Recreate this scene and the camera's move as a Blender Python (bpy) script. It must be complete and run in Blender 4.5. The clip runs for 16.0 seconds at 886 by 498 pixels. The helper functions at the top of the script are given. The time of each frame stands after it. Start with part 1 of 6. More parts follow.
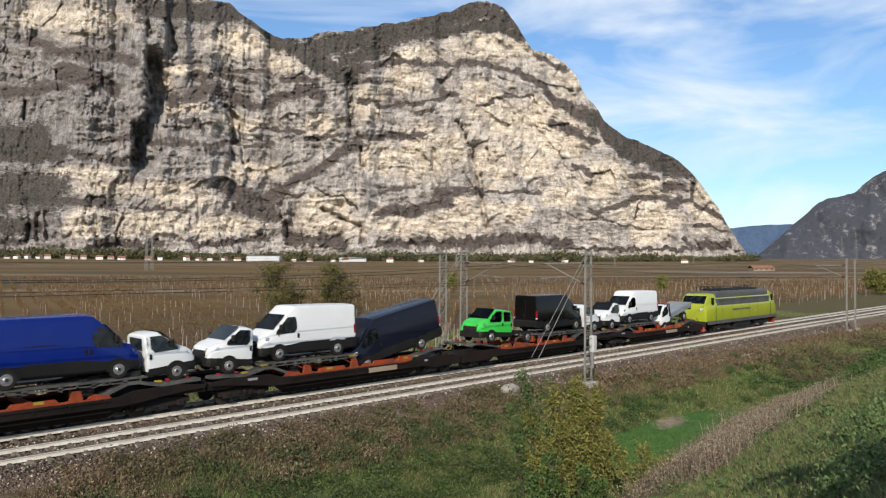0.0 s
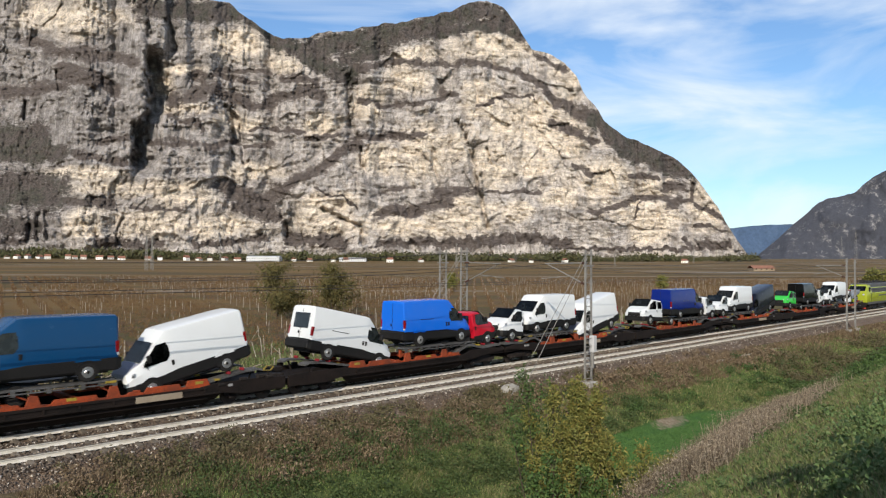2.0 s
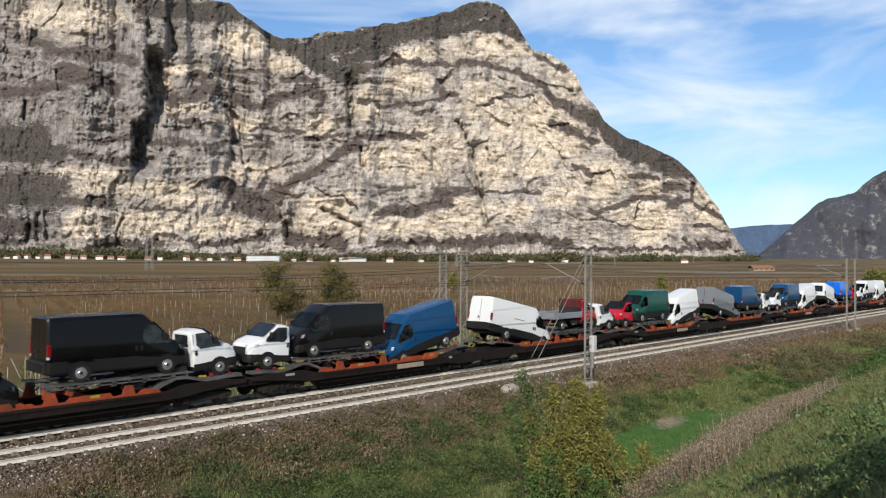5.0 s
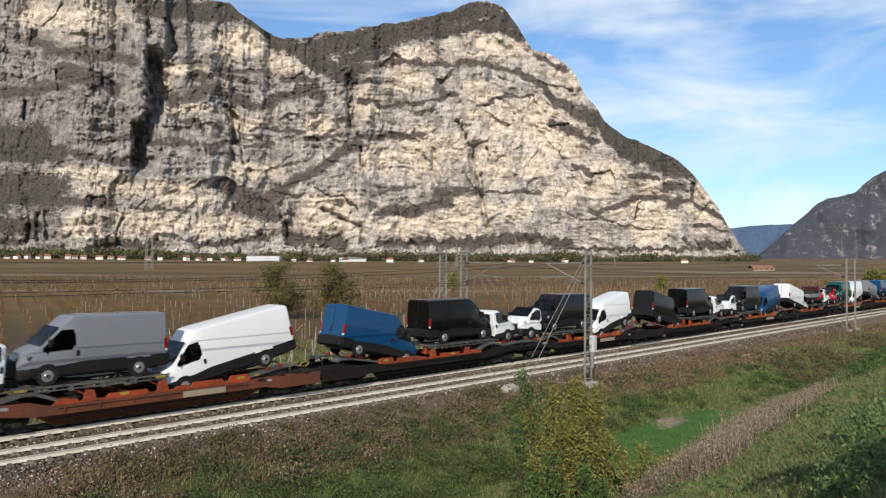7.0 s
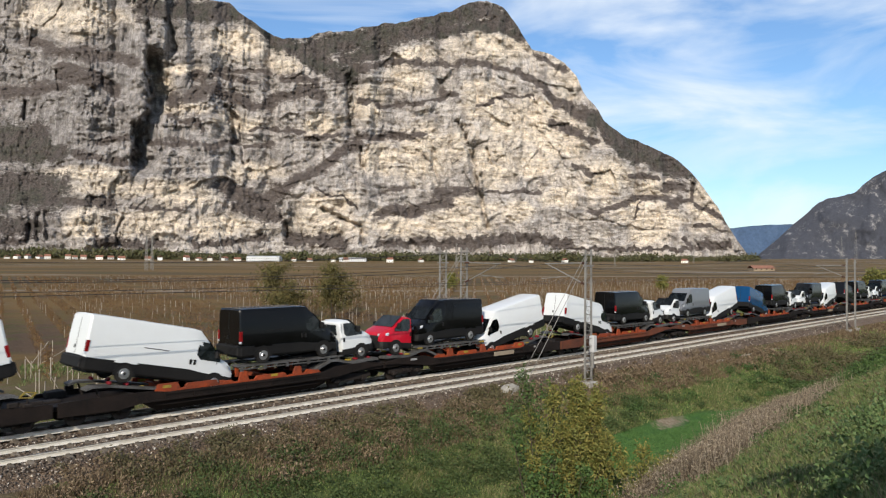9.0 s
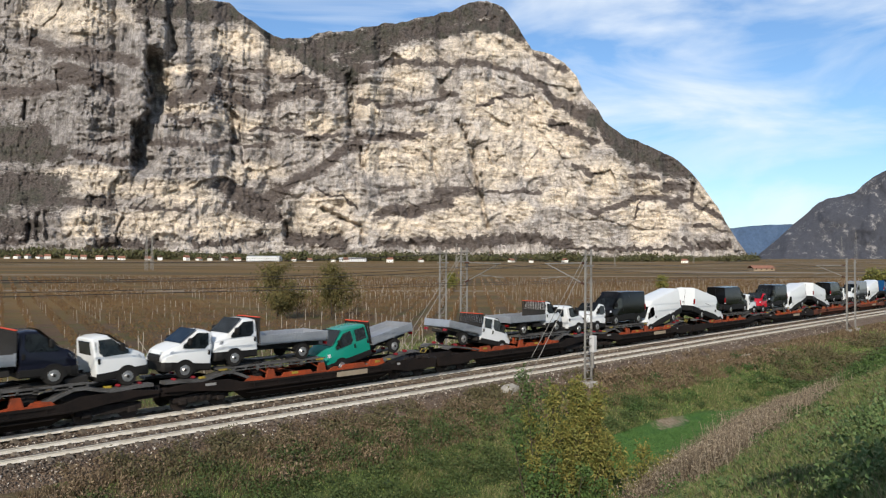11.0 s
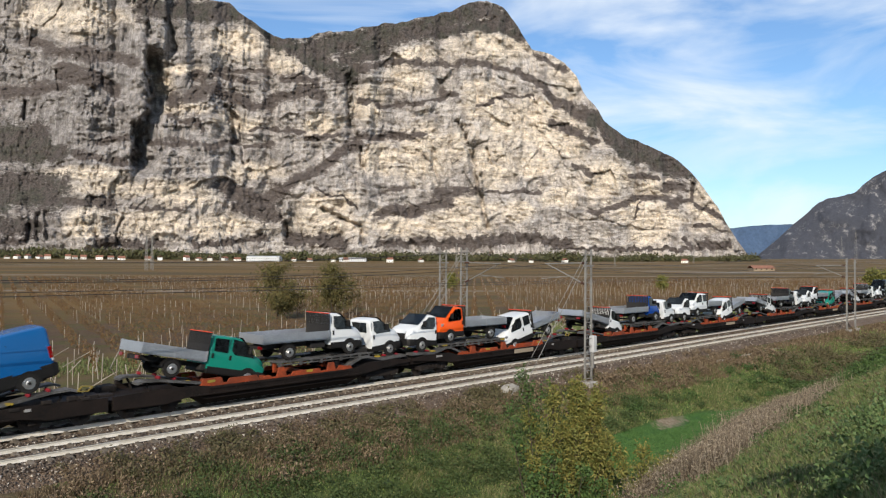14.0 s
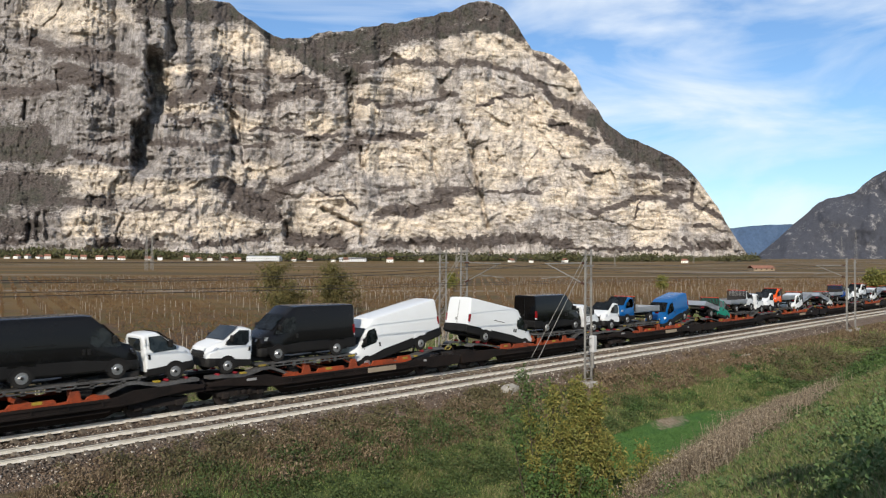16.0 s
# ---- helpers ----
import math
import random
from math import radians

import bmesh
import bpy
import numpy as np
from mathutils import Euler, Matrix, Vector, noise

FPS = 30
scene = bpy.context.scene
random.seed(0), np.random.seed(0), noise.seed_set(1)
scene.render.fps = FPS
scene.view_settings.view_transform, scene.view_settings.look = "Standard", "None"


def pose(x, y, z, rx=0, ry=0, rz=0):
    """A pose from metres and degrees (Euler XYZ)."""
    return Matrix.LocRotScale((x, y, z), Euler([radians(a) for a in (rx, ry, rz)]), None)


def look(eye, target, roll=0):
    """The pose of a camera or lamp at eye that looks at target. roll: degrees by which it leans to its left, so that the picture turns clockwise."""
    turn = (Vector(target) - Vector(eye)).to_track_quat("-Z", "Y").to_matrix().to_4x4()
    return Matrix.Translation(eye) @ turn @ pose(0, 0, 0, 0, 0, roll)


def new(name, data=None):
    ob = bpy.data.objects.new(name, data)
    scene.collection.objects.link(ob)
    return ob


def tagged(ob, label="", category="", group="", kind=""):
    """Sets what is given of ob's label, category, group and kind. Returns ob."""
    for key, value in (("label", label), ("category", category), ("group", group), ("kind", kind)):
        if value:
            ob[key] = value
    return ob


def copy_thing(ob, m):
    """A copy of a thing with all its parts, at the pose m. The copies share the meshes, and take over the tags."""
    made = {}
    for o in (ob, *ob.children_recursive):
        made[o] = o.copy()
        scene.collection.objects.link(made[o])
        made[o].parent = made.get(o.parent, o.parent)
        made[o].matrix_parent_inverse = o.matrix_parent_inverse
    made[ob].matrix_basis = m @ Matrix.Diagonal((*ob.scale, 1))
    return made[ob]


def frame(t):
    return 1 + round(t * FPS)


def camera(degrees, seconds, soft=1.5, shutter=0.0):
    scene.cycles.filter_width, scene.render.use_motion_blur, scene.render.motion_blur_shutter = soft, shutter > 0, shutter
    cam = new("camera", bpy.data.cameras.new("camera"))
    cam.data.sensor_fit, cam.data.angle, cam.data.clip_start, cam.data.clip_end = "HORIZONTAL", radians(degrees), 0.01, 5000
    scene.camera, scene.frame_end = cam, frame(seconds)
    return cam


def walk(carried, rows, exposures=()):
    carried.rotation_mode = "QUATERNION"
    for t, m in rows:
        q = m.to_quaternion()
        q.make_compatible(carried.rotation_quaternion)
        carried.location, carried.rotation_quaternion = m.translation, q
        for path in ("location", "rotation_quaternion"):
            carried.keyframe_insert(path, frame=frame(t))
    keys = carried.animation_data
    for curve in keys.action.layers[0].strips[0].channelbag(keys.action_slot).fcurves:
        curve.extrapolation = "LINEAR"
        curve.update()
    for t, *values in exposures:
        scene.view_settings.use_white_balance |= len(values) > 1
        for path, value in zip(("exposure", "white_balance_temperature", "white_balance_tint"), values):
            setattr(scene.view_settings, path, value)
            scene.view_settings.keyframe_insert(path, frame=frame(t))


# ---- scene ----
# World: x runs along the railway in the train's direction, y away from the camera, z = 0 at the rail heads.
SECONDS = 16.0
EYE = Vector((0, 0, 6.4))
HEADING, PITCH, ROLL = 43.73, 1.213, 0.28
AIM = Vector((math.cos(radians(HEADING)) * math.cos(radians(PITCH)), math.sin(radians(HEADING)) * math.cos(radians(PITCH)), math.sin(radians(PITCH))))
cam = camera(61.70, SECONDS, soft=1.2, shutter=0.07)
walk(cam, [(0.0, look(EYE, EYE + 100 * AIM, ROLL)), (SECONDS, look(EYE, EYE + 100 * AIM, ROLL))], exposures=[(0.0, 0.0), (SECONDS, 0.0)])

# ---------------------------------------------------------------- sky and sun
SUN_AZ, SUN_EL = 33.0, 29.0      # direction in which the light travels, and its height
world = bpy.data.worlds.new("sky")
scene.world = world
world.use_nodes = True
wn, wl = world.node_tree.nodes, world.node_tree.links
wn.clear()
sky = wn.new("ShaderNodeTexSky")
sky.sky_type, sky.sun_disc = "NISHITA", False
sky.sun_elevation, sky.sun_rotation = radians(SUN_EL), radians(270 - SUN_AZ)
sky.air_density, sky.dust_density, sky.ozone_density = 1.15, 0.3, 3.0
coord = wn.new("ShaderNodeTexCoord")
stretch = wn.new("ShaderNodeMapping")
stretch.inputs["Rotation"].default_value = (0.0, radians(14), radians(20))
stretch.inputs["Scale"].default_value = (1.6, 2.2, 7.0)
wisps = wn.new("ShaderNodeTexNoise")
wisps.inputs["Scale"].default_value, wisps.inputs["Detail"].default_value = 1.7, 7.0
wisps.inputs["Roughness"].default_value, wisps.inputs["Distortion"].default_value = 0.52, 0.7
cover = wn.new("ShaderNodeValToRGB")
cover.color_ramp.elements[0].position, cover.color_ramp.elements[1].position = 0.40, 0.69
cover.color_ramp.elements[1].color = (0.85, 0.85, 0.85, 1)
cloud = wn.new("ShaderNodeMix")
cloud.data_type = "RGBA"
cloud.inputs["B"].default_value = (7.4, 8.0, 8.6, 1)
back = wn.new("ShaderNodeBackground")
back.inputs["Strength"].default_value = 0.125
wout = wn.new("ShaderNodeOutputWorld")
wl.new(coord.outputs["Generated"], stretch.inputs["Vector"])
wl.new(stretch.outputs["Vector"], wisps.inputs["Vector"])
wl.new(wisps.outputs["Fac"], cover.inputs["Fac"])
wl.new(cover.outputs["Color"], cloud.inputs["Factor"])
tone = wn.new("ShaderNodeMix")
tone.data_type, tone.blend_type = "RGBA", "MULTIPLY"
tone.inputs["Factor"].default_value, tone.inputs["B"].default_value = 1.0, (0.82, 0.97, 1.14, 1)
wl.new(sky.outputs["Color"], tone.inputs["A"])
wl.new(tone.outputs["Result"], cloud.inputs["A"])
wl.new(cloud.outputs["Result"], back.inputs["Color"])
wl.new(back.outputs["Background"], wout.inputs["Surface"])

sun = new("sun", bpy.data.lights.new("sun", "SUN"))
sun.data.energy, sun.data.angle, sun.data.color = 4.8, radians(0.5), (1.0, 0.915, 0.79)
light_way = Vector((math.cos(radians(SUN_AZ)) * math.cos(radians(SUN_EL)), math.sin(radians(SUN_AZ)) * math.cos(radians(SUN_EL)), -math.sin(radians(SUN_EL))))
sun.matrix_world = look(-60 * light_way, (0, 0, 0))


# ---------------------------------------------------------------- materials
def nodes_of(name, rough=0.6, metal=0.0):
    m = bpy.data.materials.new(name)
    m.use_nodes = True
    n, l = m.node_tree.nodes, m.node_tree.links
    b = n["Principled BSDF"]
    b.inputs["Roughness"].default_value, b.inputs["Metallic"].default_value = rough, metal
    return m, n, l, b


def noise_node(n, l, scale, detail=4.0, rough=0.6, vec=None):
    t = n.new("ShaderNodeTexNoise")
    t.inputs["Scale"].default_value, t.inputs["Detail"].default_value, t.inputs["Roughness"].default_value = scale, detail, rough
    if vec:
        l.new(vec, t.inputs["Vector"])
    return t.outputs["Fac"]


def ramp(n, l, fac, lo, hi, a=(0, 0, 0), b=(1, 1, 1)):
    r = n.new("ShaderNodeValToRGB")
    r.color_ramp.elements[0].position, r.color_ramp.elements[1].position = lo, hi
    r.color_ramp.elements[0].color, r.color_ramp.elements[1].color = (*a, 1), (*b, 1)
    l.new(fac, r.inputs["Fac"])
    return r.outputs["Color"]


def mix(n, l, fac, a, b, mode="MIX"):
    x = n.new("ShaderNodeMix")
    x.data_type, x.blend_type = "RGBA", mode
    for key, value in (("Factor", fac), ("A", a), ("B", b)):
        if isinstance(value, (int, float)):
            x.inputs[key].default_value = value
        elif isinstance(value, tuple):
            x.inputs[key].default_value = (*value, 1)
        else:
            l.new(value, x.inputs[key])
    return x.outputs["Result"]


def bump(n, l, b, height, strength, distance=0.02):
    x = n.new("ShaderNodeBump")
    x.inputs["Strength"].default_value, x.inputs["Distance"].default_value = strength, distance
    l.new(height, x.inputs["Height"])
    l.new(x.outputs["Normal"], b.inputs["Normal"])


def surface(name, colour, dark, rough=0.6, metal=0.0, big=0.6, fine=14.0, relief=0.15, coat=0.0, per_object=0.0):
    """A surface of two colours at two scales, with fine relief."""
    m, n, l, b = nodes_of(name, rough, metal)
    vec = n.new("ShaderNodeTexCoord").outputs["Object"]
    f1 = noise_node(n, l, big, 5, 0.6, vec)
    f2 = noise_node(n, l, fine, 6, 0.65, vec)
    c = mix(n, l, ramp(n, l, f1, 0.35, 0.7), colour, dark)
    c = mix(n, l, ramp(n, l, f2, 0.42, 0.75), c, dark)
    if per_object:
        info = n.new("ShaderNodeObjectInfo")
        hsv = n.new("ShaderNodeHueSaturation")
        mr = n.new("ShaderNodeMapRange")
        mr.inputs["To Min"].default_value, mr.inputs["To Max"].default_value = 1 - per_object, 1 + per_object
        l.new(info.outputs["Random"], mr.inputs["Value"])
        l.new(mr.outputs["Result"], hsv.inputs["Value"])
        l.new(c, hsv.inputs["Color"])
        c = hsv.outputs["Color"]
    l.new(c, b.inputs["Base Color"])
    b.inputs["Specular IOR Level"].default_value = 0.5 if rough < 0.3 else 0.18
    if relief:
        bump(n, l, b, f2, relief)
    b.inputs["Coat Weight"].default_value = coat
    return m


def paint(name, colour):
    """Car paint: glossy coat and a film of road dust."""
    dust = tuple(c + (0.02 + 0.25 * max(colour)) * 0.3 * (d - c) for c, d in zip(colour, (0.22, 0.20, 0.17)))
    m, n, l, b = nodes_of(name, 0.38)
    vec = n.new("ShaderNodeTexCoord").outputs["Object"]
    f1 = noise_node(n, l, 0.9, 6, 0.65, vec)
    f2 = noise_node(n, l, 30, 3, 0.6, vec)
    c = mix(n, l, ramp(n, l, f1, 0.42, 0.72), colour, dust)
    l.new(c, b.inputs["Base Color"])
    l.new(ramp(n, l, f1, 0.3, 0.8, (0.14,) * 3, (0.34,) * 3), b.inputs["Roughness"])
    bump(n, l, b, f2, 0.03, 0.004)
    b.inputs["Coat Weight"].default_value, b.inputs["Coat Roughness"].default_value = 0.15, 0.06
    b.inputs["Specular IOR Level"].default_value = 0.17
    return m


PAINT = {name: paint("paint_" + name, c) for name, c in {
    "white": (0.64, 0.65, 0.645), "black": (0.0025, 0.0022, 0.0022), "dark_grey": (0.0065, 0.006, 0.006), "navy": (0.007, 0.008, 0.016),
    "royal_blue": (0.004, 0.016, 0.15), "mid_blue": (0.004, 0.05, 0.26), "azure": (0.006, 0.082, 0.245), "bright_blue": (0.006, 0.12, 0.58), "steel_blue": (0.005, 0.046, 0.125), "silver": (0.15, 0.158, 0.172),
    "dark_green": (0.004, 0.055, 0.040), "bright_green": (0.04, 0.46, 0.06), "teal": (0.008, 0.20, 0.14), "red": (0.42, 0.008, 0.022),
    "orange": (0.75, 0.09, 0.01)}.items()}
SILL = surface("black_plastic", (0.0065, 0.006, 0.006), (0.014, 0.013, 0.012), 0.6, relief=0.1)
TYRE = surface("tyre_rubber", (0.010, 0.010, 0.010), (0.022, 0.02, 0.018), 0.85, relief=0.2)
RIM = surface("wheel_steel", (0.62, 0.62, 0.63), (0.40, 0.39, 0.38), 0.32, 0.8, relief=0.05)
GLASS, gn, gl, gb = nodes_of("tinted_glass", 0.06)
gl.new(mix(gn, gl, ramp(gn, gl, noise_node(gn, gl, 3.0, 3, 0.5, gn.new("ShaderNodeTexCoord").outputs["Object"]), 0.4, 0.7), (0.006, 0.008, 0.009), (0.025, 0.03, 0.032)), gb.inputs["Base Color"])
gb.inputs["Specular IOR Level"].default_value = 0.5
LAMP = surface("headlamp_glass", (0.65, 0.67, 0.7), (0.3, 0.32, 0.34), 0.12, relief=0.0)
REDLAMP = surface("red_lamp_glass", (0.24, 0.006, 0.008), (0.14, 0.006, 0.008), 0.15, relief=0.0)
ALU = surface("bed_aluminium", (0.42, 0.44, 0.47), (0.30, 0.31, 0.33), 0.42, 0.55, relief=0.06)
REDBAR = surface("red_strip", (0.62, 0.07, 0.03), (0.45, 0.05, 0.03), 0.5, relief=0.05)
CHASSIS = surface("chassis_black", (0.012, 0.012, 0.013), (0.03, 0.027, 0.024), 0.65)
WAGON = surface("wagon_black_brown", (0.0055, 0.0047, 0.0042), (0.018, 0.012, 0.0095), 0.7, big=0.8, fine=9, relief=0.25)
WAGON_RUST = surface("wagon_rust", (0.17, 0.05, 0.024), (0.075, 0.034, 0.023), 0.75, big=0.8, fine=9, relief=0.25)
ORANGE = surface("wagon_orange", (0.38, 0.062, 0.017), (0.14, 0.038, 0.02), 0.65, big=1.2, fine=11, relief=0.2)
DECK = surface("galvanised_deck", (0.15, 0.146, 0.142), (0.06, 0.056, 0.052), 0.55, 0.3, big=1.4, fine=12, relief=0.2)
YELLOW = surface("chock_yellow", (0.42, 0.30, 0.03), (0.16, 0.12, 0.04), 0.6)
STRAP = surface("red_strap", (0.26, 0.012, 0.02), (0.13, 0.015, 0.02), 0.7)
BOGIE = surface("bogie_iron", (0.010, 0.009, 0.0085), (0.026, 0.02, 0.017), 0.75, relief=0.3)
WHEELSTEEL = surface("wheel_tread", (0.10, 0.085, 0.075), (0.05, 0.04, 0.035), 0.5, 0.6)
BOARD = surface("sill_board", (0.34, 0.28, 0.20), (0.24, 0.19, 0.14), 0.7)
MARK = surface("white_marking", (0.40, 0.40, 0.39), (0.22, 0.21, 0.20), 0.7, fine=25)
FILM = surface("protective_film", (0.36, 0.37, 0.47), (0.28, 0.29, 0.38), 0.35, relief=0.05)
LOCO = paint("paint_lime", (0.29, 0.33, 0.025))
LOCOROOF = surface("loco_roof_grey", (0.055, 0.057, 0.06), (0.10, 0.095, 0.09), 0.6, relief=0.2)


# ---------------------------------------------------------------- mesh helpers
def part(name, bm, material, parent, label="", smooth=False):
    """One mesh object under a thing or a part."""
    me = bpy.data.meshes.new(name)
    bmesh.ops.recalc_face_normals(bm, faces=bm.faces)
    if smooth:
        for f in bm.faces:
            f.smooth = True
    bm.to_mesh(me)
    bm.free()
    me.materials.append(material)
    ob = new(name, me)
    ob.parent = parent
    return tagged(ob, label) if label else ob


def again(ob, m):
    """The same part once more at another pose, on the same mesh."""
    o = ob.copy()
    scene.collection.objects.link(o)
    o.matrix_basis = m
    return o


def thing(name, label, category, group="", kind=""):
    return tagged(new(name), label, category, group, kind)


def box(bm, x0, x1, y0, y1, z0, z1, bevel=0.0, m=None):
    r = bmesh.ops.create_cube(bm, size=1.0, matrix=Matrix.Translation(((x0 + x1) / 2, (y0 + y1) / 2, (z0 + z1) / 2)) @ Matrix.Diagonal((x1 - x0, y1 - y0, z1 - z0, 1)))
    vs = r["verts"]
    if bevel:
        es = list({e for v in vs for e in v.link_edges})
        bv = bmesh.ops.bevel(bm, geom=es, offset=bevel, segments=1, affect="EDGES")
        vs = list({v for f in bv["faces"] for v in f.verts} | {v for v in vs if v.is_valid})
    if m is not None:
        bmesh.ops.transform(bm, matrix=m, verts=[v for v in vs if v.is_valid])
    return bm


def bar(bm, a, b, r, sides=6):
    """A round bar from a to b."""
    a, b = Vector(a), Vector(b)
    d = b - a
    m = Matrix.Translation((a + b) / 2) @ d.to_track_quat("Z", "Y").to_matrix().to_4x4()
    bmesh.ops.create_cone(bm, cap_ends=True, segments=sides, radius1=r, radius2=r, depth=d.length, matrix=m)
    return bm


def tube(bm, path, r, sides=5):
    """One unbroken wire along a path that runs mainly along x."""
    return loft(bm, [[(x, y + r * math.cos(k * math.tau / sides), z + r * math.sin(k * math.tau / sides)) for k in range(sides)] for x, y, z in path])


def disc(bm, x, y, z, r, width, sides=20, r2=None):
    """A wheel-shaped cylinder about an axis along y."""
    m = Matrix.Translation((x, y, z)) @ pose(0, 0, 0, 90)
    bmesh.ops.create_cone(bm, cap_ends=True, segments=sides, radius1=r, radius2=r if r2 is None else r2, depth=width, matrix=m)
    return bm


def slab(bm, outline, y0, y1):
    """An outline in x and z, thick from y0 to y1."""
    a = [bm.verts.new((x, y0, z)) for x, z in outline]
    b = [bm.verts.new((x, y1, z)) for x, z in outline]
    bm.faces.new(a)
    bm.faces.new(b[::-1])
    for i in range(len(a)):
        j = (i + 1) % len(a)
        bm.faces.new((a[i], a[j], b[j], b[i]))
    return bm


def loft(bm, rings):
    rows = [[bm.verts.new(p) for p in ring] for ring in rings]
    k = len(rows[0])
    for r0, r1 in zip(rows, rows[1:]):
        for i in range(k):
            bm.faces.new((r0[i], r0[(i + 1) % k], r1[(i + 1) % k], r1[i]))
    bm.faces.new(rows[0])
    bm.faces.new(rows[-1][::-1])
    return bm


def ring(x, zb, zt, w, wt, r, belt=1.15):
    """A rounded cross-section of a body at x: foot, belt and roof."""
    zm = min(belt, zb + 0.6 * (zt - zb))
    half = [(w - 0.03, zb), (w, zb + 0.06), (w, zm), (wt + 0.15 * (w - wt), zt - 1.6 * r), (wt - 0.3 * r, zt - 0.3 * r), (wt - 1.3 * r, zt), (0.35, zt + 0.02)]
    return [(x, y, z) for y, z in half] + [(x, -y, z) for y, z in half[::-1]]


def smooth_by_angle(ob, degrees=32):
    me = ob.data
    for p in me.polygons:
        p.use_smooth = True
    me.set_sharp_from_angle(angle=radians(degrees))
    return ob




# ---------------------------------------------------------------- fields of numbers for terrain
def lattice(ix, iy, seed):
    h = (ix * 374761393 + iy * 668265263 + seed * 974634577) & 0x7FFFFFFF
    h = ((h ^ (h >> 13)) * 1274126177) & 0x7FFFFFFF
    return ((h ^ (h >> 16)) & 0xFFFF) / 65535.0


def vnoise(x, y, seed=0):
    """Smooth value noise, 0 to 1."""
    x, y = np.asarray(x, float), np.asarray(y, float)
    ix, iy = np.floor(x).astype(np.int64), np.floor(y).astype(np.int64)
    fx, fy = x - ix, y - iy
    fx, fy = fx * fx * (3 - 2 * fx), fy * fy * (3 - 2 * fy)
    a, b, c, d = lattice(ix, iy, seed), lattice(ix + 1, iy, seed), lattice(ix, iy + 1, seed), lattice(ix + 1, iy + 1, seed)
    return (a * (1 - fx) + b * fx) * (1 - fy) + (c * (1 - fx) + d * fx) * fy


def fbm(x, y, octaves=5, seed=0, gain=0.5):
    s, w, total = 0.0, 1.0, 0.0
    for k in range(octaves):
        s = s + w * vnoise(x * 2 ** k + 17.3 * k, y * 2 ** k - 9.1 * k, seed + k)
        total += w
        w *= gain
    return s / total


def step(a, b, x):
    t = np.clip((x - a) / (b - a), 0, 1)
    return t * t * (3 - 2 * t)


def mesh_from(name, verts, faces, material, smooth=False, parent=None):
    """A mesh object from arrays of corners and of three- or four-sided faces."""
    me = bpy.data.meshes.new(name)
    verts, faces = np.asarray(verts, np.float32), np.asarray(faces, np.int32)
    me.vertices.add(len(verts))
    me.vertices.foreach_set("co", verts.ravel())
    k = faces.shape[1]
    me.loops.add(faces.size)
    me.loops.foreach_set("vertex_index", faces.ravel())
    me.polygons.add(len(faces))
    me.polygons.foreach_set("loop_start", np.arange(0, faces.size, k, dtype=np.int32))
    me.update(calc_edges=True)
    if smooth:
        me.polygons.foreach_set("use_smooth", np.ones(len(faces), bool))
    me.materials.append(material)
    ob = new(name, me)
    ob.parent = parent
    return ob


def grid_faces(rows, cols):
    i, j = np.meshgrid(np.arange(rows - 1), np.arange(cols - 1), indexing="ij")
    a = (i * cols + j).ravel()
    return np.stack([a, a + 1, a + cols + 1, a + cols], 1)


def attribute(ob, name, values):
    ob.data.attributes.new(name, "FLOAT", "POINT").data.foreach_set("value", np.asarray(values, np.float32).ravel())


rng = np.random.default_rng(7)


def leaf_quads(centres, size, up=0.3, rng=rng, long=1.0):
    """Small four-sided leaves, each turned its own way, about the given centres."""
    n = len(centres)
    a = rng.normal(size=(n, 3))
    a[:, 2] *= 1 + up
    a /= np.linalg.norm(a, axis=1)[:, None]
    b = np.cross(a, rng.normal(size=(n, 3)))
    b /= np.linalg.norm(b, axis=1)[:, None] + 1e-9
    s = (size * rng.uniform(0.6, 1.4, n))[:, None]
    v = np.stack([centres - a * s * long, centres + b * s * 0.5, centres + a * s * long, centres - b * s * 0.5], 1).reshape(-1, 3)
    return v, np.arange(4 * n).reshape(-1, 4)


# ---------------------------------------------------------------- ground
FIELD_Z = -1.5


def rail_bank(y):
    return np.interp(y, [17.0, 19.8, 21.5, 24.6, 25.5, 34.0, 36.0, 38.5], [-2.9, -2.7, -2.0, -0.75, -0.62, -0.62, -0.9, FIELD_Z])


def ground_z(x, y):
    x, y = np.asarray(x, float), np.asarray(y, float)
    r = np.hypot(x, y)
    w = y - 0.11 * x
    near = np.interp(w, [-30, -6, 1.0, 6.0, 11.2, 13], [3.6, 3.6, 3.5, 0.75, -2.5, -2.9])
    z = np.where(y < 31, np.maximum(rail_bank(y), near), rail_bank(y))
    z = z + (fbm(x * 0.45, y * 0.45, 4, 5) - 0.5) * 0.55 * ((y < 24.3) | (y > 37)) * np.clip(1 - r / 120, 0, 1)
    return z + np.where(y > 37, 21 * (np.clip(r, 0, 2300) / 1900) ** 1.6 + (vnoise(x * 0.006, y * 0.006, 3) - 0.5) * np.clip(r / 400, 0, 1), 0)


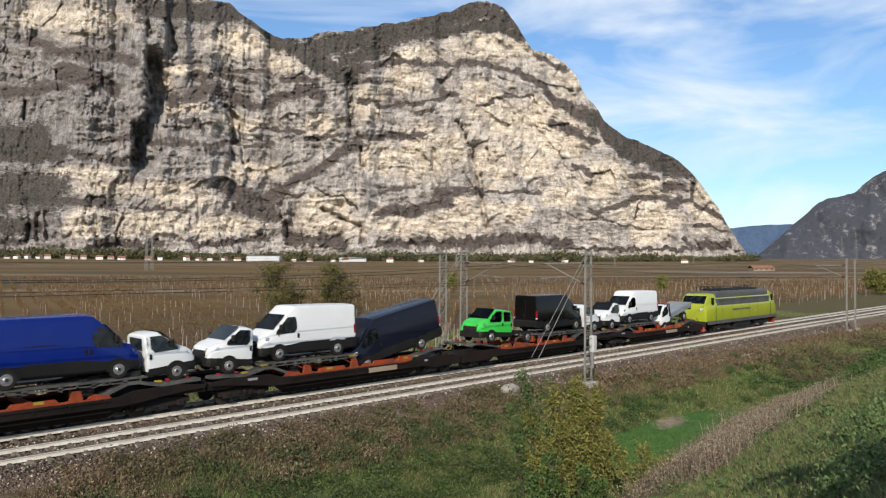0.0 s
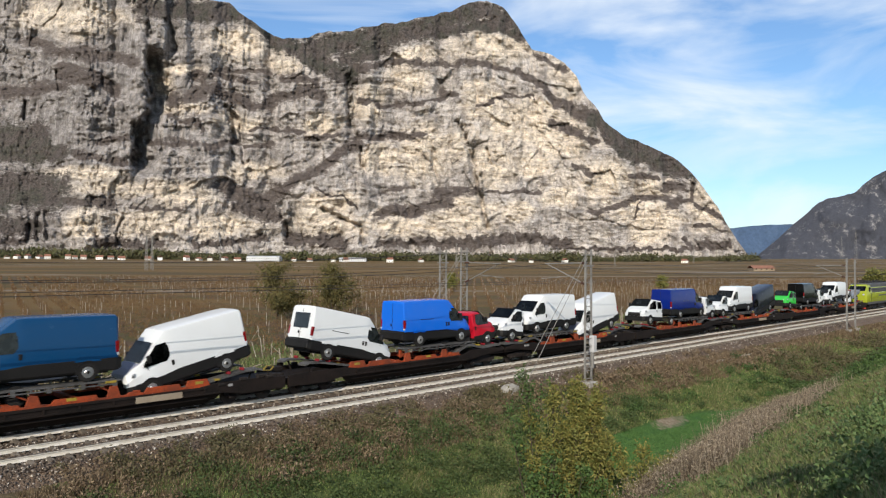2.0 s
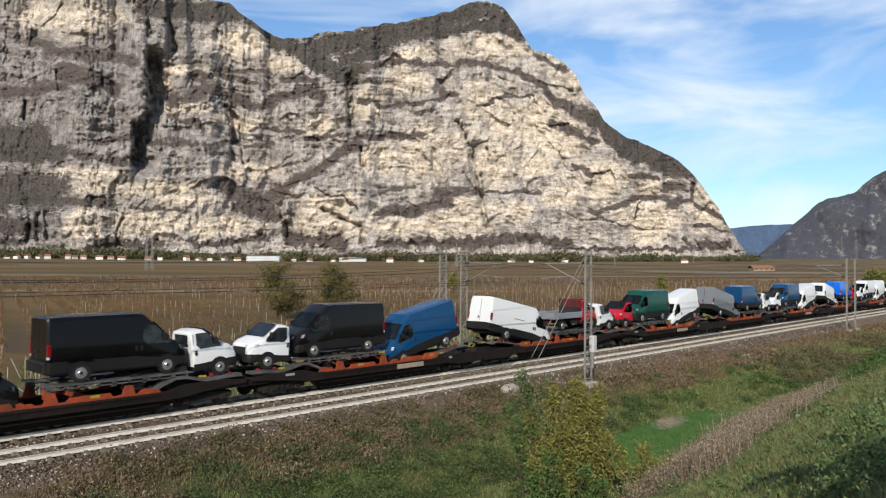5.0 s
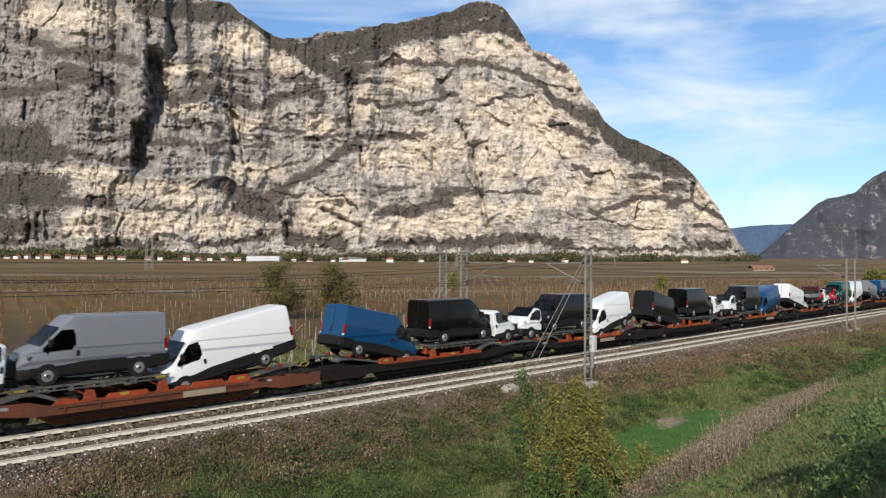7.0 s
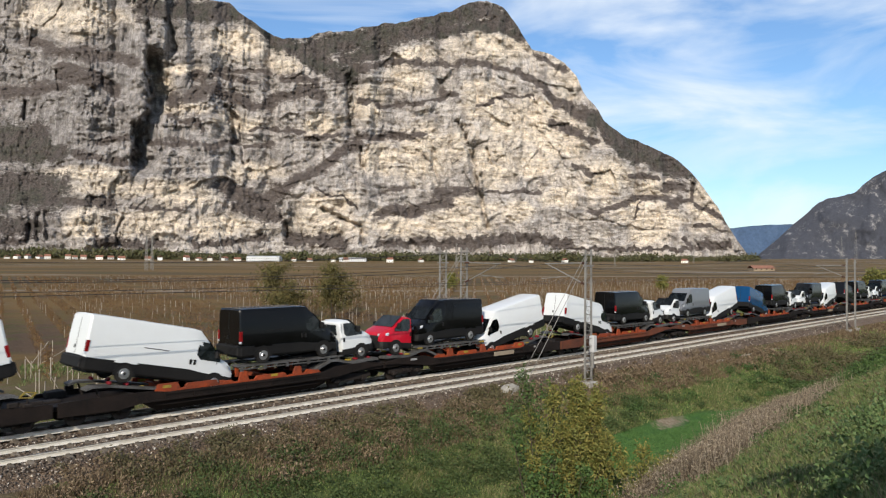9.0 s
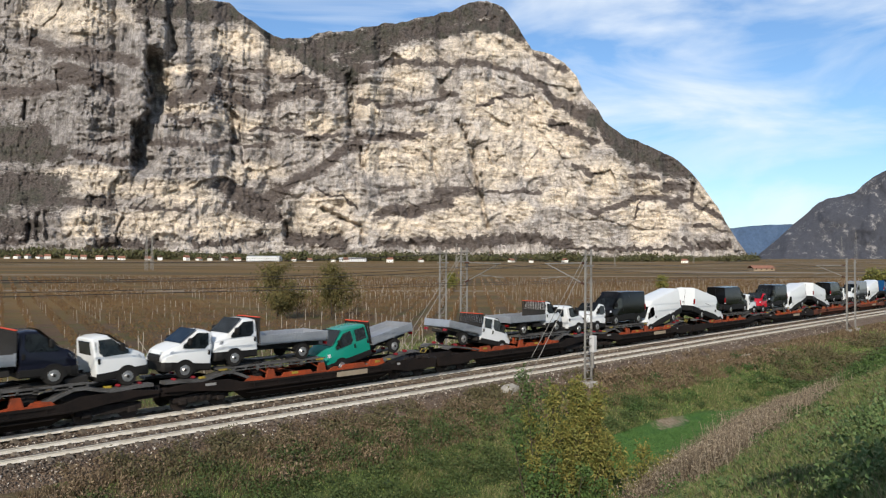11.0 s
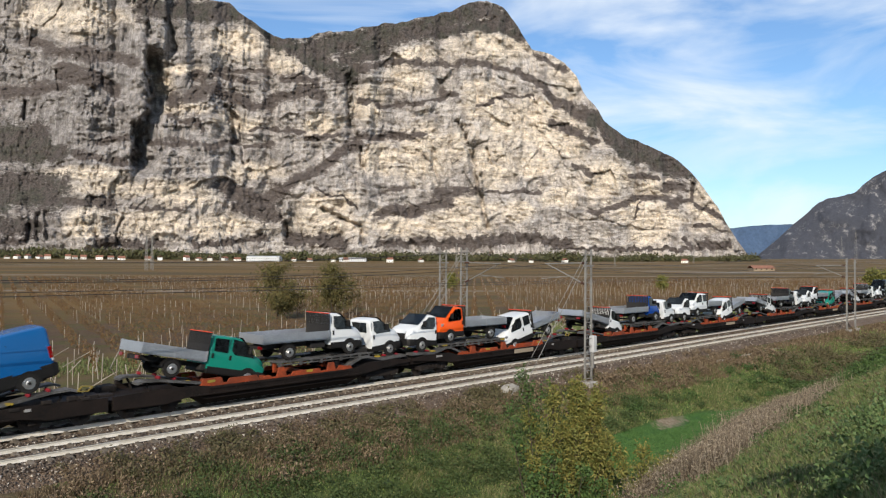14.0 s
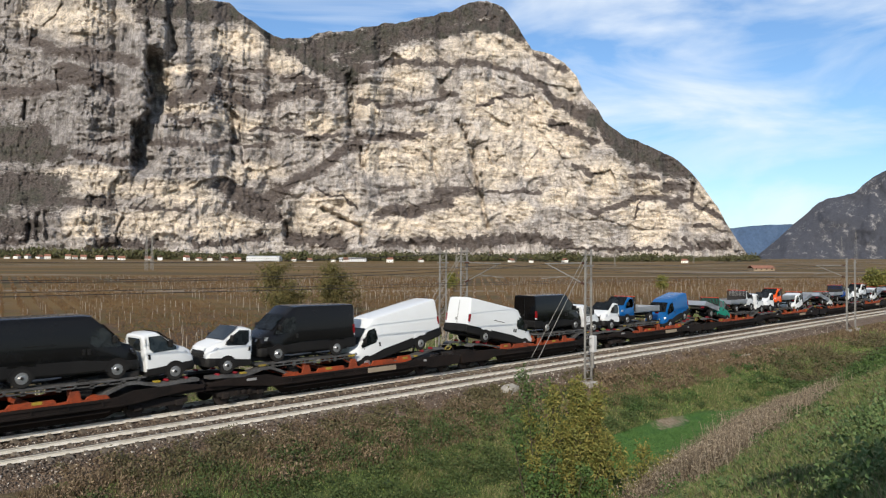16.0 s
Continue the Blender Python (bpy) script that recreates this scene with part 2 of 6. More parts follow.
m, n, l, b = nodes_of("ground_earth", 0.95)
GROUND = m
geo = n.new("ShaderNodeNewGeometry").outputs["Position"]
sep = n.new("ShaderNodeSeparateXYZ")
l.new(geo, sep.inputs["Vector"])
g1, g2, g3 = noise_node(n, l, 0.22, 6, 0.62, geo), noise_node(n, l, 3.2, 6, 0.7, geo), noise_node(n, l, 0.9, 4, 0.6, geo)
grass = mix(n, l, ramp(n, l, g2, 0.35, 0.7), (0.042, 0.062, 0.019), (0.100, 0.124, 0.042))
dry = mix(n, l, ramp(n, l, g2, 0.3, 0.75), (0.068, 0.049, 0.029), (0.16, 0.118, 0.070))
verge = mix(n, l, ramp(n, l, g1, 0.56, 0.72), grass, dry)
# the drier top of the railway bank
bank = n.new("ShaderNodeMapRange")
bank.inputs["From Min"].default_value, bank.inputs["From Max"].default_value = 22.8, 24.8
l.new(sep.outputs["Y"], bank.inputs["Value"])
# the mown floor of the ditch
lawn_at = n.new("ShaderNodeMapping")
lawn_at.vector_type = "TEXTURE"
lawn_at.inputs["Location"].default_value, lawn_at.inputs["Scale"].default_value = (37.5, 18.6, -2.8), (10.5, 2.0, 40.0)
l.new(geo, lawn_at.inputs["Vector"])
lawn_r = n.new("ShaderNodeVectorMath")
lawn_r.operation = "LENGTH"
l.new(lawn_at.outputs["Vector"], lawn_r.inputs[0])
lawn_f = n.new("ShaderNodeMath")
lawn_f.operation = "ADD"
l.new(lawn_r.outputs["Value"], lawn_f.inputs[0])
lawn_f.inputs[1].default_value = -0.08
verge = mix(n, l, ramp(n, l, lawn_f.outputs["Value"], 0.8, 1.0, (1, 1, 1), (0, 0, 0)), verge, (0.046, 0.102, 0.028))
patch_at = n.new("ShaderNodeMapping")
patch_at.vector_type = "TEXTURE"
patch_at.inputs["Location"].default_value, patch_at.inputs["Scale"].default_value = (40.2, 20.1, -2.6), (2.0, 0.8, 40.0)
l.new(geo, patch_at.inputs["Vector"])
patch_r = n.new("ShaderNodeVectorMath")
patch_r.operation = "LENGTH"
l.new(patch_at.outputs["Vector"], patch_r.inputs[0])
patch_f = n.new("ShaderNodeMath")
patch_f.operation = "MULTIPLY_ADD"
l.new(patch_r.outputs["Value"], patch_f.inputs[0])
patch_f.inputs[1].default_value = 0.35
l.new(g3, patch_f.inputs[2])
verge = mix(n, l, ramp(n, l, patch_f.outputs["Value"], 0.60, 0.82, (1, 1, 1), (0, 0, 0)), verge, mix(n, l, ramp(n, l, g2, 0.35, 0.65), (0.15, 0.115, 0.075), (0.29, 0.24, 0.175)))
bank_mix = n.new("ShaderNodeMath")
bank_mix.operation = "MULTIPLY"
l.new(bank.outputs["Result"], bank_mix.inputs[0])
l.new(ramp(n, l, g3, 0.3, 0.6), bank_mix.inputs[1])
verge = mix(n, l, bank_mix.outputs["Value"], verge, dry)
fieldmap = n.new("ShaderNodeMapping")
fieldmap.vector_type = "TEXTURE"
fieldmap.inputs["Rotation"].default_value = (0, 0, radians(-40))
fieldmap.inputs["Scale"].default_value = (420.0, 60.0, 1)
l.new(geo, fieldmap.inputs["Vector"])
f1 = noise_node(n, l, 1.0, 5, 0.6, fieldmap.outputs["Vector"])
soil = mix(n, l, ramp(n, l, g2, 0.3, 0.7), (0.070, 0.046, 0.031), (0.130, 0.088, 0.058))
leafy = mix(n, l, ramp(n, l, g3, 0.3, 0.7), (0.165, 0.094, 0.040), (0.14, 0.102, 0.045))
soil = mix(n, l, ramp(n, l, g1, 0.46, 0.58), soil, mix(n, l, ramp(n, l, g2, 0.35, 0.65), (0.055, 0.055, 0.022), (0.115, 0.10, 0.042)))
field = mix(n, l, ramp(n, l, f1, 0.42, 0.52), soil, leafy)
field = mix(n, l, ramp(n, l, f1, 0.585, 0.62), field, (0.21, 0.18, 0.145))
beyond = n.new("ShaderNodeMapRange")
beyond.inputs["From Min"].default_value, beyond.inputs["From Max"].default_value = 36.0, 40.0
l.new(sep.outputs["Y"], beyond.inputs["Value"])
strip = n.new("ShaderNodeMapRange")
strip.inputs["From Min"].default_value, strip.inputs["From Max"].default_value = 50.0, 66.0
l.new(sep.outputs["Y"], strip.inputs["Value"])
rough_grass = mix(n, l, ramp(n, l, g3, 0.40, 0.62), mix(n, l, ramp(n, l, g2, 0.35, 0.7), (0.062, 0.064, 0.022), (0.125, 0.115, 0.042)), (0.11, 0.078, 0.048))
field = mix(n, l, strip.outputs["Result"], rough_grass, field)
l.new(mix(n, l, beyond.outputs["Result"], verge, field), b.inputs["Base Color"])
bump(n, l, b, g2, 0.8, 0.15)
b.inputs["Specular IOR Level"].default_value = 0.1

# one sheet from under the camera to the horizon, finer in the ditch and along the railway
radii = np.concatenate([np.linspace(0.0, 14, 40), np.geomspace(14.6, 80, 130), np.geomspace(84, 4900, 90)])
bearings = np.concatenate([np.radians(np.arange(-2, 92, 0.45)), np.radians(np.arange(92, 358, 4.0)), [np.radians(358)]])
rr, aa = np.meshgrid(radii, bearings, indexing="ij")
gx, gy = rr * np.cos(aa), rr * np.sin(aa)
ground = mesh_from("ground", np.stack([gx, gy, ground_z(gx, gy)], -1).reshape(-1, 3), grid_faces(*rr.shape), GROUND, True)
tagged(ground, "valley floor of grass banks, brown vineyards and autumn fields", "ground", kind="structure")

# ---------------------------------------------------------------- railway
NEAR_Y, FAR_Y = 27.8, 31.4
RAIL_STEEL = surface("rail_whitewash", (0.68, 0.64, 0.57), (0.48, 0.44, 0.37), 0.7, 0.0, big=2, fine=20, relief=0.1)
RAIL_TOP = surface("rail_head", (0.62, 0.60, 0.57), (0.42, 0.40, 0.37), 0.28, 0.9, big=0.3, fine=3, relief=0.0)
SLEEPER = surface("sleeper_concrete", (0.19, 0.16, 0.125), (0.10, 0.08, 0.062), 0.85, big=2, fine=18, relief=0.3, per_object=0.2)
m, n, l, b = nodes_of("ballast_stone", 0.9)
BALLAST = m
vec = n.new("ShaderNodeNewGeometry").outputs["Position"]
cell = n.new("ShaderNodeTexVoronoi")
cell.inputs["Scale"].default_value = 15.0
l.new(vec, cell.inputs["Vector"])
v1, v2 = noise_node(n, l, 0.5, 4, 0.6, vec), noise_node(n, l, 9.0, 5, 0.7, vec)
stone = mix(n, l, ramp(n, l, v1, 0.35, 0.65), (0.145, 0.094, 0.060), (0.075, 0.048, 0.030))
sepc = n.new("ShaderNodeSeparateColor")
l.new(cell.outputs["Color"], sepc.inputs["Color"])
stone = mix(n, l, ramp(n, l, sepc.outputs["Red"], 0.45, 0.95), stone, (0.18, 0.13, 0.09))
stone = mix(n, l, ramp(n, l, v2, 0.5, 0.75), stone, (0.10, 0.074, 0.054))
l.new(stone, b.inputs["Base Color"])
bump(n, l, b, cell.outputs["Distance"], 1.0, 0.06)

xs = np.concatenate([np.arange(-30, 90, 0.35), np.geomspace(90.5, 900, 60)])
ys = np.array([24.9, 25.5, 25.9, 26.2, 27.0, 27.8, 28.6, 29.2, 29.6, 30.0, 30.6, 31.4, 32.2, 33.0, 33.4, 34.2, 35.2])
bed = np.interp(ys, [24.9, 26.0, 29.0, 29.6, 30.2, 33.2, 35.2], [-0.95, -0.26, -0.24, -0.34, -0.24, -0.26, -1.05])
bx, by = np.meshgrid(xs, ys, indexing="ij")
bz = bed[None, :] + (fbm(bx * 1.7, by * 1.7, 4, 9) - 0.5) * 0.14
tagged(mesh_from("ballast_bed", np.stack([bx, by + (fbm(bx * 0.5, by, 3, 2) - 0.5) * 0.3, bz], -1).reshape(-1, 3), grid_faces(*bx.shape), BALLAST), "brown crushed-stone ballast of a double-track railway", "ballast", kind="structure")

# loose stones on the bed
n_st = 26000
px = 6 + 90 * rng.random(n_st) ** 1.6
py = 24.9 + 5.4 * rng.random(n_st)
pz = np.interp(py, ys, bed) + 0.03
tet = np.array([[1, 1, 0.7], [-1, -0.8, 0.8], [0.9, -1, -0.6], [-0.8, 1, -0.7], [0.1, 0.2, 1.2]], float)
sz = rng.uniform(0.022, 0.05, n_st)
ang = rng.uniform(0, 6.28, n_st)
co, si = np.cos(ang), np.sin(ang)
tv = tet[None] * sz[:, None, None]
tv = np.stack([tv[..., 0] * co[:, None] - tv[..., 1] * si[:, None] + px[:, None], tv[..., 0] * si[:, None] + tv[..., 1] * co[:, None] + py[:, None], tv[..., 2] + pz[:, None]], -1)
tf = (np.arange(n_st) * 5)[:, None, None] + np.array([[0, 1, 4], [1, 3, 4], [3, 0, 4], [0, 2, 1], [1, 2, 3], [3, 2, 0]])[None]
m, n, l, b = nodes_of("loose_stone", 0.9)
isl = n.new("ShaderNodeNewGeometry").outputs["Random Per Island"]
l.new(mix(n, l, ramp(n, l, isl, 0.82, 1.0), mix(n, l, isl, (0.065, 0.046, 0.033), (0.15, 0.112, 0.082)), (0.55, 0.49, 0.41)), b.inputs["Base Color"])
tagged(mesh_from("loose_stones", tv.reshape(-1, 3), tf.reshape(-1, 3), m), "loose crushed stones of brown and pale grey", "stones", kind="stuff")

profile = [(-0.075, -0.172), (0.075, -0.172), (0.075, -0.155), (0.012, -0.135), (0.010, -0.045), (0.036, -0.032), (0.036, -0.004), (0.0, 0.0), (-0.036, -0.004), (-0.036, -0.032), (-0.010, -0.045), (-0.012, -0.135), (-0.075, -0.155)]
for y0 in (NEAR_Y, FAR_Y):
    for dy in (-0.7525, 0.7525):
        bm = bmesh.new()
        loft(bm, [[(x, dy + y0 + py_, pz_) for py_, pz_ in profile] for x in (-60, 900)])
        rail = part("rail", bm, RAIL_STEEL, None)
        tagged(rail, "long whitewashed steel rail with a bright worn head", "rail", kind="structure")
        bm = box(bmesh.new(), -60, 900, y0 + dy - 0.034, y0 + dy + 0.034, 0.0, 0.004)
        part("rail_head", bm, RAIL_TOP, rail, "bright worn rail head")

# concrete sleepers with a waist and shoulders
bm = bmesh.new()
loft(bm, [[(-0.14, y, -0.38), (0.14, y, -0.38), (w_, y, z_), (-w_, y, z_)] for y, w_, z_ in ((-1.2, 0.10, -0.20), (-0.95, 0.10, -0.172), (-0.6, 0.10, -0.172), (-0.3, 0.09, -0.21), (0.3, 0.09, -0.21), (0.6, 0.10, -0.172), (0.95, 0.10, -0.172), (1.2, 0.10, -0.20))])
for y in (-0.88, -0.62, 0.62, 0.88):
    box(bm, -0.06, 0.06, y - 0.04, y + 0.04, -0.172, -0.13)
track = thing("railway_track", "double track on concrete sleepers", "track", kind="structure")
first = part("sleeper", bm, SLEEPER, track)
first.matrix_basis = pose(0.0, NEAR_Y, 0)
for k in range(1, 190):
    again(first, pose(0.6 * k, NEAR_Y, 0))
for k in range(95):
    again(first, pose(0.6 * k, FAR_Y, 0))


# ---------------------------------------------------------------- mountains
AHEAD = Vector((math.cos(radians(HEADING)), math.sin(radians(HEADING)), 0))
ASIDE = Vector((math.sin(radians(HEADING)), -math.cos(radians(HEADING)), 0))


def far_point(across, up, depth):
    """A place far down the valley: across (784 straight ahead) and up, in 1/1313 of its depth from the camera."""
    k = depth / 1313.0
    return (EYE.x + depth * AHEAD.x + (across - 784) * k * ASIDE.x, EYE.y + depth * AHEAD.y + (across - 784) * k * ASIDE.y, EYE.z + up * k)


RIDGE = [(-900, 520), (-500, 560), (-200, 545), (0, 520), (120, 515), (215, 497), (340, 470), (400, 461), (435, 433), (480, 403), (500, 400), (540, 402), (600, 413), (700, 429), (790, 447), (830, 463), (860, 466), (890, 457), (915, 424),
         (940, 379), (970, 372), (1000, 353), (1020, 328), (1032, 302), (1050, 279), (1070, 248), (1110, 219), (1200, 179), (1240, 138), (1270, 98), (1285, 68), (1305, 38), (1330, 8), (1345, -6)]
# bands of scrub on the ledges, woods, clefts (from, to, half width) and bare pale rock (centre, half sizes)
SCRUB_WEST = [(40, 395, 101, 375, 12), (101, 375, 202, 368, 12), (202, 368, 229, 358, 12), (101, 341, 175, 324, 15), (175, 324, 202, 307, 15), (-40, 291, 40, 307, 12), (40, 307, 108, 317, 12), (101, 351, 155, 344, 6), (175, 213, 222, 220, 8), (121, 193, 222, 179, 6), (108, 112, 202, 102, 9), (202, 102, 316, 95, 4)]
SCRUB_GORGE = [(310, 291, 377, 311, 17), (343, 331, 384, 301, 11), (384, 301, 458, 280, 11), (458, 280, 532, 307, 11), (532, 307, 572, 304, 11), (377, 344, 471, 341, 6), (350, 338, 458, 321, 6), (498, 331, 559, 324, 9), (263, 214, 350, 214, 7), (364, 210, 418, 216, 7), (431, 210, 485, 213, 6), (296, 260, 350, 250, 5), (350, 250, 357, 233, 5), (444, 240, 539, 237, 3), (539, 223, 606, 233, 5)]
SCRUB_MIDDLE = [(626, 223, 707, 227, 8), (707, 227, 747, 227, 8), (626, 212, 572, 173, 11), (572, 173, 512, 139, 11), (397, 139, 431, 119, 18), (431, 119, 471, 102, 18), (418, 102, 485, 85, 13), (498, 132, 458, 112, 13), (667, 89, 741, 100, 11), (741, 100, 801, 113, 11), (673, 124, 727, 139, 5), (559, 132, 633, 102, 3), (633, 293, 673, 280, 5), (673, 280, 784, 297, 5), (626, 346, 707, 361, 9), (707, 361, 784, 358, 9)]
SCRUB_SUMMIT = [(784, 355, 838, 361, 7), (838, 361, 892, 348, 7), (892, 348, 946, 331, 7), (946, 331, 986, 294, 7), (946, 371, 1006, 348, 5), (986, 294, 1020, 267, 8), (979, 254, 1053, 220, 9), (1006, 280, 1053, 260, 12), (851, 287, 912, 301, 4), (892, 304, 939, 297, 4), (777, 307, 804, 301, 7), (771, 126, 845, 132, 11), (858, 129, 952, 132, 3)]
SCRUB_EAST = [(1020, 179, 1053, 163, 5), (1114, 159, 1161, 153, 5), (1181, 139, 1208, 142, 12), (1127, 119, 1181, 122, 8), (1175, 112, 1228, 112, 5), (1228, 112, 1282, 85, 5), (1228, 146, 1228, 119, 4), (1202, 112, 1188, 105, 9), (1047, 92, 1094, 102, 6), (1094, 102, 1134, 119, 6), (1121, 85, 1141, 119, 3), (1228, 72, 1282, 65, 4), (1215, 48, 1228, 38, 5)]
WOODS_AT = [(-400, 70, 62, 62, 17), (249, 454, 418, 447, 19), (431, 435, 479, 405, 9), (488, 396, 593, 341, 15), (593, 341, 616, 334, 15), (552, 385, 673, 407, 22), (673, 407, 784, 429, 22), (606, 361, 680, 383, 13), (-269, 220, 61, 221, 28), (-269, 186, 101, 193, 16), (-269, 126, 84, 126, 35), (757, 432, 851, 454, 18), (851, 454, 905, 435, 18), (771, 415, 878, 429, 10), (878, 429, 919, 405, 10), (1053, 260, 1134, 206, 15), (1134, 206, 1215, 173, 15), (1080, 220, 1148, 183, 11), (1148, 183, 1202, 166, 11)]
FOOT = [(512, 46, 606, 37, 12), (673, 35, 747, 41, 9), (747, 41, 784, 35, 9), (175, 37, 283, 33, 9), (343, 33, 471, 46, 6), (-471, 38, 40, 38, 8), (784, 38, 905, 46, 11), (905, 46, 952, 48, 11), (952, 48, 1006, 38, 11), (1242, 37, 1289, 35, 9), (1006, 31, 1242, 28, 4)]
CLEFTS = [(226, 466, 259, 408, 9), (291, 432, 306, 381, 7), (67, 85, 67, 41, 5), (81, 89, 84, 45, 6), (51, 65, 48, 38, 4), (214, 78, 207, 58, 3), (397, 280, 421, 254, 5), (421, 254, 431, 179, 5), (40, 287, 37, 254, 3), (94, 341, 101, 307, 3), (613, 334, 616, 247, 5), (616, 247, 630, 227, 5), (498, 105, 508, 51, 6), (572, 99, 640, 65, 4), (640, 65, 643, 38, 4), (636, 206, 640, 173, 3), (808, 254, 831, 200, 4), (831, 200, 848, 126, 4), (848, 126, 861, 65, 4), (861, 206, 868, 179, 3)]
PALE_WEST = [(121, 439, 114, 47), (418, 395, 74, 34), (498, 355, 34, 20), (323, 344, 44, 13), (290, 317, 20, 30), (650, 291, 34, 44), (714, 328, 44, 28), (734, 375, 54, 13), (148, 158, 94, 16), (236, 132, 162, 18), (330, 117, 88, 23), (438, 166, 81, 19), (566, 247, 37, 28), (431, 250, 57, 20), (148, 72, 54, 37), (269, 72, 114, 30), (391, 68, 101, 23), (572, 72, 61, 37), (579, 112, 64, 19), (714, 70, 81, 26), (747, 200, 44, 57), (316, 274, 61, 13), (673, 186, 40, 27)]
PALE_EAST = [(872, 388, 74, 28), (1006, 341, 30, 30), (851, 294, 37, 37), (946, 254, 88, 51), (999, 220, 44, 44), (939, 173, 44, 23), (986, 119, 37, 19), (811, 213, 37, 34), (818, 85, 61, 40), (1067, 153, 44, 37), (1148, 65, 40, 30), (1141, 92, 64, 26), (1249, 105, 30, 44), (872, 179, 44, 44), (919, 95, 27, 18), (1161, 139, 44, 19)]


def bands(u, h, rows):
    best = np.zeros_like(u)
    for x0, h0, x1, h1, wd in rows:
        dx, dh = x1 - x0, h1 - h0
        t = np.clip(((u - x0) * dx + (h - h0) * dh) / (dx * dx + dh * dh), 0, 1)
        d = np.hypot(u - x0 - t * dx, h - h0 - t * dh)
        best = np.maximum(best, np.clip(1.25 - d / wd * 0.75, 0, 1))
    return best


us = np.concatenate([np.arange(-900, -20, 8.0), np.arange(-20, 1346, 1.6)])
vs = np.concatenate([np.linspace(0, 1, 320), [1.03, 1.08, 1.15]])
uu, vv = np.meshgrid(us, vs, indexing="xy")
top = np.interp(uu, [p[0] for p in RIDGE], [p[1] for p in RIDGE]) + 3 + 6 * step(900, 1100, uu) * step(1345, 1290, uu)
top = top + (fbm(uu * 0.05, uu * 0 + 3, 4, 31) - 0.5) * 9 * step(20, 120, top)
v1 = np.minimum(vv, 1)
hh = -8 + (top + 8) * v1
wu, wh = uu + (fbm(uu * 0.012, hh * 0.012, 4, 11) - 0.5) * 60, hh + (fbm(uu * 0.011, hh * 0.015, 4, 12) - 0.5) * 50
fine = fbm(uu * 0.10, hh * 0.06, 5, 23, 0.6)
ju, jh = uu + (fbm(uu * 0.05, hh * 0.05, 4, 26) - 0.5) * 26, hh + (fbm(uu * 0.05, hh * 0.07, 4, 27) - 0.5) * 20
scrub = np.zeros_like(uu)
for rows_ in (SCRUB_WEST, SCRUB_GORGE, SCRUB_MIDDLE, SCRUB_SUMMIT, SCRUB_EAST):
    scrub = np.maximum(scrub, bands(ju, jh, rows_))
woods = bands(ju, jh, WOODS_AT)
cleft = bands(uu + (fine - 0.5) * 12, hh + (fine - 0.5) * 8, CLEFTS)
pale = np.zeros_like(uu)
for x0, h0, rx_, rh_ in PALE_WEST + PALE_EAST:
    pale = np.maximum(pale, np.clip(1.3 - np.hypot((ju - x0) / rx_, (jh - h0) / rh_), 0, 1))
# tilted beds of limestone that stand out as small ledges
pp = (wh + 0.05 * wu) / 34.0 + (fbm(uu * 0.006, hh * 0.02, 3, 24) - 0.5) * 2.2
fr = pp - np.floor(pp)
p2 = (wh + 0.04 * wu) / 9.0 + (fbm(uu * 0.02, hh * 0.02, 3, 25) - 0.5) * 1.6
f2_ = p2 - np.floor(p2)
# the wall leans back a little on bare rock and much more where ledges carry scrub and woods
lean_ = 0.20 + 0.75 * np.clip(np.maximum(scrub, woods), 0, 1) - 0.12 * pale
rise_ = np.diff(hh, axis=0, prepend=hh[:1]) * 1.45
depth = 1800 + 330 * step(0, 1300, uu) + np.cumsum(lean_ * rise_, axis=0)
# buttresses, ribs and broken faces
depth += (fbm(wu * 0.0065, wh * 0.0022, 4, 21) - 0.5) * -120
depth += -46 * np.abs(fbm(wu * 0.028, wh * 0.012, 5, 22, 0.55) - 0.5)
depth += (fine - 0.5) * -26
depth += (step(0.84, 1.0, fr) - fr) * 11 * (0.25 + 0.75 * step(0.4, 0.6, fbm(uu * 0.008, hh * 0.012, 3, 28))) * (1 - 0.6 * np.clip(woods, 0, 1)) + (step(0.75, 1.0, f2_) - f2_) * 3.2


def facets(u, h, wide, tall, slope, seed):
    """Flat faces of broken rock, each with its own slant."""
    cu, ch = np.floor(u / wide).astype(np.int64), np.floor(h / tall).astype(np.int64)
    best, out = np.full(u.shape, 1e9), np.zeros(u.shape)
    for i in (-1, 0, 1):
        for j in (-1, 0, 1):
            a, c = cu + i, ch + j
            su, sh = (a + lattice(a, c, seed)) * wide, (c + lattice(a, c, seed + 1)) * tall
            d = ((u - su) / wide) ** 2 + ((h - sh) / tall) ** 2
            lift = slope * ((lattice(a, c, seed + 2) - 0.5) * 2 * (u - su) + (lattice(a, c, seed + 3) - 0.6) * 2 * (h - sh)) + (lattice(a, c, seed + 4) - 0.5) * slope * wide * 0.5
            nearer = d < best
            best, out = np.where(nearer, d, best), np.where(nearer, lift, out)
    return out


broken = 1 - 0.7 * np.clip(woods, 0, 1)
depth += (facets(wu, wh + 0.12 * wu, 52, 40, 0.34, 71) + facets(wu + (fine - 0.5) * 12, wh, 17, 12, 0.42, 81) ) * broken
depth += -17 * np.abs(fbm(wu * 0.13, wh * 0.045, 4, 92, 0.6) - 0.5) * broken + (fbm(uu * 0.33, hh * 0.30, 2, 93) - 0.5) * -9 * np.clip(np.maximum(woods, scrub), 0, 1)


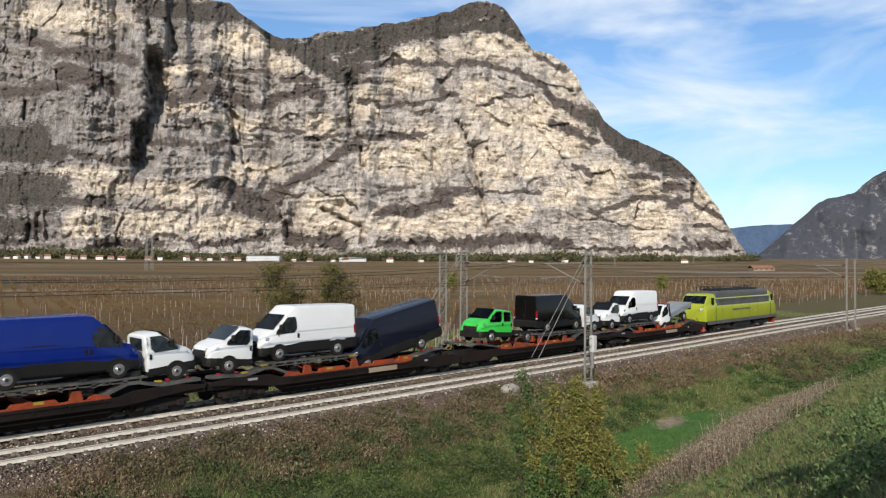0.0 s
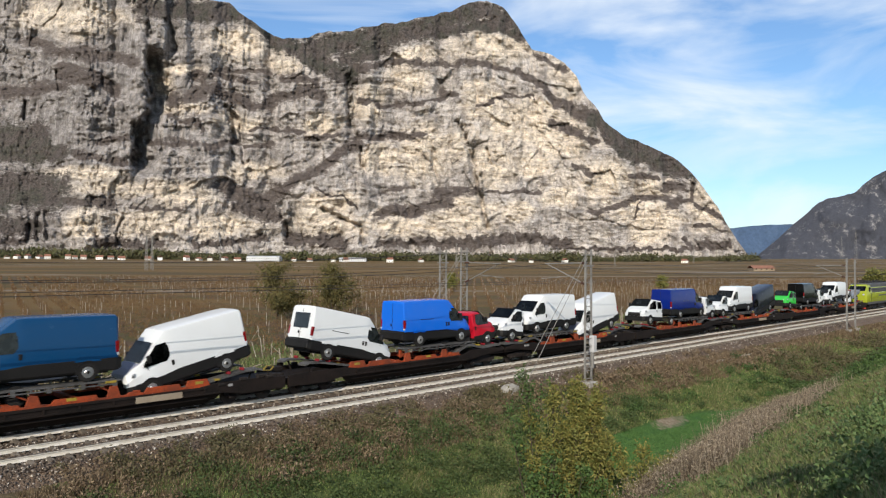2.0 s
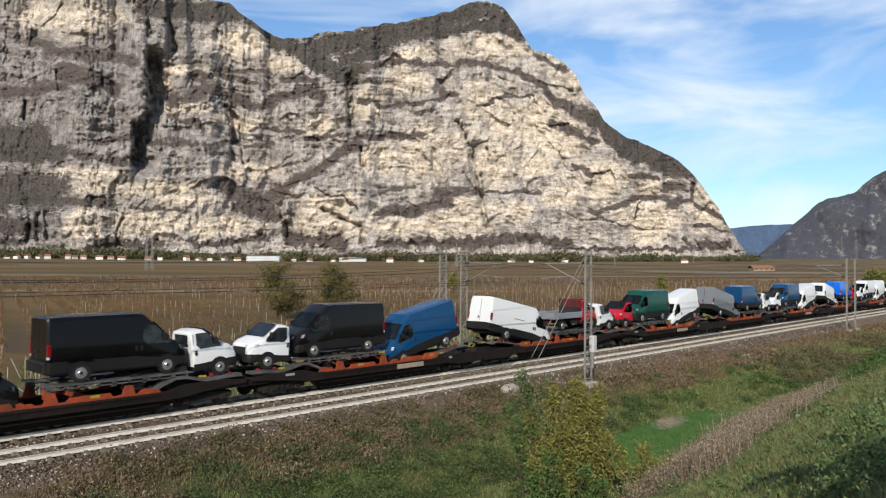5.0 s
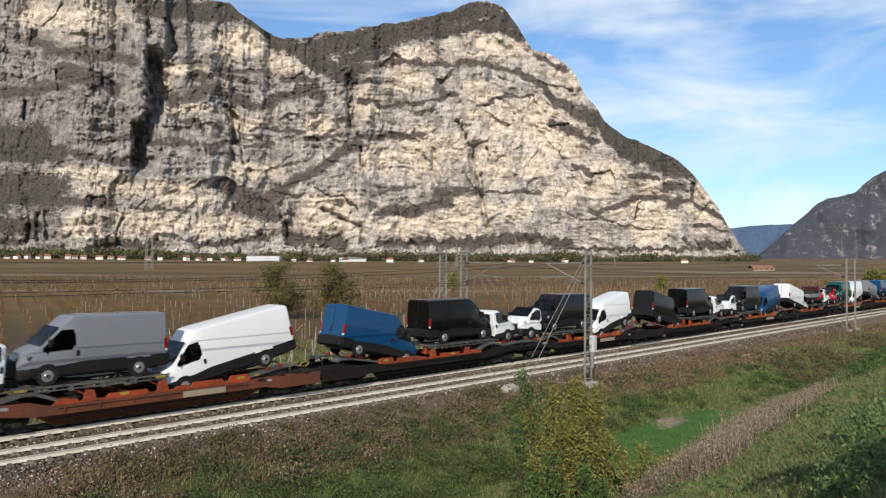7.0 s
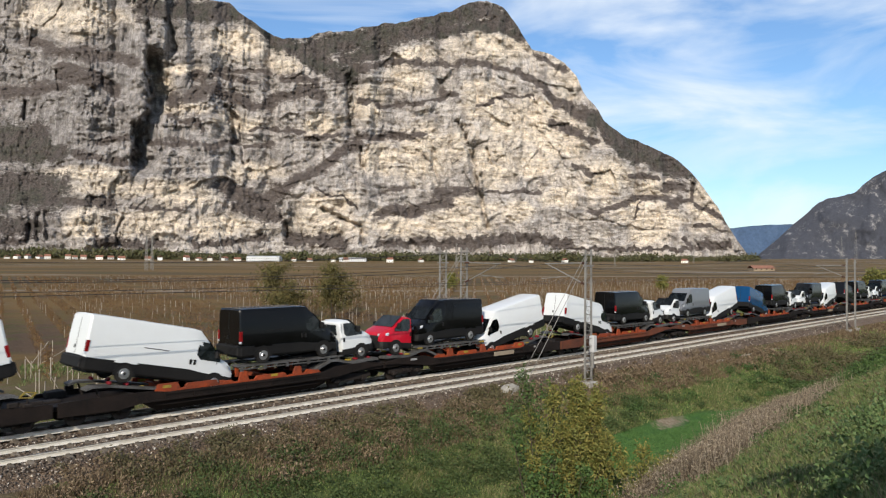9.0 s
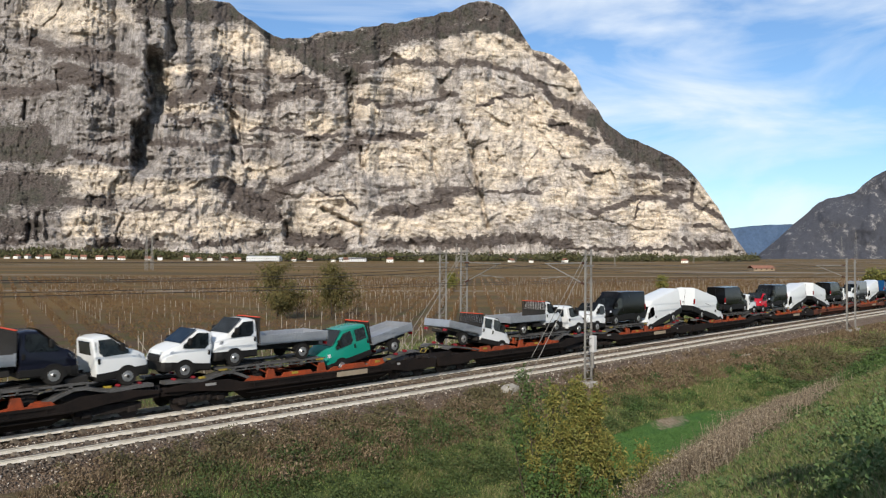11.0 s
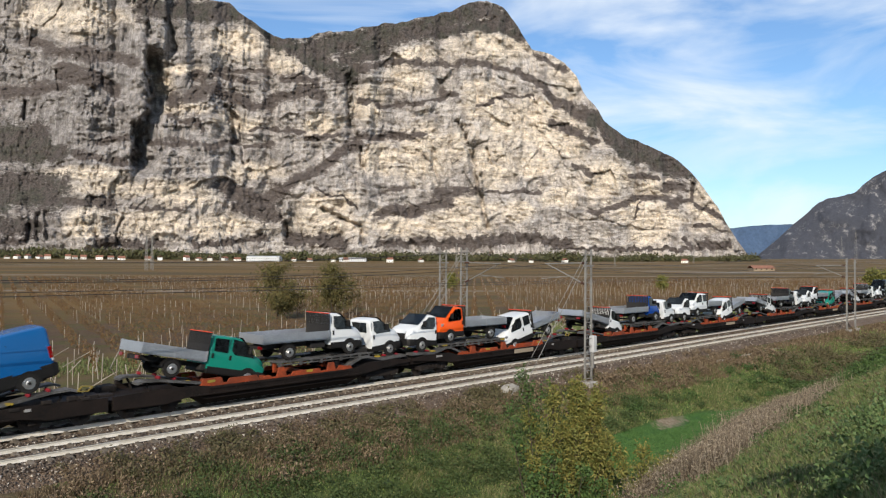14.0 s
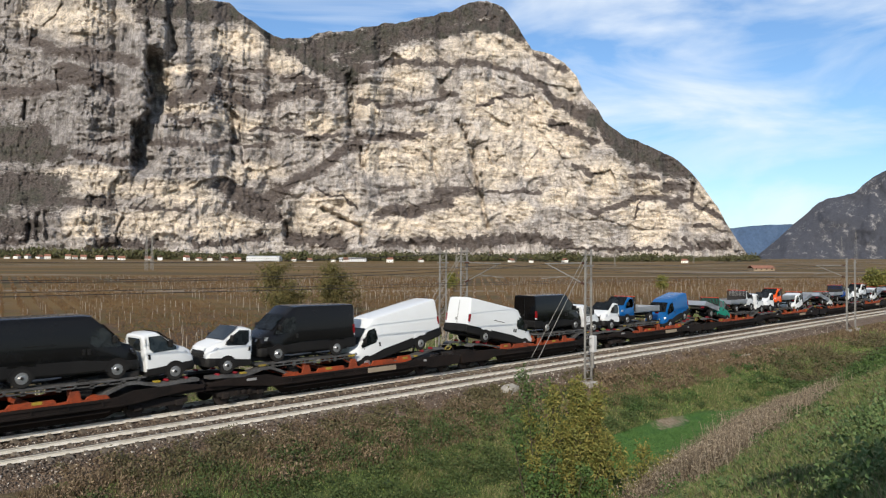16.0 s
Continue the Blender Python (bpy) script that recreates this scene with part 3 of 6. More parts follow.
def overhang(line, jump, wall, fade):
    """A buttress that ends along a line, with its flank turned to the right and the rock set back beyond."""
    ul = np.interp(hh, [p[1] for p in line], [p[0] for p in line]) + (fine - 0.5) * 24
    inside = step(line[0][1] - 12, line[0][1] + 25, hh) * step(line[-1][1] + 30, line[-1][1] - 20, hh)
    return jump * inside * step(0, wall, uu - ul) * step(fade, wall, uu - ul)


depth += overhang([(230, 160), (227, 190), (226, 220), (228, 247), (252, 270), (256, 294), (252, 334), (246, 366)], 135, 15, 58)
depth += overhang([(848, 105), (846, 150), (830, 200), (815, 245)], 26, 6, 50) + overhang([(400, 180), (402, 225), (396, 270)], 34, 8, 45) + overhang([(500, 35), (502, 100)], 40, 8, 45) + overhang([(612, 235), (611, 290), (612, 330)], 30, 8, 40)
depth += 30 * cleft ** 1.5
ledge = step(0.70, 0.9, fr) * step(0.42, 0.66, fbm(uu * 0.012, hh * 0.02, 3, 41))
thin = step(0.74, 0.9, f2_) * step(0.48, 0.62, fbm(uu * 0.02, hh * 0.03, 3, 47))
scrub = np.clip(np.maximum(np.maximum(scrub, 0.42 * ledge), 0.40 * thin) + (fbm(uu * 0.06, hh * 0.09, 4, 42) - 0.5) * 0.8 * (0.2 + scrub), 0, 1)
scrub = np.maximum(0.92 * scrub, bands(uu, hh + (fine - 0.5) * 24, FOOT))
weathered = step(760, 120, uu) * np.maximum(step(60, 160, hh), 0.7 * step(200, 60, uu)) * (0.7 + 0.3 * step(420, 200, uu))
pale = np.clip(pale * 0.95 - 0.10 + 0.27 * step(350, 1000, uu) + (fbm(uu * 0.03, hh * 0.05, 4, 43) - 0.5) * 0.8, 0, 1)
back_ = vv > 1
hh = np.where(back_, hh - (vv - 1) * 900, hh)
depth = np.where(back_, depth + (vv - 1) * 4000, depth)
kk = depth / 1313.0
mx = EYE.x + depth * AHEAD.x + (uu - 784) * kk * ASIDE.x
my = EYE.y + depth * AHEAD.y + (uu - 784) * kk * ASIDE.y
# heights follow the slope seen from the valley
mz = EYE.z + hh * kk

m, n, l, b = nodes_of("limestone_cliff", 0.92)
geo = n.new("ShaderNodeNewGeometry").outputs["Position"]
a1 = n.new("ShaderNodeAttribute")
a1.attribute_name = "scrub"
a2 = n.new("ShaderNodeAttribute")
a2.attribute_name = "pale"
streak = n.new("ShaderNodeMapping")
streak.inputs["Scale"].default_value = (0.045, 0.045, 0.009)
l.new(geo, streak.inputs["Vector"])
s1 = noise_node(n, l, 1.0, 7, 0.68, streak.outputs["Vector"])
s2 = noise_node(n, l, 0.05, 8, 0.72, geo)
layer = n.new("ShaderNodeMapping")
layer.inputs["Scale"].default_value = (0.006, 0.006, 0.07)
l.new(geo, layer.inputs["Vector"])
s3 = noise_node(n, l, 1.0, 6, 0.65, layer.outputs["Vector"])
layer2 = n.new("ShaderNodeMapping")
layer2.inputs["Scale"].default_value = (0.7, 0.7, 1.9)
l.new(geo, layer2.inputs["Vector"])
s5 = noise_node(n, l, 0.022, 9, 0.8, layer2.outputs["Vector"])
grey = mix(n, l, ramp(n, l, s1, 0.39, 0.58), (0.36, 0.33, 0.31), (0.68, 0.62, 0.57))
cream = mix(n, l, ramp(n, l, s2, 0.35, 0.65), (0.93, 0.81, 0.66), (0.80, 0.69, 0.57))
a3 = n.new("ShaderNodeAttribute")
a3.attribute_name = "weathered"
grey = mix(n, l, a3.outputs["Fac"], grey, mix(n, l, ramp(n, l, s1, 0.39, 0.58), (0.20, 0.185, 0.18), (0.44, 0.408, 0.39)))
rock = mix(n, l, ramp(n, l, a2.outputs["Fac"], 0.15, 0.75), grey, cream)
rock = mix(n, l, ramp(n, l, s3, 0.50, 0.72, (0, 0, 0), (0.55, 0.55, 0.55)), rock, (0.15, 0.135, 0.12))
s4 = noise_node(n, l, 0.10, 8, 0.8, layer2.outputs["Vector"])
bush = mix(n, l, ramp(n, l, s4, 0.38, 0.64), (0.058, 0.048, 0.044), (0.17, 0.142, 0.127))
edge = n.new("ShaderNodeMath")
edge.operation = "ADD"
l.new(a1.outputs["Fac"], edge.inputs[0])
cen = n.new("ShaderNodeMath")
cen.operation = "MULTIPLY_ADD"
l.new(s4, cen.inputs[0])
cen.inputs[1].default_value, cen.inputs[2].default_value = 2.3, -1.15
l.new(cen.outputs["Value"], edge.inputs[1])
rock = mix(n, l, ramp(n, l, s5, 0.51, 0.58, (0, 0, 0), (0.6, 0.6, 0.6)), rock, (0.20, 0.175, 0.155))


def crack(scale, detail, stretch_by, width, peak=0.85):
    """Thin dark joints where a stretched noise crosses its middle."""
    mp = n.new("ShaderNodeMapping")
    mp.inputs["Scale"].default_value = stretch_by
    l.new(geo, mp.inputs["Vector"])
    r_ = n.new("ShaderNodeValToRGB")
    e_ = r_.color_ramp.elements
    e_[0].position, e_[1].position = 0.5 - width, 0.5 + width
    e_[0].color = e_[1].color = (0, 0, 0, 1)
    e_.new(0.5).color = (peak, peak, peak, 1)
    l.new(noise_node(n, l, scale, detail, 0.7, mp.outputs["Vector"]), r_.inputs["Fac"])
    return r_.outputs["Color"]


c1, c2 = crack(0.016, 8, (0.45, 0.45, 1.8), 0.013, 0.6), crack(0.02, 8, (1.6, 1.6, 0.35), 0.012)
c3 = crack(0.05, 6, (0.6, 0.6, 1.5), 0.016, 0.5)
s6 = noise_node(n, l, 0.11, 6, 0.8, layer2.outputs["Vector"])
gaps = mix(n, l, 1.0, mix(n, l, 1.0, c1, c2, "LIGHTEN"), c3, "LIGHTEN")
rock = mix(n, l, ramp(n, l, s6, 0.54, 0.62, (0, 0, 0), (0.38, 0.38, 0.38)), rock, (0.13, 0.112, 0.098))
rock = mix(n, l, ramp(n, l, s6, 0.36, 0.44, (0.22, 0.22, 0.22), (0, 0, 0)), rock, (0.80, 0.72, 0.62))
rock = mix(n, l, gaps, rock, (0.10, 0.088, 0.078))
shrubs = mix(n, l, ramp(n, l, edge.outputs["Value"], 0.40, 0.64), rock, bush)
a4 = n.new("ShaderNodeAttribute")
a4.attribute_name = "woods"
s7 = noise_node(n, l, 0.16, 5, 0.8, geo)
s8 = noise_node(n, l, 0.02, 4, 0.7, geo)
pines = mix(n, l, ramp(n, l, s7, 0.40, 0.62), (0.050, 0.043, 0.040), (0.145, 0.122, 0.110))
pines = mix(n, l, ramp(n, l, s8, 0.46, 0.62, (0, 0, 0), (0.75, 0.75, 0.75)), pines, mix(n, l, ramp(n, l, s7, 0.40, 0.62), (0.04, 0.043, 0.035), (0.10, 0.098, 0.076)))
wood_edge = n.new("ShaderNodeMath")
wood_edge.operation = "ADD"
l.new(a4.outputs["Fac"], wood_edge.inputs[0])
l.new(cen.outputs["Value"], wood_edge.inputs[1])
shrubs = mix(n, l, ramp(n, l, wood_edge.outputs["Value"], 0.35, 0.60), shrubs, pines)
l.new(shrubs, b.inputs["Base Color"])
b.inputs["Specular IOR Level"].default_value = 0.1
hsum = n.new("ShaderNodeMath")
hsum.operation = "ADD"
l.new(s1, hsum.inputs[0])
l.new(s2, hsum.inputs[1])
bump(n, l, b, hsum.outputs["Value"], 1.0, 10.0)
CLIFF = m
mountain = mesh_from("mountain", np.stack([mx, my, mz], -1).reshape(-1, 3), grid_faces(*uu.shape), CLIFF)
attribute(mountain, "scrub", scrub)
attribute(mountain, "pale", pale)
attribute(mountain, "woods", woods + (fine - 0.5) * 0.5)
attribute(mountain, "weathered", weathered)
tagged(mountain, "great limestone mountain wall with ledges, gullies and brown scrub", "mountain", kind="structure")


def far_hill(name, label, crest, depth0, run, material, seed, rough=8.0, relief=260):
    us_ = np.arange(crest[0][0], crest[-1][0] + 1, 4.0)
    vs_ = np.concatenate([np.linspace(0, 1, 60), [1.2]])
    u_, v_ = np.meshgrid(us_, vs_, indexing="xy")
    t_ = np.interp(u_, [p[0] for p in crest], [p[1] for p in crest]) + (fbm(u_ * 0.06, u_ * 0, 4, seed) - 0.5) * rough
    h_ = -14 + (t_ + 14) * np.minimum(v_, 1) - np.maximum(v_ - 1, 0) * 300
    d_ = depth0 + run * v_ - relief * np.abs(fbm(u_ * 0.02, h_ * 0.012, 5, seed + 1) - 0.5)
    k_ = d_ / 1313.0
    ob = mesh_from(name, np.stack([EYE.x + d_ * AHEAD.x + (u_ - 784) * k_ * ASIDE.x, EYE.y + d_ * AHEAD.y + (u_ - 784) * k_ * ASIDE.y, EYE.z + h_ * k_], -1).reshape(-1, 3), grid_faces(*u_.shape), material)
    return tagged(ob, label, "mountain", kind="structure")


def hill_material(name, wood, rock, cover_lo, cover_hi):
    m, n, l, b = nodes_of(name, 0.95)
    geo = n.new("ShaderNodeNewGeometry").outputs["Position"]
    a, c = noise_node(n, l, 0.014, 9, 0.8, geo), noise_node(n, l, 0.06, 8, 0.78, geo)
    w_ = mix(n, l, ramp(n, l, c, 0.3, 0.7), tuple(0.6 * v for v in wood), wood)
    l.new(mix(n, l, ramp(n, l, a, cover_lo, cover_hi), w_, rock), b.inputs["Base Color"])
    bump(n, l, b, c, 1.0, 24.0)
    return m


# the woods' blue-grey carries the haze of distance in its base colour
far_hill("mountain_east", "dark wooded mountain side with pale rock scars, haze tinted into its woods", [(1330, -2), (1345, 22), (1395, 66), (1420, 85), (1450, 112), (1472, 122), (1512, 130), (1535, 150), (1568, 170), (1640, 235), (1800, 300), (2200, 380), (2600, 400)], 4050, 330,
         hill_material("east_slope_hazed", (0.095, 0.10, 0.125), (0.40, 0.38, 0.37), 0.55, 0.66), 61)
# the blue of both colours is aerial haze painted into the hill
far_hill("distant_hill", "distant forested hill at the valley's end, coloured blue for haze", [(1200, 66), (1290, 67), (1340, 72), (1400, 75), (1450, 70), (1600, 40)], 4650, 120, hill_material("distant_slope_hazed", (0.10, 0.17, 0.30), (0.12, 0.19, 0.32), 0.5, 0.7), 66, 3.0, 60)


# ---------------------------------------------------------------- overhead line
GALV = surface("galvanised_steel", (0.30, 0.285, 0.26), (0.18, 0.168, 0.15), 0.6, 0.25, big=1.5, fine=15, relief=0.1)
WIRE = surface("copper_wire", (0.045, 0.035, 0.03), (0.03, 0.026, 0.024), 0.5, 0.5, relief=0.0)
CONCRETE = surface("weathered_concrete", (0.36, 0.34, 0.30), (0.22, 0.20, 0.17), 0.9, big=1.0, fine=12, relief=0.3, per_object=0.15)
INSUL = surface("brown_porcelain", (0.10, 0.045, 0.03), (0.06, 0.03, 0.02), 0.25, relief=0.0)


def line_mast(x, y, z0, top, reach, box_on=False, slim=1.0):
    """A lattice mast of two channels with lacing; reach: how far its cantilever goes, with its sign."""
    v = thing("catenary_mast", "grey galvanised lattice mast beside the railway", "mast", "catenary masts")
    v.location = (x, y, 0)
    w0, w1 = 0.36 * slim, 0.30 * slim
    for s in (-1, 1):
        bm = bmesh.new()
        loft(bm, [[(s * w - 0.028, -0.06, z), (s * w + 0.028, -0.06, z), (s * w + 0.028, 0.06, z), (s * w - 0.028, 0.06, z)] for w, z in ((w0, z0), (w1, top))])
        part("channel", bm, GALV, v)
    bm = bmesh.new()
    zs = np.arange(z0 + 0.3, top - 0.2, 0.48)
    for k, z in enumerate(zs[:-1]):
        wa, wb = (np.interp(q, [z0, top], [w0, w1]) for q in (z, zs[k + 1]))
        s = 1 if k % 2 else -1
        for y_ in (-0.055, 0.055):
            box(bm, -wa, wa, y_ - 0.008, y_ + 0.008, z - 0.015, z + 0.015)
            bar(bm, (-s * wa, y_, z), (s * wb, y_, zs[k + 1]), 0.013, 4)
    tagged(part("lacing", bm, GALV, v), kind="stuff")
    part("foundation", box(bmesh.new(), -0.5, 0.5, -0.4, 0.4, z0 - 0.7, z0 + 0.12, 0.04), CONCRETE, v, "concrete footing")
    if reach:
        s = 1 if reach > 0 else -1
        bm = bar(bmesh.new(), (0, 0.1 * s, 6.55), (0, reach, 6.5), 0.035, 8)
        bar(bm, (0, 0.1 * s, 5.2), (0, reach * 0.93, 6.45), 0.035, 8)
        bar(bm, (0, reach * 0.45, 5.72), (0, reach * 1.08, 5.55), 0.025, 8)
        part("cantilever", bm, GALV, v, "tubular cantilever")
        for z in (5.2, 6.55):
            part("insulator", bar(bmesh.new(), (0, 0.12 * s, z), (0, 0.5 * s, z + (0.15 if z < 6 else 0)), 0.07, 10), INSUL, v, "brown insulator")
    for z in (top - 0.35, top - 1.0):
        part("crossarm", box(bmesh.new(), -0.52, 0.52, -0.05, 0.05, z, z + 0.07), GALV, v)
    if box_on:
        part("cabinet", box(bmesh.new(), 0.28, 0.62, -0.22, 0.12, 1.15, 2.15, 0.03), surface("cabinet_grey", (0.52, 0.52, 0.51), (0.42, 0.41, 0.40), 0.5), v, "pale grey cabinet on the mast")
        part("weight_stack", bar(bar(bmesh.new(), (0.42, 0, 0.2), (0.42, 0, 1.1), 0.13, 10), (0.42, 0, 2.2), (0.42, 0, 5.6), 0.02), GALV, v, "tensioning weights on their cable")
    return v


mast = line_mast(38.4, 24.6, -0.7, 7.35, 3.2, True)
line_mast(38.4, 34.7, -0.75, 7.6, -3.3)
line_mast(36.6, 35.0, -0.75, 7.5, 0)
line_mast(90.7, 24.6, -0.7, 7.35, 3.2, slim=0.4)
line_mast(93.9, 24.6, -0.7, 7.2, 0, slim=0.4)
line_mast(-14.0, 24.6, -0.7, 7.35, 3.2)
line_mast(-14.0, 34.7, -0.75, 7.5, -3.3)
for x in (143.0, 196.0, 249.0):
    line_mast(x, 24.6, -0.7, 7.35, 3.2)
for dy in (0.0, 0.25):
    tagged(part("guy_wire", bar(bmesh.new(), (38.2, 24.5 + dy, 6.9), (31.2 - dy * 2, 24.3 + dy, -0.75), 0.018, 5), GALV, None), "taut steel guy wire of a line mast", "wire", "guy wires")
    tagged(part("guy_wire", bar(bmesh.new(), (38.2, 34.7 + dy, 7.0), (31.6 - dy * 2, 34.9 + dy, -0.8), 0.018, 5), GALV, None), "taut steel guy wire of a line mast", "wire", "guy wires")

supports = [-66.5, -14.0, 38.4, 90.7, 143.0, 196.0, 249.0, 302.0]
for y0 in (NEAR_Y, FAR_Y):
    lines = thing("overhead_line", "dark copper contact wire hung from a sagging messenger wire", "overhead line")
    for dy in (-0.03, 0.03):
        part("contact_wire", tube(bmesh.new(), [(x, y0 + dy + (0.12 if k % 2 else -0.12), 5.25) for k, x in enumerate(supports)], 0.013), WIRE, lines)
    drop, path = bmesh.new(), []
    for x0, x1 in zip(supports, supports[1:]):
        pts = [(x0 + (x1 - x0) * t, y0, 6.45 - 3.0 * t * (1 - t)) for t in np.linspace(0, 1, 13)]
        path += pts[:-1]
        for p_ in pts[1:-1:2]:
            bar(drop, p_, (p_[0], y0, 5.26), 0.006, 4)
    part("messenger_wire", tube(bmesh.new(), path, 0.014), WIRE, lines)
    tagged(part("dropper", drop, WIRE, lines), kind="stuff")
for y_ in (34.2, 35.1):
    path = []
    for x0, x1 in zip(supports, supports[1:]):
        path += [(x0 + (x1 - x0) * t, y_, 7.25 - 3.4 * t * (1 - t)) for t in np.linspace(0, 1, 9)[:-1]]
    tagged(part("feeder_wire", tube(bmesh.new(), path, 0.012), WIRE, None), "dark feeder wire strung along the masts", "wire")

def boulder(x, y, z, size, seed):
    """A pale block of old concrete lying on the ballast shoulder."""
    bm = bmesh.new()
    bmesh.ops.create_icosphere(bm, subdivisions=3, radius=1.0)
    for v_ in bm.verts:
        q = 0.75 + 0.5 * float(fbm(v_.co.x * 1.7 + 3, v_.co.y * 1.7 + v_.co.z * 1.3, 3, seed))
        v_.co = Vector((v_.co.x * q * size * 1.25, v_.co.y * q * size * 0.8, v_.co.z * q * size * 0.55))
    ob = tagged(part("boulder", bm, CONCRETE, None), "pale grey weathered boulder on the ballast shoulder", "boulder")
    ob.location = (x, y, z)


boulder(32.1, 25.55, -0.42, 0.55, 19)

# concrete cable trough along the bank
trough = thing("cable_trough", "weathered concrete cable trough along the railway bank", "trough", kind="structure")
first = None
for k in range(60):
    x = 8 + 1.02 * k
    if vnoise(x * 0.12, 1.0, 77) < 0.58:
        continue
    m_ = pose(x, 24.25, float(rail_bank(24.25)) - 0.01, 0, float(rng.uniform(-2, 2)), float(rng.uniform(-3, 3)))
    if first is None:
        first = part("lid", box(bmesh.new(), -0.5, 0.5, -0.16, 0.16, -0.1, 0.05, 0.015), CONCRETE, trough)
        first.matrix_basis = m_
    else:
        again(first, m_)

# ---------------------------------------------------------------- plants


def leaf_material(name, colours, rough=0.7, trans=0.25):
    m, n, l, b = nodes_of(name, rough)
    isl = n.new("ShaderNodeNewGeometry").outputs["Random Per Island"]
    r = n.new("ShaderNodeValToRGB")
    r.color_ramp.elements.remove(r.color_ramp.elements[1])
    for k, c in enumerate(colours):
        e = r.color_ramp.elements[0] if k == 0 else r.color_ramp.elements.new(k / (len(colours) - 1))
        e.position, e.color = k / (len(colours) - 1), (*c, 1)
    l.new(isl, r.inputs["Fac"])
    l.new(r.outputs["Color"], b.inputs["Base Color"])
    b.inputs["Subsurface Weight"].default_value = 0.0
    b.inputs["Transmission Weight"].default_value = 0.0
    b.inputs["Specular IOR Level"].default_value = 0.25
    return m


GRASS = leaf_material("grass_blade", [(0.072, 0.115, 0.028), (0.135, 0.19, 0.05), (0.092, 0.15, 0.033), (0.20, 0.22, 0.078), (0.27, 0.24, 0.11)])
STRAW = leaf_material("dry_grass", [(0.07, 0.048, 0.027), (0.14, 0.098, 0.056), (0.10, 0.068, 0.04), (0.25, 0.19, 0.115)])
WEED = leaf_material("dead_weed", [(0.080, 0.058, 0.040), (0.14, 0.105, 0.072), (0.37, 0.31, 0.225), (0.10, 0.075, 0.052), (0.22, 0.172, 0.118)])
HERB = leaf_material("broad_herb", [(0.032, 0.062, 0.016), (0.05, 0.092, 0.022), (0.075, 0.115, 0.03)])
OLIVE = leaf_material("olive_leaf", [(0.088, 0.102, 0.024), (0.155, 0.142, 0.034), (0.115, 0.124, 0.030), (0.215, 0.178, 0.046), (0.094, 0.112, 0.026)])
AUTUMN = leaf_material("autumn_leaf", [(0.08, 0.068, 0.024), (0.125, 0.098, 0.032), (0.10, 0.088, 0.03), (0.065, 0.065, 0.02)])
VINE = leaf_material("vine_leaf", [(0.105, 0.056, 0.026), (0.155, 0.080, 0.027), (0.09, 0.052, 0.028), (0.15, 0.098, 0.034), (0.08, 0.048, 0.027)])
WOODS = leaf_material("far_woods", [(0.05, 0.06, 0.022), (0.075, 0.075, 0.028), (0.055, 0.05, 0.03), (0.095, 0.085, 0.03)])
BARK = surface("bark", (0.09, 0.07, 0.05), (0.045, 0.036, 0.028), 0.9, big=3, fine=25, relief=0.5)


def blades(name, label, n_, material, height, pick, width=0.012, lean=0.45, category="grass", xr=(3.0, 120.0), yr=(1.5, 25.0), near_power=2.0):
    """A sward of bent blades over the stretch of bank before the railway."""
    x = xr[0] + (xr[1] - xr[0]) * rng.random(n_) ** near_power
    y = yr[0] + (yr[1] - yr[0]) * rng.random(n_)
    keep = (x > 0.30 * y) & (y - 0.11 * x > 0.8) & pick(x, y)
    x, y = x[keep], y[keep]
    k = len(x)
    z = ground_z(x, y) - 0.04
    far = np.hypot(x, y)
    hgt = height * rng.uniform(0.5, 1.5, k) * (0.6 + 0.8 * fbm(x * 0.5, y * 0.5, 3, 14))
    wd = np.maximum(width * 0.7, far * 0.00042) * rng.uniform(0.7, 1.4, k)
    th = rng.uniform(0, 6.283, k)
    ln = lean * hgt * rng.uniform(0.2, 1.5, k)
    la = rng.uniform(0, 6.283, k)
    ex, ey = np.cos(th) * wd, np.sin(th) * wd
    mx_, my_ = x + ln * 0.35 * np.cos(la), y + ln * 0.35 * np.sin(la)
    tx, ty = x + ln * np.cos(la), y + ln * np.sin(la)
    v = np.stack([np.stack([x - ex, y - ey, z], 1), np.stack([x + ex, y + ey, z], 1), np.stack([mx_ + ex * 0.8, my_ + ey * 0.8, z + hgt * 0.6], 1), np.stack([mx_ - ex * 0.8, my_ - ey * 0.8, z + hgt * 0.6], 1),
                  np.stack([tx, ty, z + hgt], 1)], 1).reshape(-1, 3)
    base = np.arange(k)[:, None] * 5
    f = np.concatenate([base + np.array([[0, 1, 2]]), base + np.array([[0, 2, 3]]), base + np.array([[3, 2, 4]])], 0)
    return tagged(mesh_from(name, v, f, material), label, category, kind="stuff")


def dryness(x, y):
    d = fbm(x * 0.16, y * 0.3, 4, 51) - 0.09 + 0.26 * step(22.8, 24.4, y) - 0.6 * (np.hypot((x - 37.5) / 10.5, (y - 18.6) / 1.9) < 1) - 0.11 * (y < 22.8)
    return d


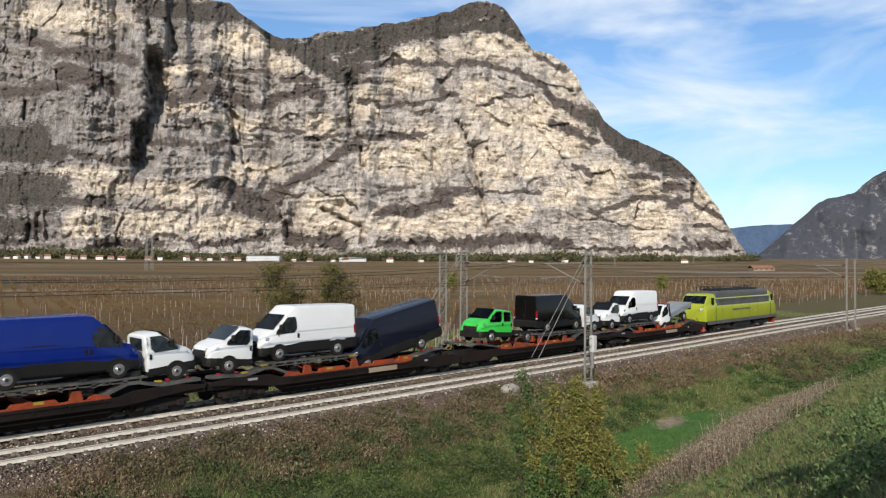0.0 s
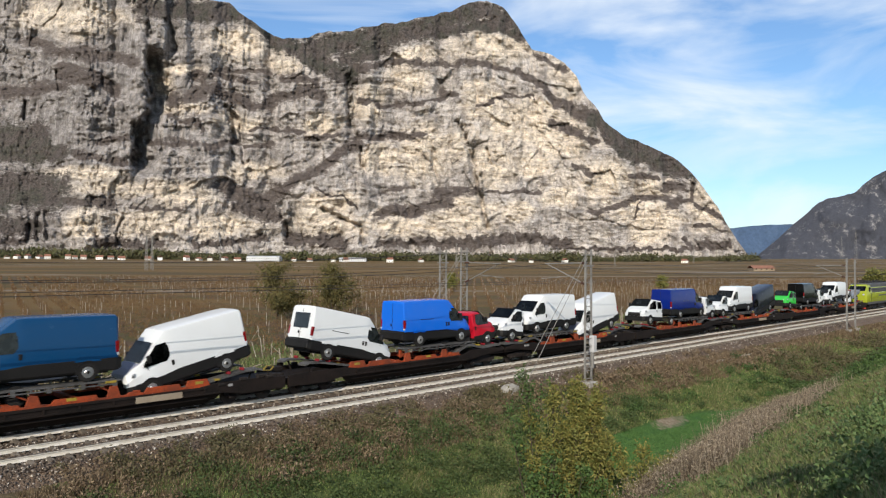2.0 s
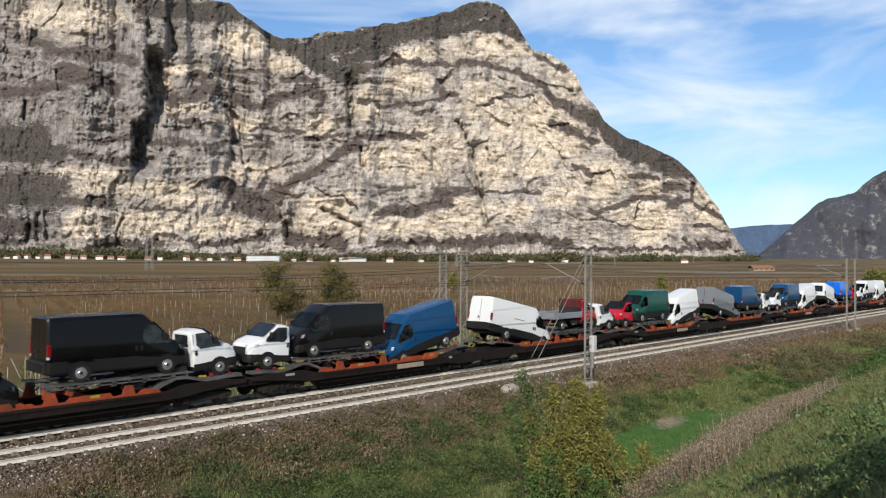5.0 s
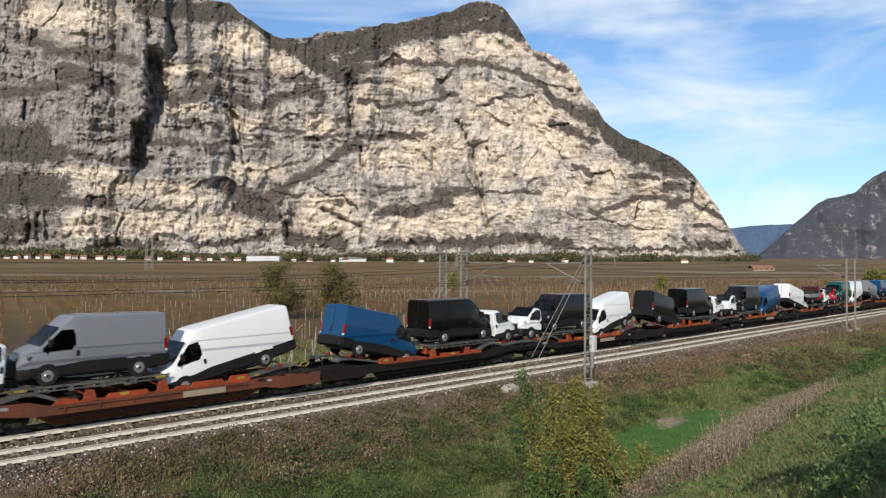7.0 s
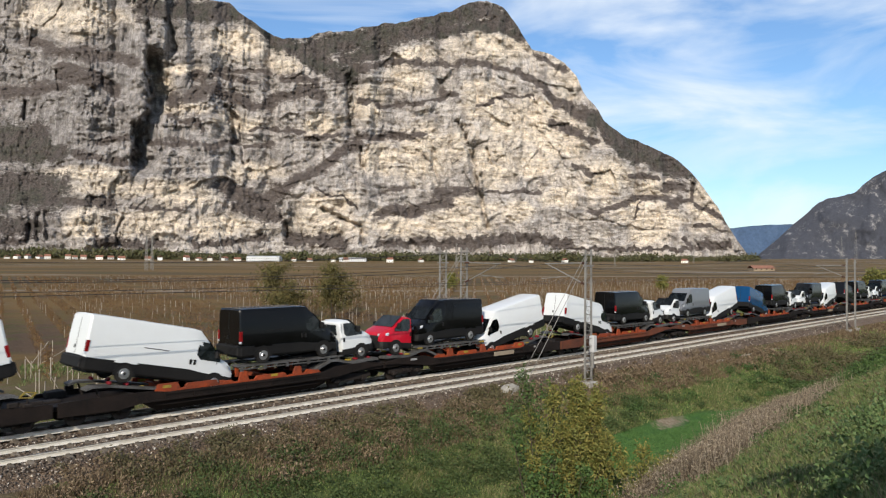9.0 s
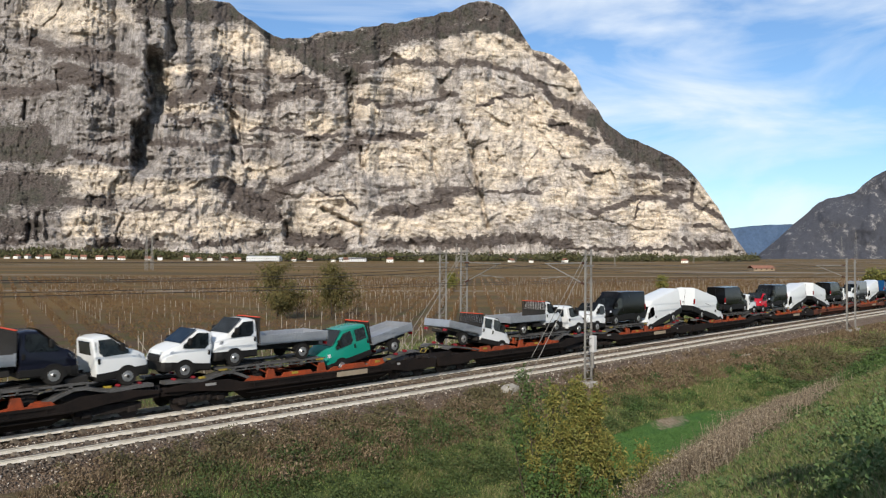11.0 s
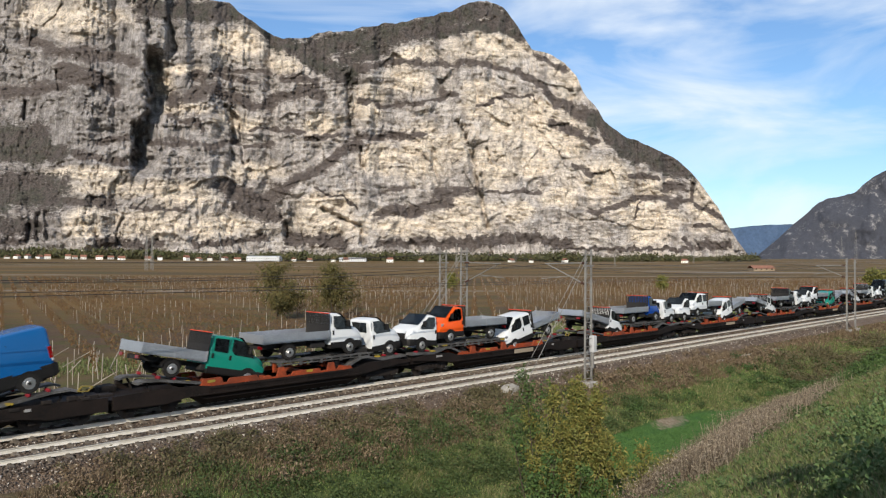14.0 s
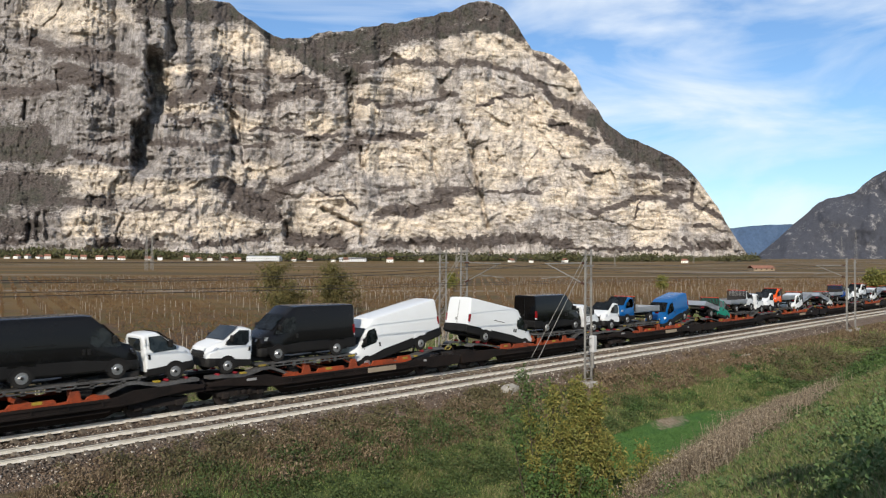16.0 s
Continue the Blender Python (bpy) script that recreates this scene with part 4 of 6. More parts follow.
blades("grass", "uneven green grass on the railway bank and ditch", 300000, GRASS, 0.13, lambda x, y: (dryness(x, y) < 0.56 + rng.uniform(-0.08, 0.08, len(x))) & (np.hypot((x - 37.5) / 10.4, (y - 18.6) / 1.9) > 1))
blades("dry_grass", "brown dry grass and stalks on the banks", 190000, STRAW, 0.16, lambda x, y: (dryness(x, y) > 0.54 + rng.uniform(-0.1, 0.1, len(x))) & (y < 24.7))
SWARD = leaf_material("bank_sward_blade", [(0.050, 0.080, 0.022), (0.096, 0.130, 0.038), (0.068, 0.104, 0.029), (0.15, 0.148, 0.058), (0.24, 0.19, 0.105)])
blades("bank_sward", "patchy green grass on the slope below the railway", 190000, SWARD, 0.17, lambda x, y: (dryness(x, y) < 0.60 + rng.uniform(-0.1, 0.1, len(x))) & (np.hypot((x - 37.5) / 10.4, (y - 18.6) / 1.9) > 1) & (fbm(x * 0.45, y * 0.7, 3, 55) + rng.uniform(-0.06, 0.06, len(x)) > 0.43), xr=(20, 90), yr=(16.5, 24.2), near_power=1.2, width=0.018, lean=0.8)
blades("bank_grass", "tall brown weeds along the ballast edge", 60000, STRAW, 0.24, lambda x, y: rng.random(len(x)) < 0.25 + 0.75 * (fbm(x * 0.25, y, 3, 53) > 0.5), yr=(22.3, 24.9), xr=(6, 150))


BANKGRASS = leaf_material("bank_grass_blade", [(0.054, 0.082, 0.025), (0.095, 0.13, 0.04), (0.067, 0.104, 0.028), (0.165, 0.168, 0.068), (0.215, 0.19, 0.096)])
blades("near_grass", "rank olive-green grass on the near bank", 190000, BANKGRASS, 0.14, lambda x, y: (y - 0.11 * x < 11.5) & (rng.random(len(x)) < 0.9), xr=(3.0, 60.0), yr=(1.5, 17.0), near_power=1.6, width=0.010, lean=1.5)
blades("near_straw", "pale dry stalks in the near bank's grass", 36000, STRAW, 0.18, lambda x, y: (y - 0.11 * x < 11.5) & (fbm(x * 0.3, y * 0.3, 3, 60) > 0.45), xr=(3.0, 60.0), yr=(1.5, 17.0), near_power=1.6, width=0.007, lean=1.4)


def clumps(name, label, count, material, low, high, seed, cut, xr=(4, 74), yr=(3, 23), flat=0.35):
    """Low leafy clumps strewn over the banks where the growth is rank."""
    r_ = np.random.default_rng(seed)
    c, s = [], []
    for k in range(count):
        x, y = xr[0] + (xr[1] - xr[0]) * r_.random() ** 1.5, yr[0] + (yr[1] - yr[0]) * r_.random()
        if x < 0.32 * y or y - 0.11 * x < 1.5 or fbm(x * 0.3, y * 0.3, 3, seed) < cut or math.hypot((x - 37.5) / 11, (y - 18.6) / 2.0) < 1:
            continue
        z = float(ground_z(x, y))
        if y > 24.9:
            z = max(z, float(np.interp(y, ys, bed)))
        r = r_.uniform(low, high)
        n_ = int(110 * r / 0.3)
        c.append(r_.normal(size=(n_, 3)) * [r * 0.6, r * 0.6, r * flat] + [x, y, z + r * 0.4])
        s.append(np.full(n_, 0.028 + 0.02 * r_.random() + 0.0005 * x))
    v, f = leaf_quads(np.concatenate(c), np.concatenate(s), rng=r_)
    return tagged(mesh_from(name, v, f, material), label, "plants", kind="stuff")


BANKHERB = leaf_material("bank_herb", [(0.05, 0.085, 0.028), (0.075, 0.12, 0.038), (0.10, 0.145, 0.05), (0.14, 0.155, 0.06)])
OLIVEBROWN = leaf_material("olive_bramble", [(0.06, 0.062, 0.026), (0.10, 0.09, 0.04), (0.08, 0.064, 0.036), (0.14, 0.112, 0.058)])
DARKWEED = leaf_material("dark_weed", [(0.032, 0.054, 0.015), (0.055, 0.082, 0.024), (0.042, 0.061, 0.019), (0.080, 0.100, 0.034)])
REDWEED = leaf_material("russet_weed", [(0.125, 0.085, 0.052), (0.19, 0.136, 0.084), (0.10, 0.07, 0.043), (0.26, 0.195, 0.12)])
clumps("herbs", "clumps of broad-leaved green herbs", 1100, HERB, 0.15, 0.5, 57, 0.44, yr=(10, 23))
clumps("bank_herbs", "low broad-leaved green herbs in the near bank's grass", 420, BANKHERB, 0.10, 0.30, 67, 0.45, xr=(6, 46), yr=(2, 13), flat=0.25)
clumps("edge_herbs", "rank leafy nettles at the top of the near bank", 26, BANKHERB, 0.2, 0.42, 68, 0.2, xr=(12, 17), yr=(2.6, 3.5), flat=0.6)
clumps("verge_nettles", "rank leafy nettles along the top of the near bank", 40, BANKHERB, 0.25, 0.5, 69, 0.2, xr=(18, 29), yr=(4.2, 5.3), flat=0.6)
clumps("dark_weeds", "dark green rank weeds on the railway bank", 800, DARKWEED, 0.2, 0.6, 62, 0.49, yr=(12, 24.3))
clumps("dark_brambles", "dark brown-green brambles below the ballast", 520, DARKWEED, 0.2, 0.55, 66, 0.42, xr=(5, 36), yr=(19.5, 24.4))
clumps("scrub_brambles", "dark olive brambles on the far ditch side", 200, OLIVEBROWN, 0.3, 0.75, 65, 0.46, xr=(60, 95), yr=(17.5, 22.8))
clumps("shoulder_weeds", "brown and olive weeds creeping onto the ballast shoulder", 520, OLIVEBROWN, 0.12, 0.38, 70, 0.40, xr=(9, 44), yr=(24.3, 26.0))
clumps("shoulder_straw", "straw-coloured weeds creeping onto the ballast shoulder", 240, REDWEED, 0.12, 0.34, 71, 0.40, xr=(9, 60), yr=(24.3, 25.9))
clumps("russet_weeds", "russet brambles and dock stalks near the ballast", 300, REDWEED, 0.2, 0.6, 63, 0.42, yr=(22.6, 24.8))
LAWN = leaf_material("mown_grass", [(0.046, 0.108, 0.027), (0.06, 0.13, 0.033), (0.078, 0.145, 0.04)])
blades("mown_grass", "bright short grass on the ditch floor", 130000, LAWN, 0.07, lambda x, y: (np.hypot((x - 37.5) / 10.2, (y - 18.6) / 1.8) < 1 + 0.3 * (fbm(x * 0.5, y, 3, 64) - 0.5)) & (np.hypot((x - 40.2) / 1.7, (y - 20.1) / 0.7) > 1), xr=(26.0, 49.0), yr=(16.2, 20.5), near_power=1.2, width=0.011)


def weed_strip():
    """Dead tall weeds with pale heads along the foot of the near bank."""
    n_ = 15000
    x = 23.5 + 22 * rng.random(n_) ** 1.1
    y = 12.2 + 0.16 * (x - 25) + rng.normal(size=n_) * (0.80 + 0.016 * (x - 24))
    keep = fbm(x * 0.35, y * 0.6, 3, 59) + rng.uniform(-0.12, 0.12, n_) > 0.40
    x, y = x[keep], y[keep]
    n_ = len(x)
    z = ground_z(x, y)
    h = rng.uniform(0.30, 1.05, n_) * (0.4 + fbm(x * 0.4, y * 0.4, 3, 58))
    lx, ly = rng.normal(size=n_) * 0.14 * h, rng.normal(size=n_) * 0.14 * h
    w = 0.003 + 0.0001 * x
    v = np.stack([np.stack([x - w, y + w, z - 0.05], 1), np.stack([x + w, y - w, z - 0.05], 1), np.stack([x + lx + w * 0.5, y + ly - w * 0.5, z + h], 1), np.stack([x + lx - w * 0.5, y + ly + w * 0.5, z + h], 1)], 1).reshape(-1, 3)
    f = np.arange(4 * n_).reshape(-1, 4)
    k = 16
    t = rng.uniform(0.25, 1.05, (n_, k))
    c = np.stack([x[:, None] + lx[:, None] * t, y[:, None] + ly[:, None] * t, z[:, None] + h[:, None] * t], -1) + rng.normal(size=(n_, k, 3)) * [0.15, 0.15, 0.10]
    v2, f2 = leaf_quads(c.reshape(-1, 3), np.full(n_ * k, 0.030))
    return tagged(mesh_from("dead_weeds", np.concatenate([v, v2]), np.concatenate([f, f2 + len(v)]), WEED), "dead brown weeds with pale fluffy heads", "plants", kind="stuff")


weed_strip()


def tree(name, label, x, y, height, crown_r, crown_low, material, leaves, leaf, stems=1, seed=0, slim=1.0, twig=0.10):
    """Tapered trunk or stems with limbs, and a crown of leaf clumps set about the limb ends."""
    r = np.random.default_rng(seed)
    z0 = float(ground_z(x, y)) - 0.1
    v = thing(name, label, "tree", "trees")
    v.location = (x, y, z0)
    bm = bmesh.new()
    tips = []
    for s in range(stems):
        a = r.uniform(0, 6.283)
        spread = (0 if stems == 1 else crown_r * r.uniform(0.1, 0.62))
        tall = height * (1.0 if s == 0 else r.uniform(0.55, 0.95))
        pts = [Vector((0.1 * s, 0.05 * s, 0))]
        for q in (0.25, 0.5, 0.75, 1.0):
            pts.append(Vector((spread * q * math.cos(a) + r.normal() * 0.05 * height * 0.4, spread * q * math.sin(a) + r.normal() * 0.05 * height * 0.4, tall * q)))
        rad = height * (0.020 if stems == 1 else 0.009)
        for i in range(4):
            d = pts[i + 1] - pts[i]
            m_ = Matrix.Translation((pts[i] + pts[i + 1]) / 2) @ d.to_track_quat("Z", "Y").to_matrix().to_4x4()
            bmesh.ops.create_cone(bm, cap_ends=False, segments=7, radius1=rad * (1 - 0.22 * i), radius2=rad * (0.78 - 0.22 * i), depth=d.length, matrix=m_)
        for k in range(22 if stems == 1 else 9):
            q = r.uniform(crown_low, 0.97)
            i = min(3, int(q * 4))
            base = pts[i].lerp(pts[i + 1], q * 4 - i)
            aa_ = r.uniform(0, 6.283)
            ln = crown_r * slim * (1.05 - q * 0.75) * r.uniform(0.5, 1.1)
            tip = base + Vector((math.cos(aa_) * ln, math.sin(aa_) * ln, ln * r.uniform(0.2, 0.8)))
            bar(bm, base, tip, rad * 0.25, 4)
            tips += [tip, base.lerp(tip, 0.6), base.lerp(tip, 0.3)]
        tips.append(pts[-1])
    part("trunk" if stems == 1 else "stem", bm, BARK, v, "grey-brown bark")
    tips = np.array([list(t) for t in tips])
    pick = r.integers(0, len(tips), leaves)
    c = tips[pick] + r.normal(size=(leaves, 3)) * crown_r * np.array([0.17, 0.17, 0.15]) * r.uniform(0.3, 1.25, (leaves, 1))
    vv_, ff_ = leaf_quads(c, np.full(leaves, leaf), rng=r)
    crown = mesh_from("crown", vv_, ff_, material, parent=v)
    return v




def plume_bush(label, x, y, plumes, material, leaf, seed):
    """A bush of upright leafy shoots; plumes: offset to the side, offset in depth, height, radius, leaves."""
    r = np.random.default_rng(seed)
    v = thing("bush", label, "bush", "bushes")
    z0 = float(ground_z(x, y)) - 0.1
    v.location = (x, y, z0)
    cs = []
    for ox, oy, h, rad, n_ in plumes:
        bx_, by_ = ox * ASIDE.x + oy * AHEAD.x, ox * ASIDE.y + oy * AHEAD.y
        bm = bmesh.new()
        lean = r.normal(size=2) * 0.10 * h
        q0 = Vector((bx_ * 0.6, by_ * 0.6, 0))
        top_ = Vector((bx_ + lean[0], by_ + lean[1], h))
        for i in range(5):
            a_, c_ = q0.lerp(top_, i / 5), q0.lerp(top_, (i + 1) / 5)
            m_ = Matrix.Translation((a_ + c_) / 2) @ (c_ - a_).to_track_quat("Z", "Y").to_matrix().to_4x4()
            bmesh.ops.create_cone(bm, cap_ends=False, segments=6, radius1=0.035 * (1 - 0.18 * i), radius2=0.035 * (0.82 - 0.18 * i), depth=(c_ - a_).length, matrix=m_)
        k = max(8, n_ // 45)
        q = r.uniform(0.05, 1.0, k) ** 0.85
        an = r.uniform(0, 6.283, k)
        rr_ = rad * (1.08 - q) ** 0.6 * r.uniform(0.25, 1.05, k)
        tips = np.stack([q0.x + (top_.x - q0.x) * q + np.cos(an) * rr_, q0.y + (top_.y - q0.y) * q + np.sin(an) * rr_, h * q + rr_ * 0.35], 1)
        for t_, q_ in zip(tips, q):
            bar(bm, q0.lerp(top_, max(0.0, q_ - 0.08)), t_, 0.009, 3)
        part("stem", bm, BARK, v, "thin brown shoot")
        pick = r.integers(0, k, n_)
        back_along = r.uniform(0, 1, (n_, 1)) ** 1.5
        axis = np.stack([q0.x + (top_.x - q0.x) * q[pick], q0.y + (top_.y - q0.y) * q[pick], h * q[pick]], 1)
        cs.append(tips[pick] * (1 - back_along * 0.5) + axis * back_along * 0.5 + r.normal(size=(n_, 3)) * [0.13, 0.13, 0.16])
    vv_, ff_ = leaf_quads(np.concatenate(cs), np.full(sum(p[4] for p in plumes), leaf), rng=r, long=1.2)
    mesh_from("foliage", vv_, ff_, material, parent=v)
    return v


plume_bush("tall olive-green bush with yellowing leaves in the ditch", 24.2, 16.4, [(-0.9, 0, 4.7, 0.75, 2300), (-0.2, 0.3, 4.3, 0.8, 2300), (0.4, -0.2, 4.8, 0.85, 2600), (1.0, 0.2, 4.6, 0.8, 2300), (1.5, 0.1, 3.8, 0.8, 1900),
            (-1.5, 0.2, 3.6, 0.8, 1600), (0.1, -0.8, 3.1, 0.9, 1700), (1.1, -0.7, 2.9, 0.9, 1600), (1.9, 0.3, 2.6, 0.7, 1000)], OLIVE, 0.058, 5)
plume_bush("slim green sapling beside the olive bush", 23.7, 17.3, [(-0.3, 0, 5.3, 0.8, 620), (0.5, 0.2, 4.6, 0.8, 520), (-1.0, 0.1, 3.9, 0.8, 480)], HERB, 0.06, 9)
plume_bush("low green bush at the foot of the bank", 21.3, 14.9, [(0, 0, 2.6, 0.8, 900), (0.9, 0.1, 2.2, 0.8, 800), (-0.9, 0, 2.0, 0.8, 700), (1.8, 0.0, 1.9, 0.8, 700)], HERB, 0.06, 12)
plume_bush("small yellowing bush in the ditch", 25.4, 13.9, [(0, 0, 2.3, 0.7, 700), (0.8, 0, 1.8, 0.7, 600), (-0.7, 0.2, 2.0, 0.7, 600)], OLIVE, 0.055, 15)
tree("tree", "small olive-green tree at the edge of the vineyard", 59.6, 89.5, 7.6, 4.4, 0.12, AUTUMN, 7000, 0.15, seed=21)
tree("tree", "small olive-green tree at the edge of the vineyard", 65.0, 83.9, 7.2, 4.4, 0.12, AUTUMN, 7000, 0.15, seed=22)
tree("tree", "dark green tree beside the railway", 220.0, 52.6, 6.0, 4.2, 0.12, OLIVE, 4200, 0.30, seed=23)
tree("tree", "dark green tree beside the railway", 225.0, 51.0, 5.6, 4.2, 0.12, OLIVE, 4200, 0.30, seed=24)
tree("tree", "small green fruit tree among the vines", 150.0, 140.0, 4.6, 2.6, 0.2, OLIVE, 1600, 0.26, seed=26)
tree("tree", "small green fruit tree among the vines", 190.0, 98.0, 4.2, 2.6, 0.2, OLIVE, 1600, 0.26, seed=27)

tree("tree", "small leafy tree on the near bank beside the path", 7.2, -0.7, 4.4, 1.8, 0.25, OLIVE, 3600, 0.13, seed=31)

# ---------------------------------------------------------------- vineyards
POST = surface("vineyard_post", (0.42, 0.37, 0.30), (0.20, 0.165, 0.13), 0.85, relief=0.2)
EDGE, EDGE_WAY = np.array([86.0, 188.0]), np.array([0.267, 0.964])


def vineyard(name, way_deg, left, reach, seed):
    """Rows of posts and of vines along one heading, on one side of the field track."""
    r = np.random.default_rng(seed)
    wy = np.array([math.cos(radians(way_deg)), math.sin(radians(way_deg))])
    ac = np.array([-wy[1], wy[0]])
    pts, vines, sizes = [], [], []
    for k in range(-160, 160):
        o = ac * k * 2.9
        t = np.arange(-200, 520, 5.2) + r.uniform(0, 1.5)
        p = o + wy * t[:, None] + r.normal(size=(len(t), 2)) * 0.12
        fwd = p @ np.array([AHEAD.x, AHEAD.y])
        sid = p @ np.array([ASIDE.x, ASIDE.y])
        side_ = (p - EDGE) @ np.array([EDGE_WAY[1], -EDGE_WAY[0]])
        ok = (p[:, 1] > 50) & (fwd < reach) & (np.abs(sid) < 0.64 * fwd + 6) & ((side_ < -2.5) if left else (side_ > 2.5))
        pts.append(p[ok & (r.random(len(p)) < (0.45 if left else 0.75))])
        for q, f_ in zip(p[ok], fwd[ok]):
            n_ = 170 if f_ < 150 else (26 if f_ < 240 else 13)
            s_ = r.uniform(0, 5.2, n_)
            c = np.empty((n_, 3))
            c[:, :2] = q + wy * s_[:, None] + r.normal(size=(n_, 2)) * 0.16
            c[:, 2] = r.uniform(0.15, 1.6, n_)
            vines.append(c)
            sizes.append(np.full(n_, 0.085 if f_ < 150 else (0.18 if f_ < 240 else 0.28)))
    p = np.concatenate(pts)
    z = ground_z(p[:, 0], p[:, 1])
    h = r.uniform(1.2, 1.75, len(p)) if left else r.uniform(1.3, 2.2, len(p))
    w = 0.03
    tilt = r.normal(size=(len(p), 2)) * 0.06
    cs = np.array([[-w, -w], [w, -w], [w, w], [-w, w]])
    lo = np.concatenate([np.repeat(p[:, None], 4, 1) + cs, np.repeat(z[:, None, None] - 0.2, 4, 1)], 2)
    hi = np.concatenate([np.repeat((p + tilt)[:, None], 4, 1) + cs * 0.8, np.repeat((z + h)[:, None, None], 4, 1)], 2)
    v = np.concatenate([lo, hi], 1).reshape(-1, 3)
    f = (np.arange(len(p)) * 8)[:, None, None] + np.array([[0, 1, 5, 4], [1, 2, 6, 5], [2, 3, 7, 6], [3, 0, 4, 7], [4, 5, 6, 7]])[None]
    tagged(mesh_from(name + "_posts", v, f.reshape(-1, 4), POST), "rows of pale vineyard posts", "posts", kind="stuff")
    c, s_ = np.concatenate(vines), np.concatenate(sizes)
    c[:, 2] += ground_z(c[:, 0], c[:, 1])
    v, f = leaf_quads(c, s_)
    tagged(mesh_from(name + "_vines", v, f, VINE), "rows of brown autumn vines", "vines", kind="stuff")


def stake_strip():
    """Upright and fallen stakes of a grubbed-up vineyard in the grass beyond the railway."""
    r = np.random.default_rng(17)
    bm = bmesh.new()
    for k in range(300):
        y = r.uniform(41, 66)
        x = y * r.uniform(0.25, 1.9)
        z = float(ground_z(x, y))
        a = r.uniform(0, 6.283)
        h = r.uniform(1.0, 2.1)
        ln = h * (r.normal() * 0.06 if r.random() < 0.62 else r.uniform(0.5, 1.6))
        bar(bm, (x, y, z - 0.1), (x + ln * math.cos(a), y + ln * math.sin(a), z + math.sqrt(max(0.05, h * h - 0.3 * ln * ln))), 0.034, 4)
    tagged(part("stakes", bm, POST, None), "pale leaning and fallen stakes in rough grass", "stakes", kind="stuff")


stake_strip()


def field_track(label, depth, near_, far_, wide, bend):
    """A pale dirt track that crosses the vineyards."""
    rows_ = []
    for a_ in np.linspace(near_, far_, 40):
        for o in (-0.5, 0.5):
            x, y, _ = far_point(a_, 0, depth + bend * (a_ - near_) + o * wide)
            rows_.append((x, y, float(ground_z(x, y)) + 0.4))
    i_ = np.arange(39) * 2
    return tagged(mesh_from("field_track", rows_, np.stack([i_, i_ + 1, i_ + 3, i_ + 2], 1), TRACK), label, "track", kind="structure")


TRACK = surface("pale_earth", (0.30, 0.255, 0.20), (0.20, 0.165, 0.12), 0.95, big=0.1, fine=1.5)
field_track("pale dirt track between the vineyards", 395, 700, 2100, 9, 0.02)
field_track("pale dirt track between the vineyards", 300, 1060, 1900, 5, -0.05)
field_track("pale dirt track below the village", 760, -300, 1900, 18, 0.0)
blades("field_grass", "rough olive-brown grass between railway and vineyard", 90000, BANKGRASS, 0.24, lambda x, y: fbm(x * 0.12, y * 0.2, 3, 54) + rng.uniform(-0.1, 0.1, len(x)) > 0.44, xr=(10, 130), yr=(37.5, 62), near_power=1.3, width=0.02)
vineyard("vineyard", 41.3, False, 330, 3)
vineyard("old_vineyard", 74.5, True, 300, 4)

# ---------------------------------------------------------------- village, woods and pylons at the mountain's foot
WALLW = surface("house_plaster", (0.82, 0.80, 0.75), (0.70, 0.66, 0.58), 0.9, big=0.2, fine=2, per_object=0.3)
TILE = surface("roof_tile", (0.30, 0.14, 0.09), (0.20, 0.10, 0.07), 0.9, big=0.3, fine=3)
SHED = surface("shed_sheet", (0.66, 0.67, 0.68), (0.5, 0.5, 0.5), 0.6, big=0.1, fine=2)


def house(label, across, depth, length, wide, eaves, rise, turn, wall=None, roof=None, name="house"):
    x, y, _ = far_point(across, 0, depth)
    v = thing(name, label, "house" if name == "house" else "building", "village houses" if name == "house" else "")
    v.location = (x, y, float(ground_z(x, y)) - 0.3)
    v.rotation_euler = (0, 0, radians(turn))
    part("wall", box(bmesh.new(), -length / 2, length / 2, -wide / 2, wide / 2, 0, eaves + 0.3), wall or WALLW, v)
    e, o = eaves + 0.3, 0.6
    bm = bmesh.new()
    loft(bm, [[(x_, -wide / 2 - o, e - 0.25), (x_, 0, e + rise), (x_, wide / 2 + o, e - 0.25), (x_, wide / 2 + o, e - 0.02), (x_, 0, e + rise + 0.25), (x_, -wide / 2 - o, e - 0.02)] for x_ in (-length / 2 - o, length / 2 + o)])
    part("roof", bm, roof or TILE, v, "tiled roof" if not roof else "sheet roof")
    n_ = max(2, int(length / 4))
    for fl in range(max(1, int(eaves // 3))):
        for k in range(n_):
            x_ = -length / 2 + length * (k + 0.5) / n_
            for s in (-1, 1):
                part("window", box(bmesh.new(), x_ - 0.6, x_ + 0.6, s * wide / 2 - 0.05, s * wide / 2 + 0.05, 1.1 + 3 * fl, 2.4 + 3 * fl), GLASS, v, "dark window")
    return v


hr = np.random.default_rng(11)
for k, across in enumerate((12, 30, 49, 70, 84, 120, 132, 148, 176, 196, 215, 262, 283, 330, 352, 372, 398, 420, 520, 548, 590, 612, 690, 745, 905, 940, 1000, 1212)):
    dp = 1300 + hr.uniform(0, 90)
    house("pale plastered village house with a tiled roof", across, dp, hr.uniform(7, 11.5), hr.uniform(7, 9), hr.uniform(3.0, 5.6), hr.uniform(2.8, 4.0), hr.uniform(-30, 90))
house("long white industrial shed", 468, 1330, 58, 24, 8, 1.5, -46, SHED, SHED, "shed")
house("long white industrial shed", 625, 1400, 50, 20, 6, 1.2, -46, SHED, SHED, "shed")
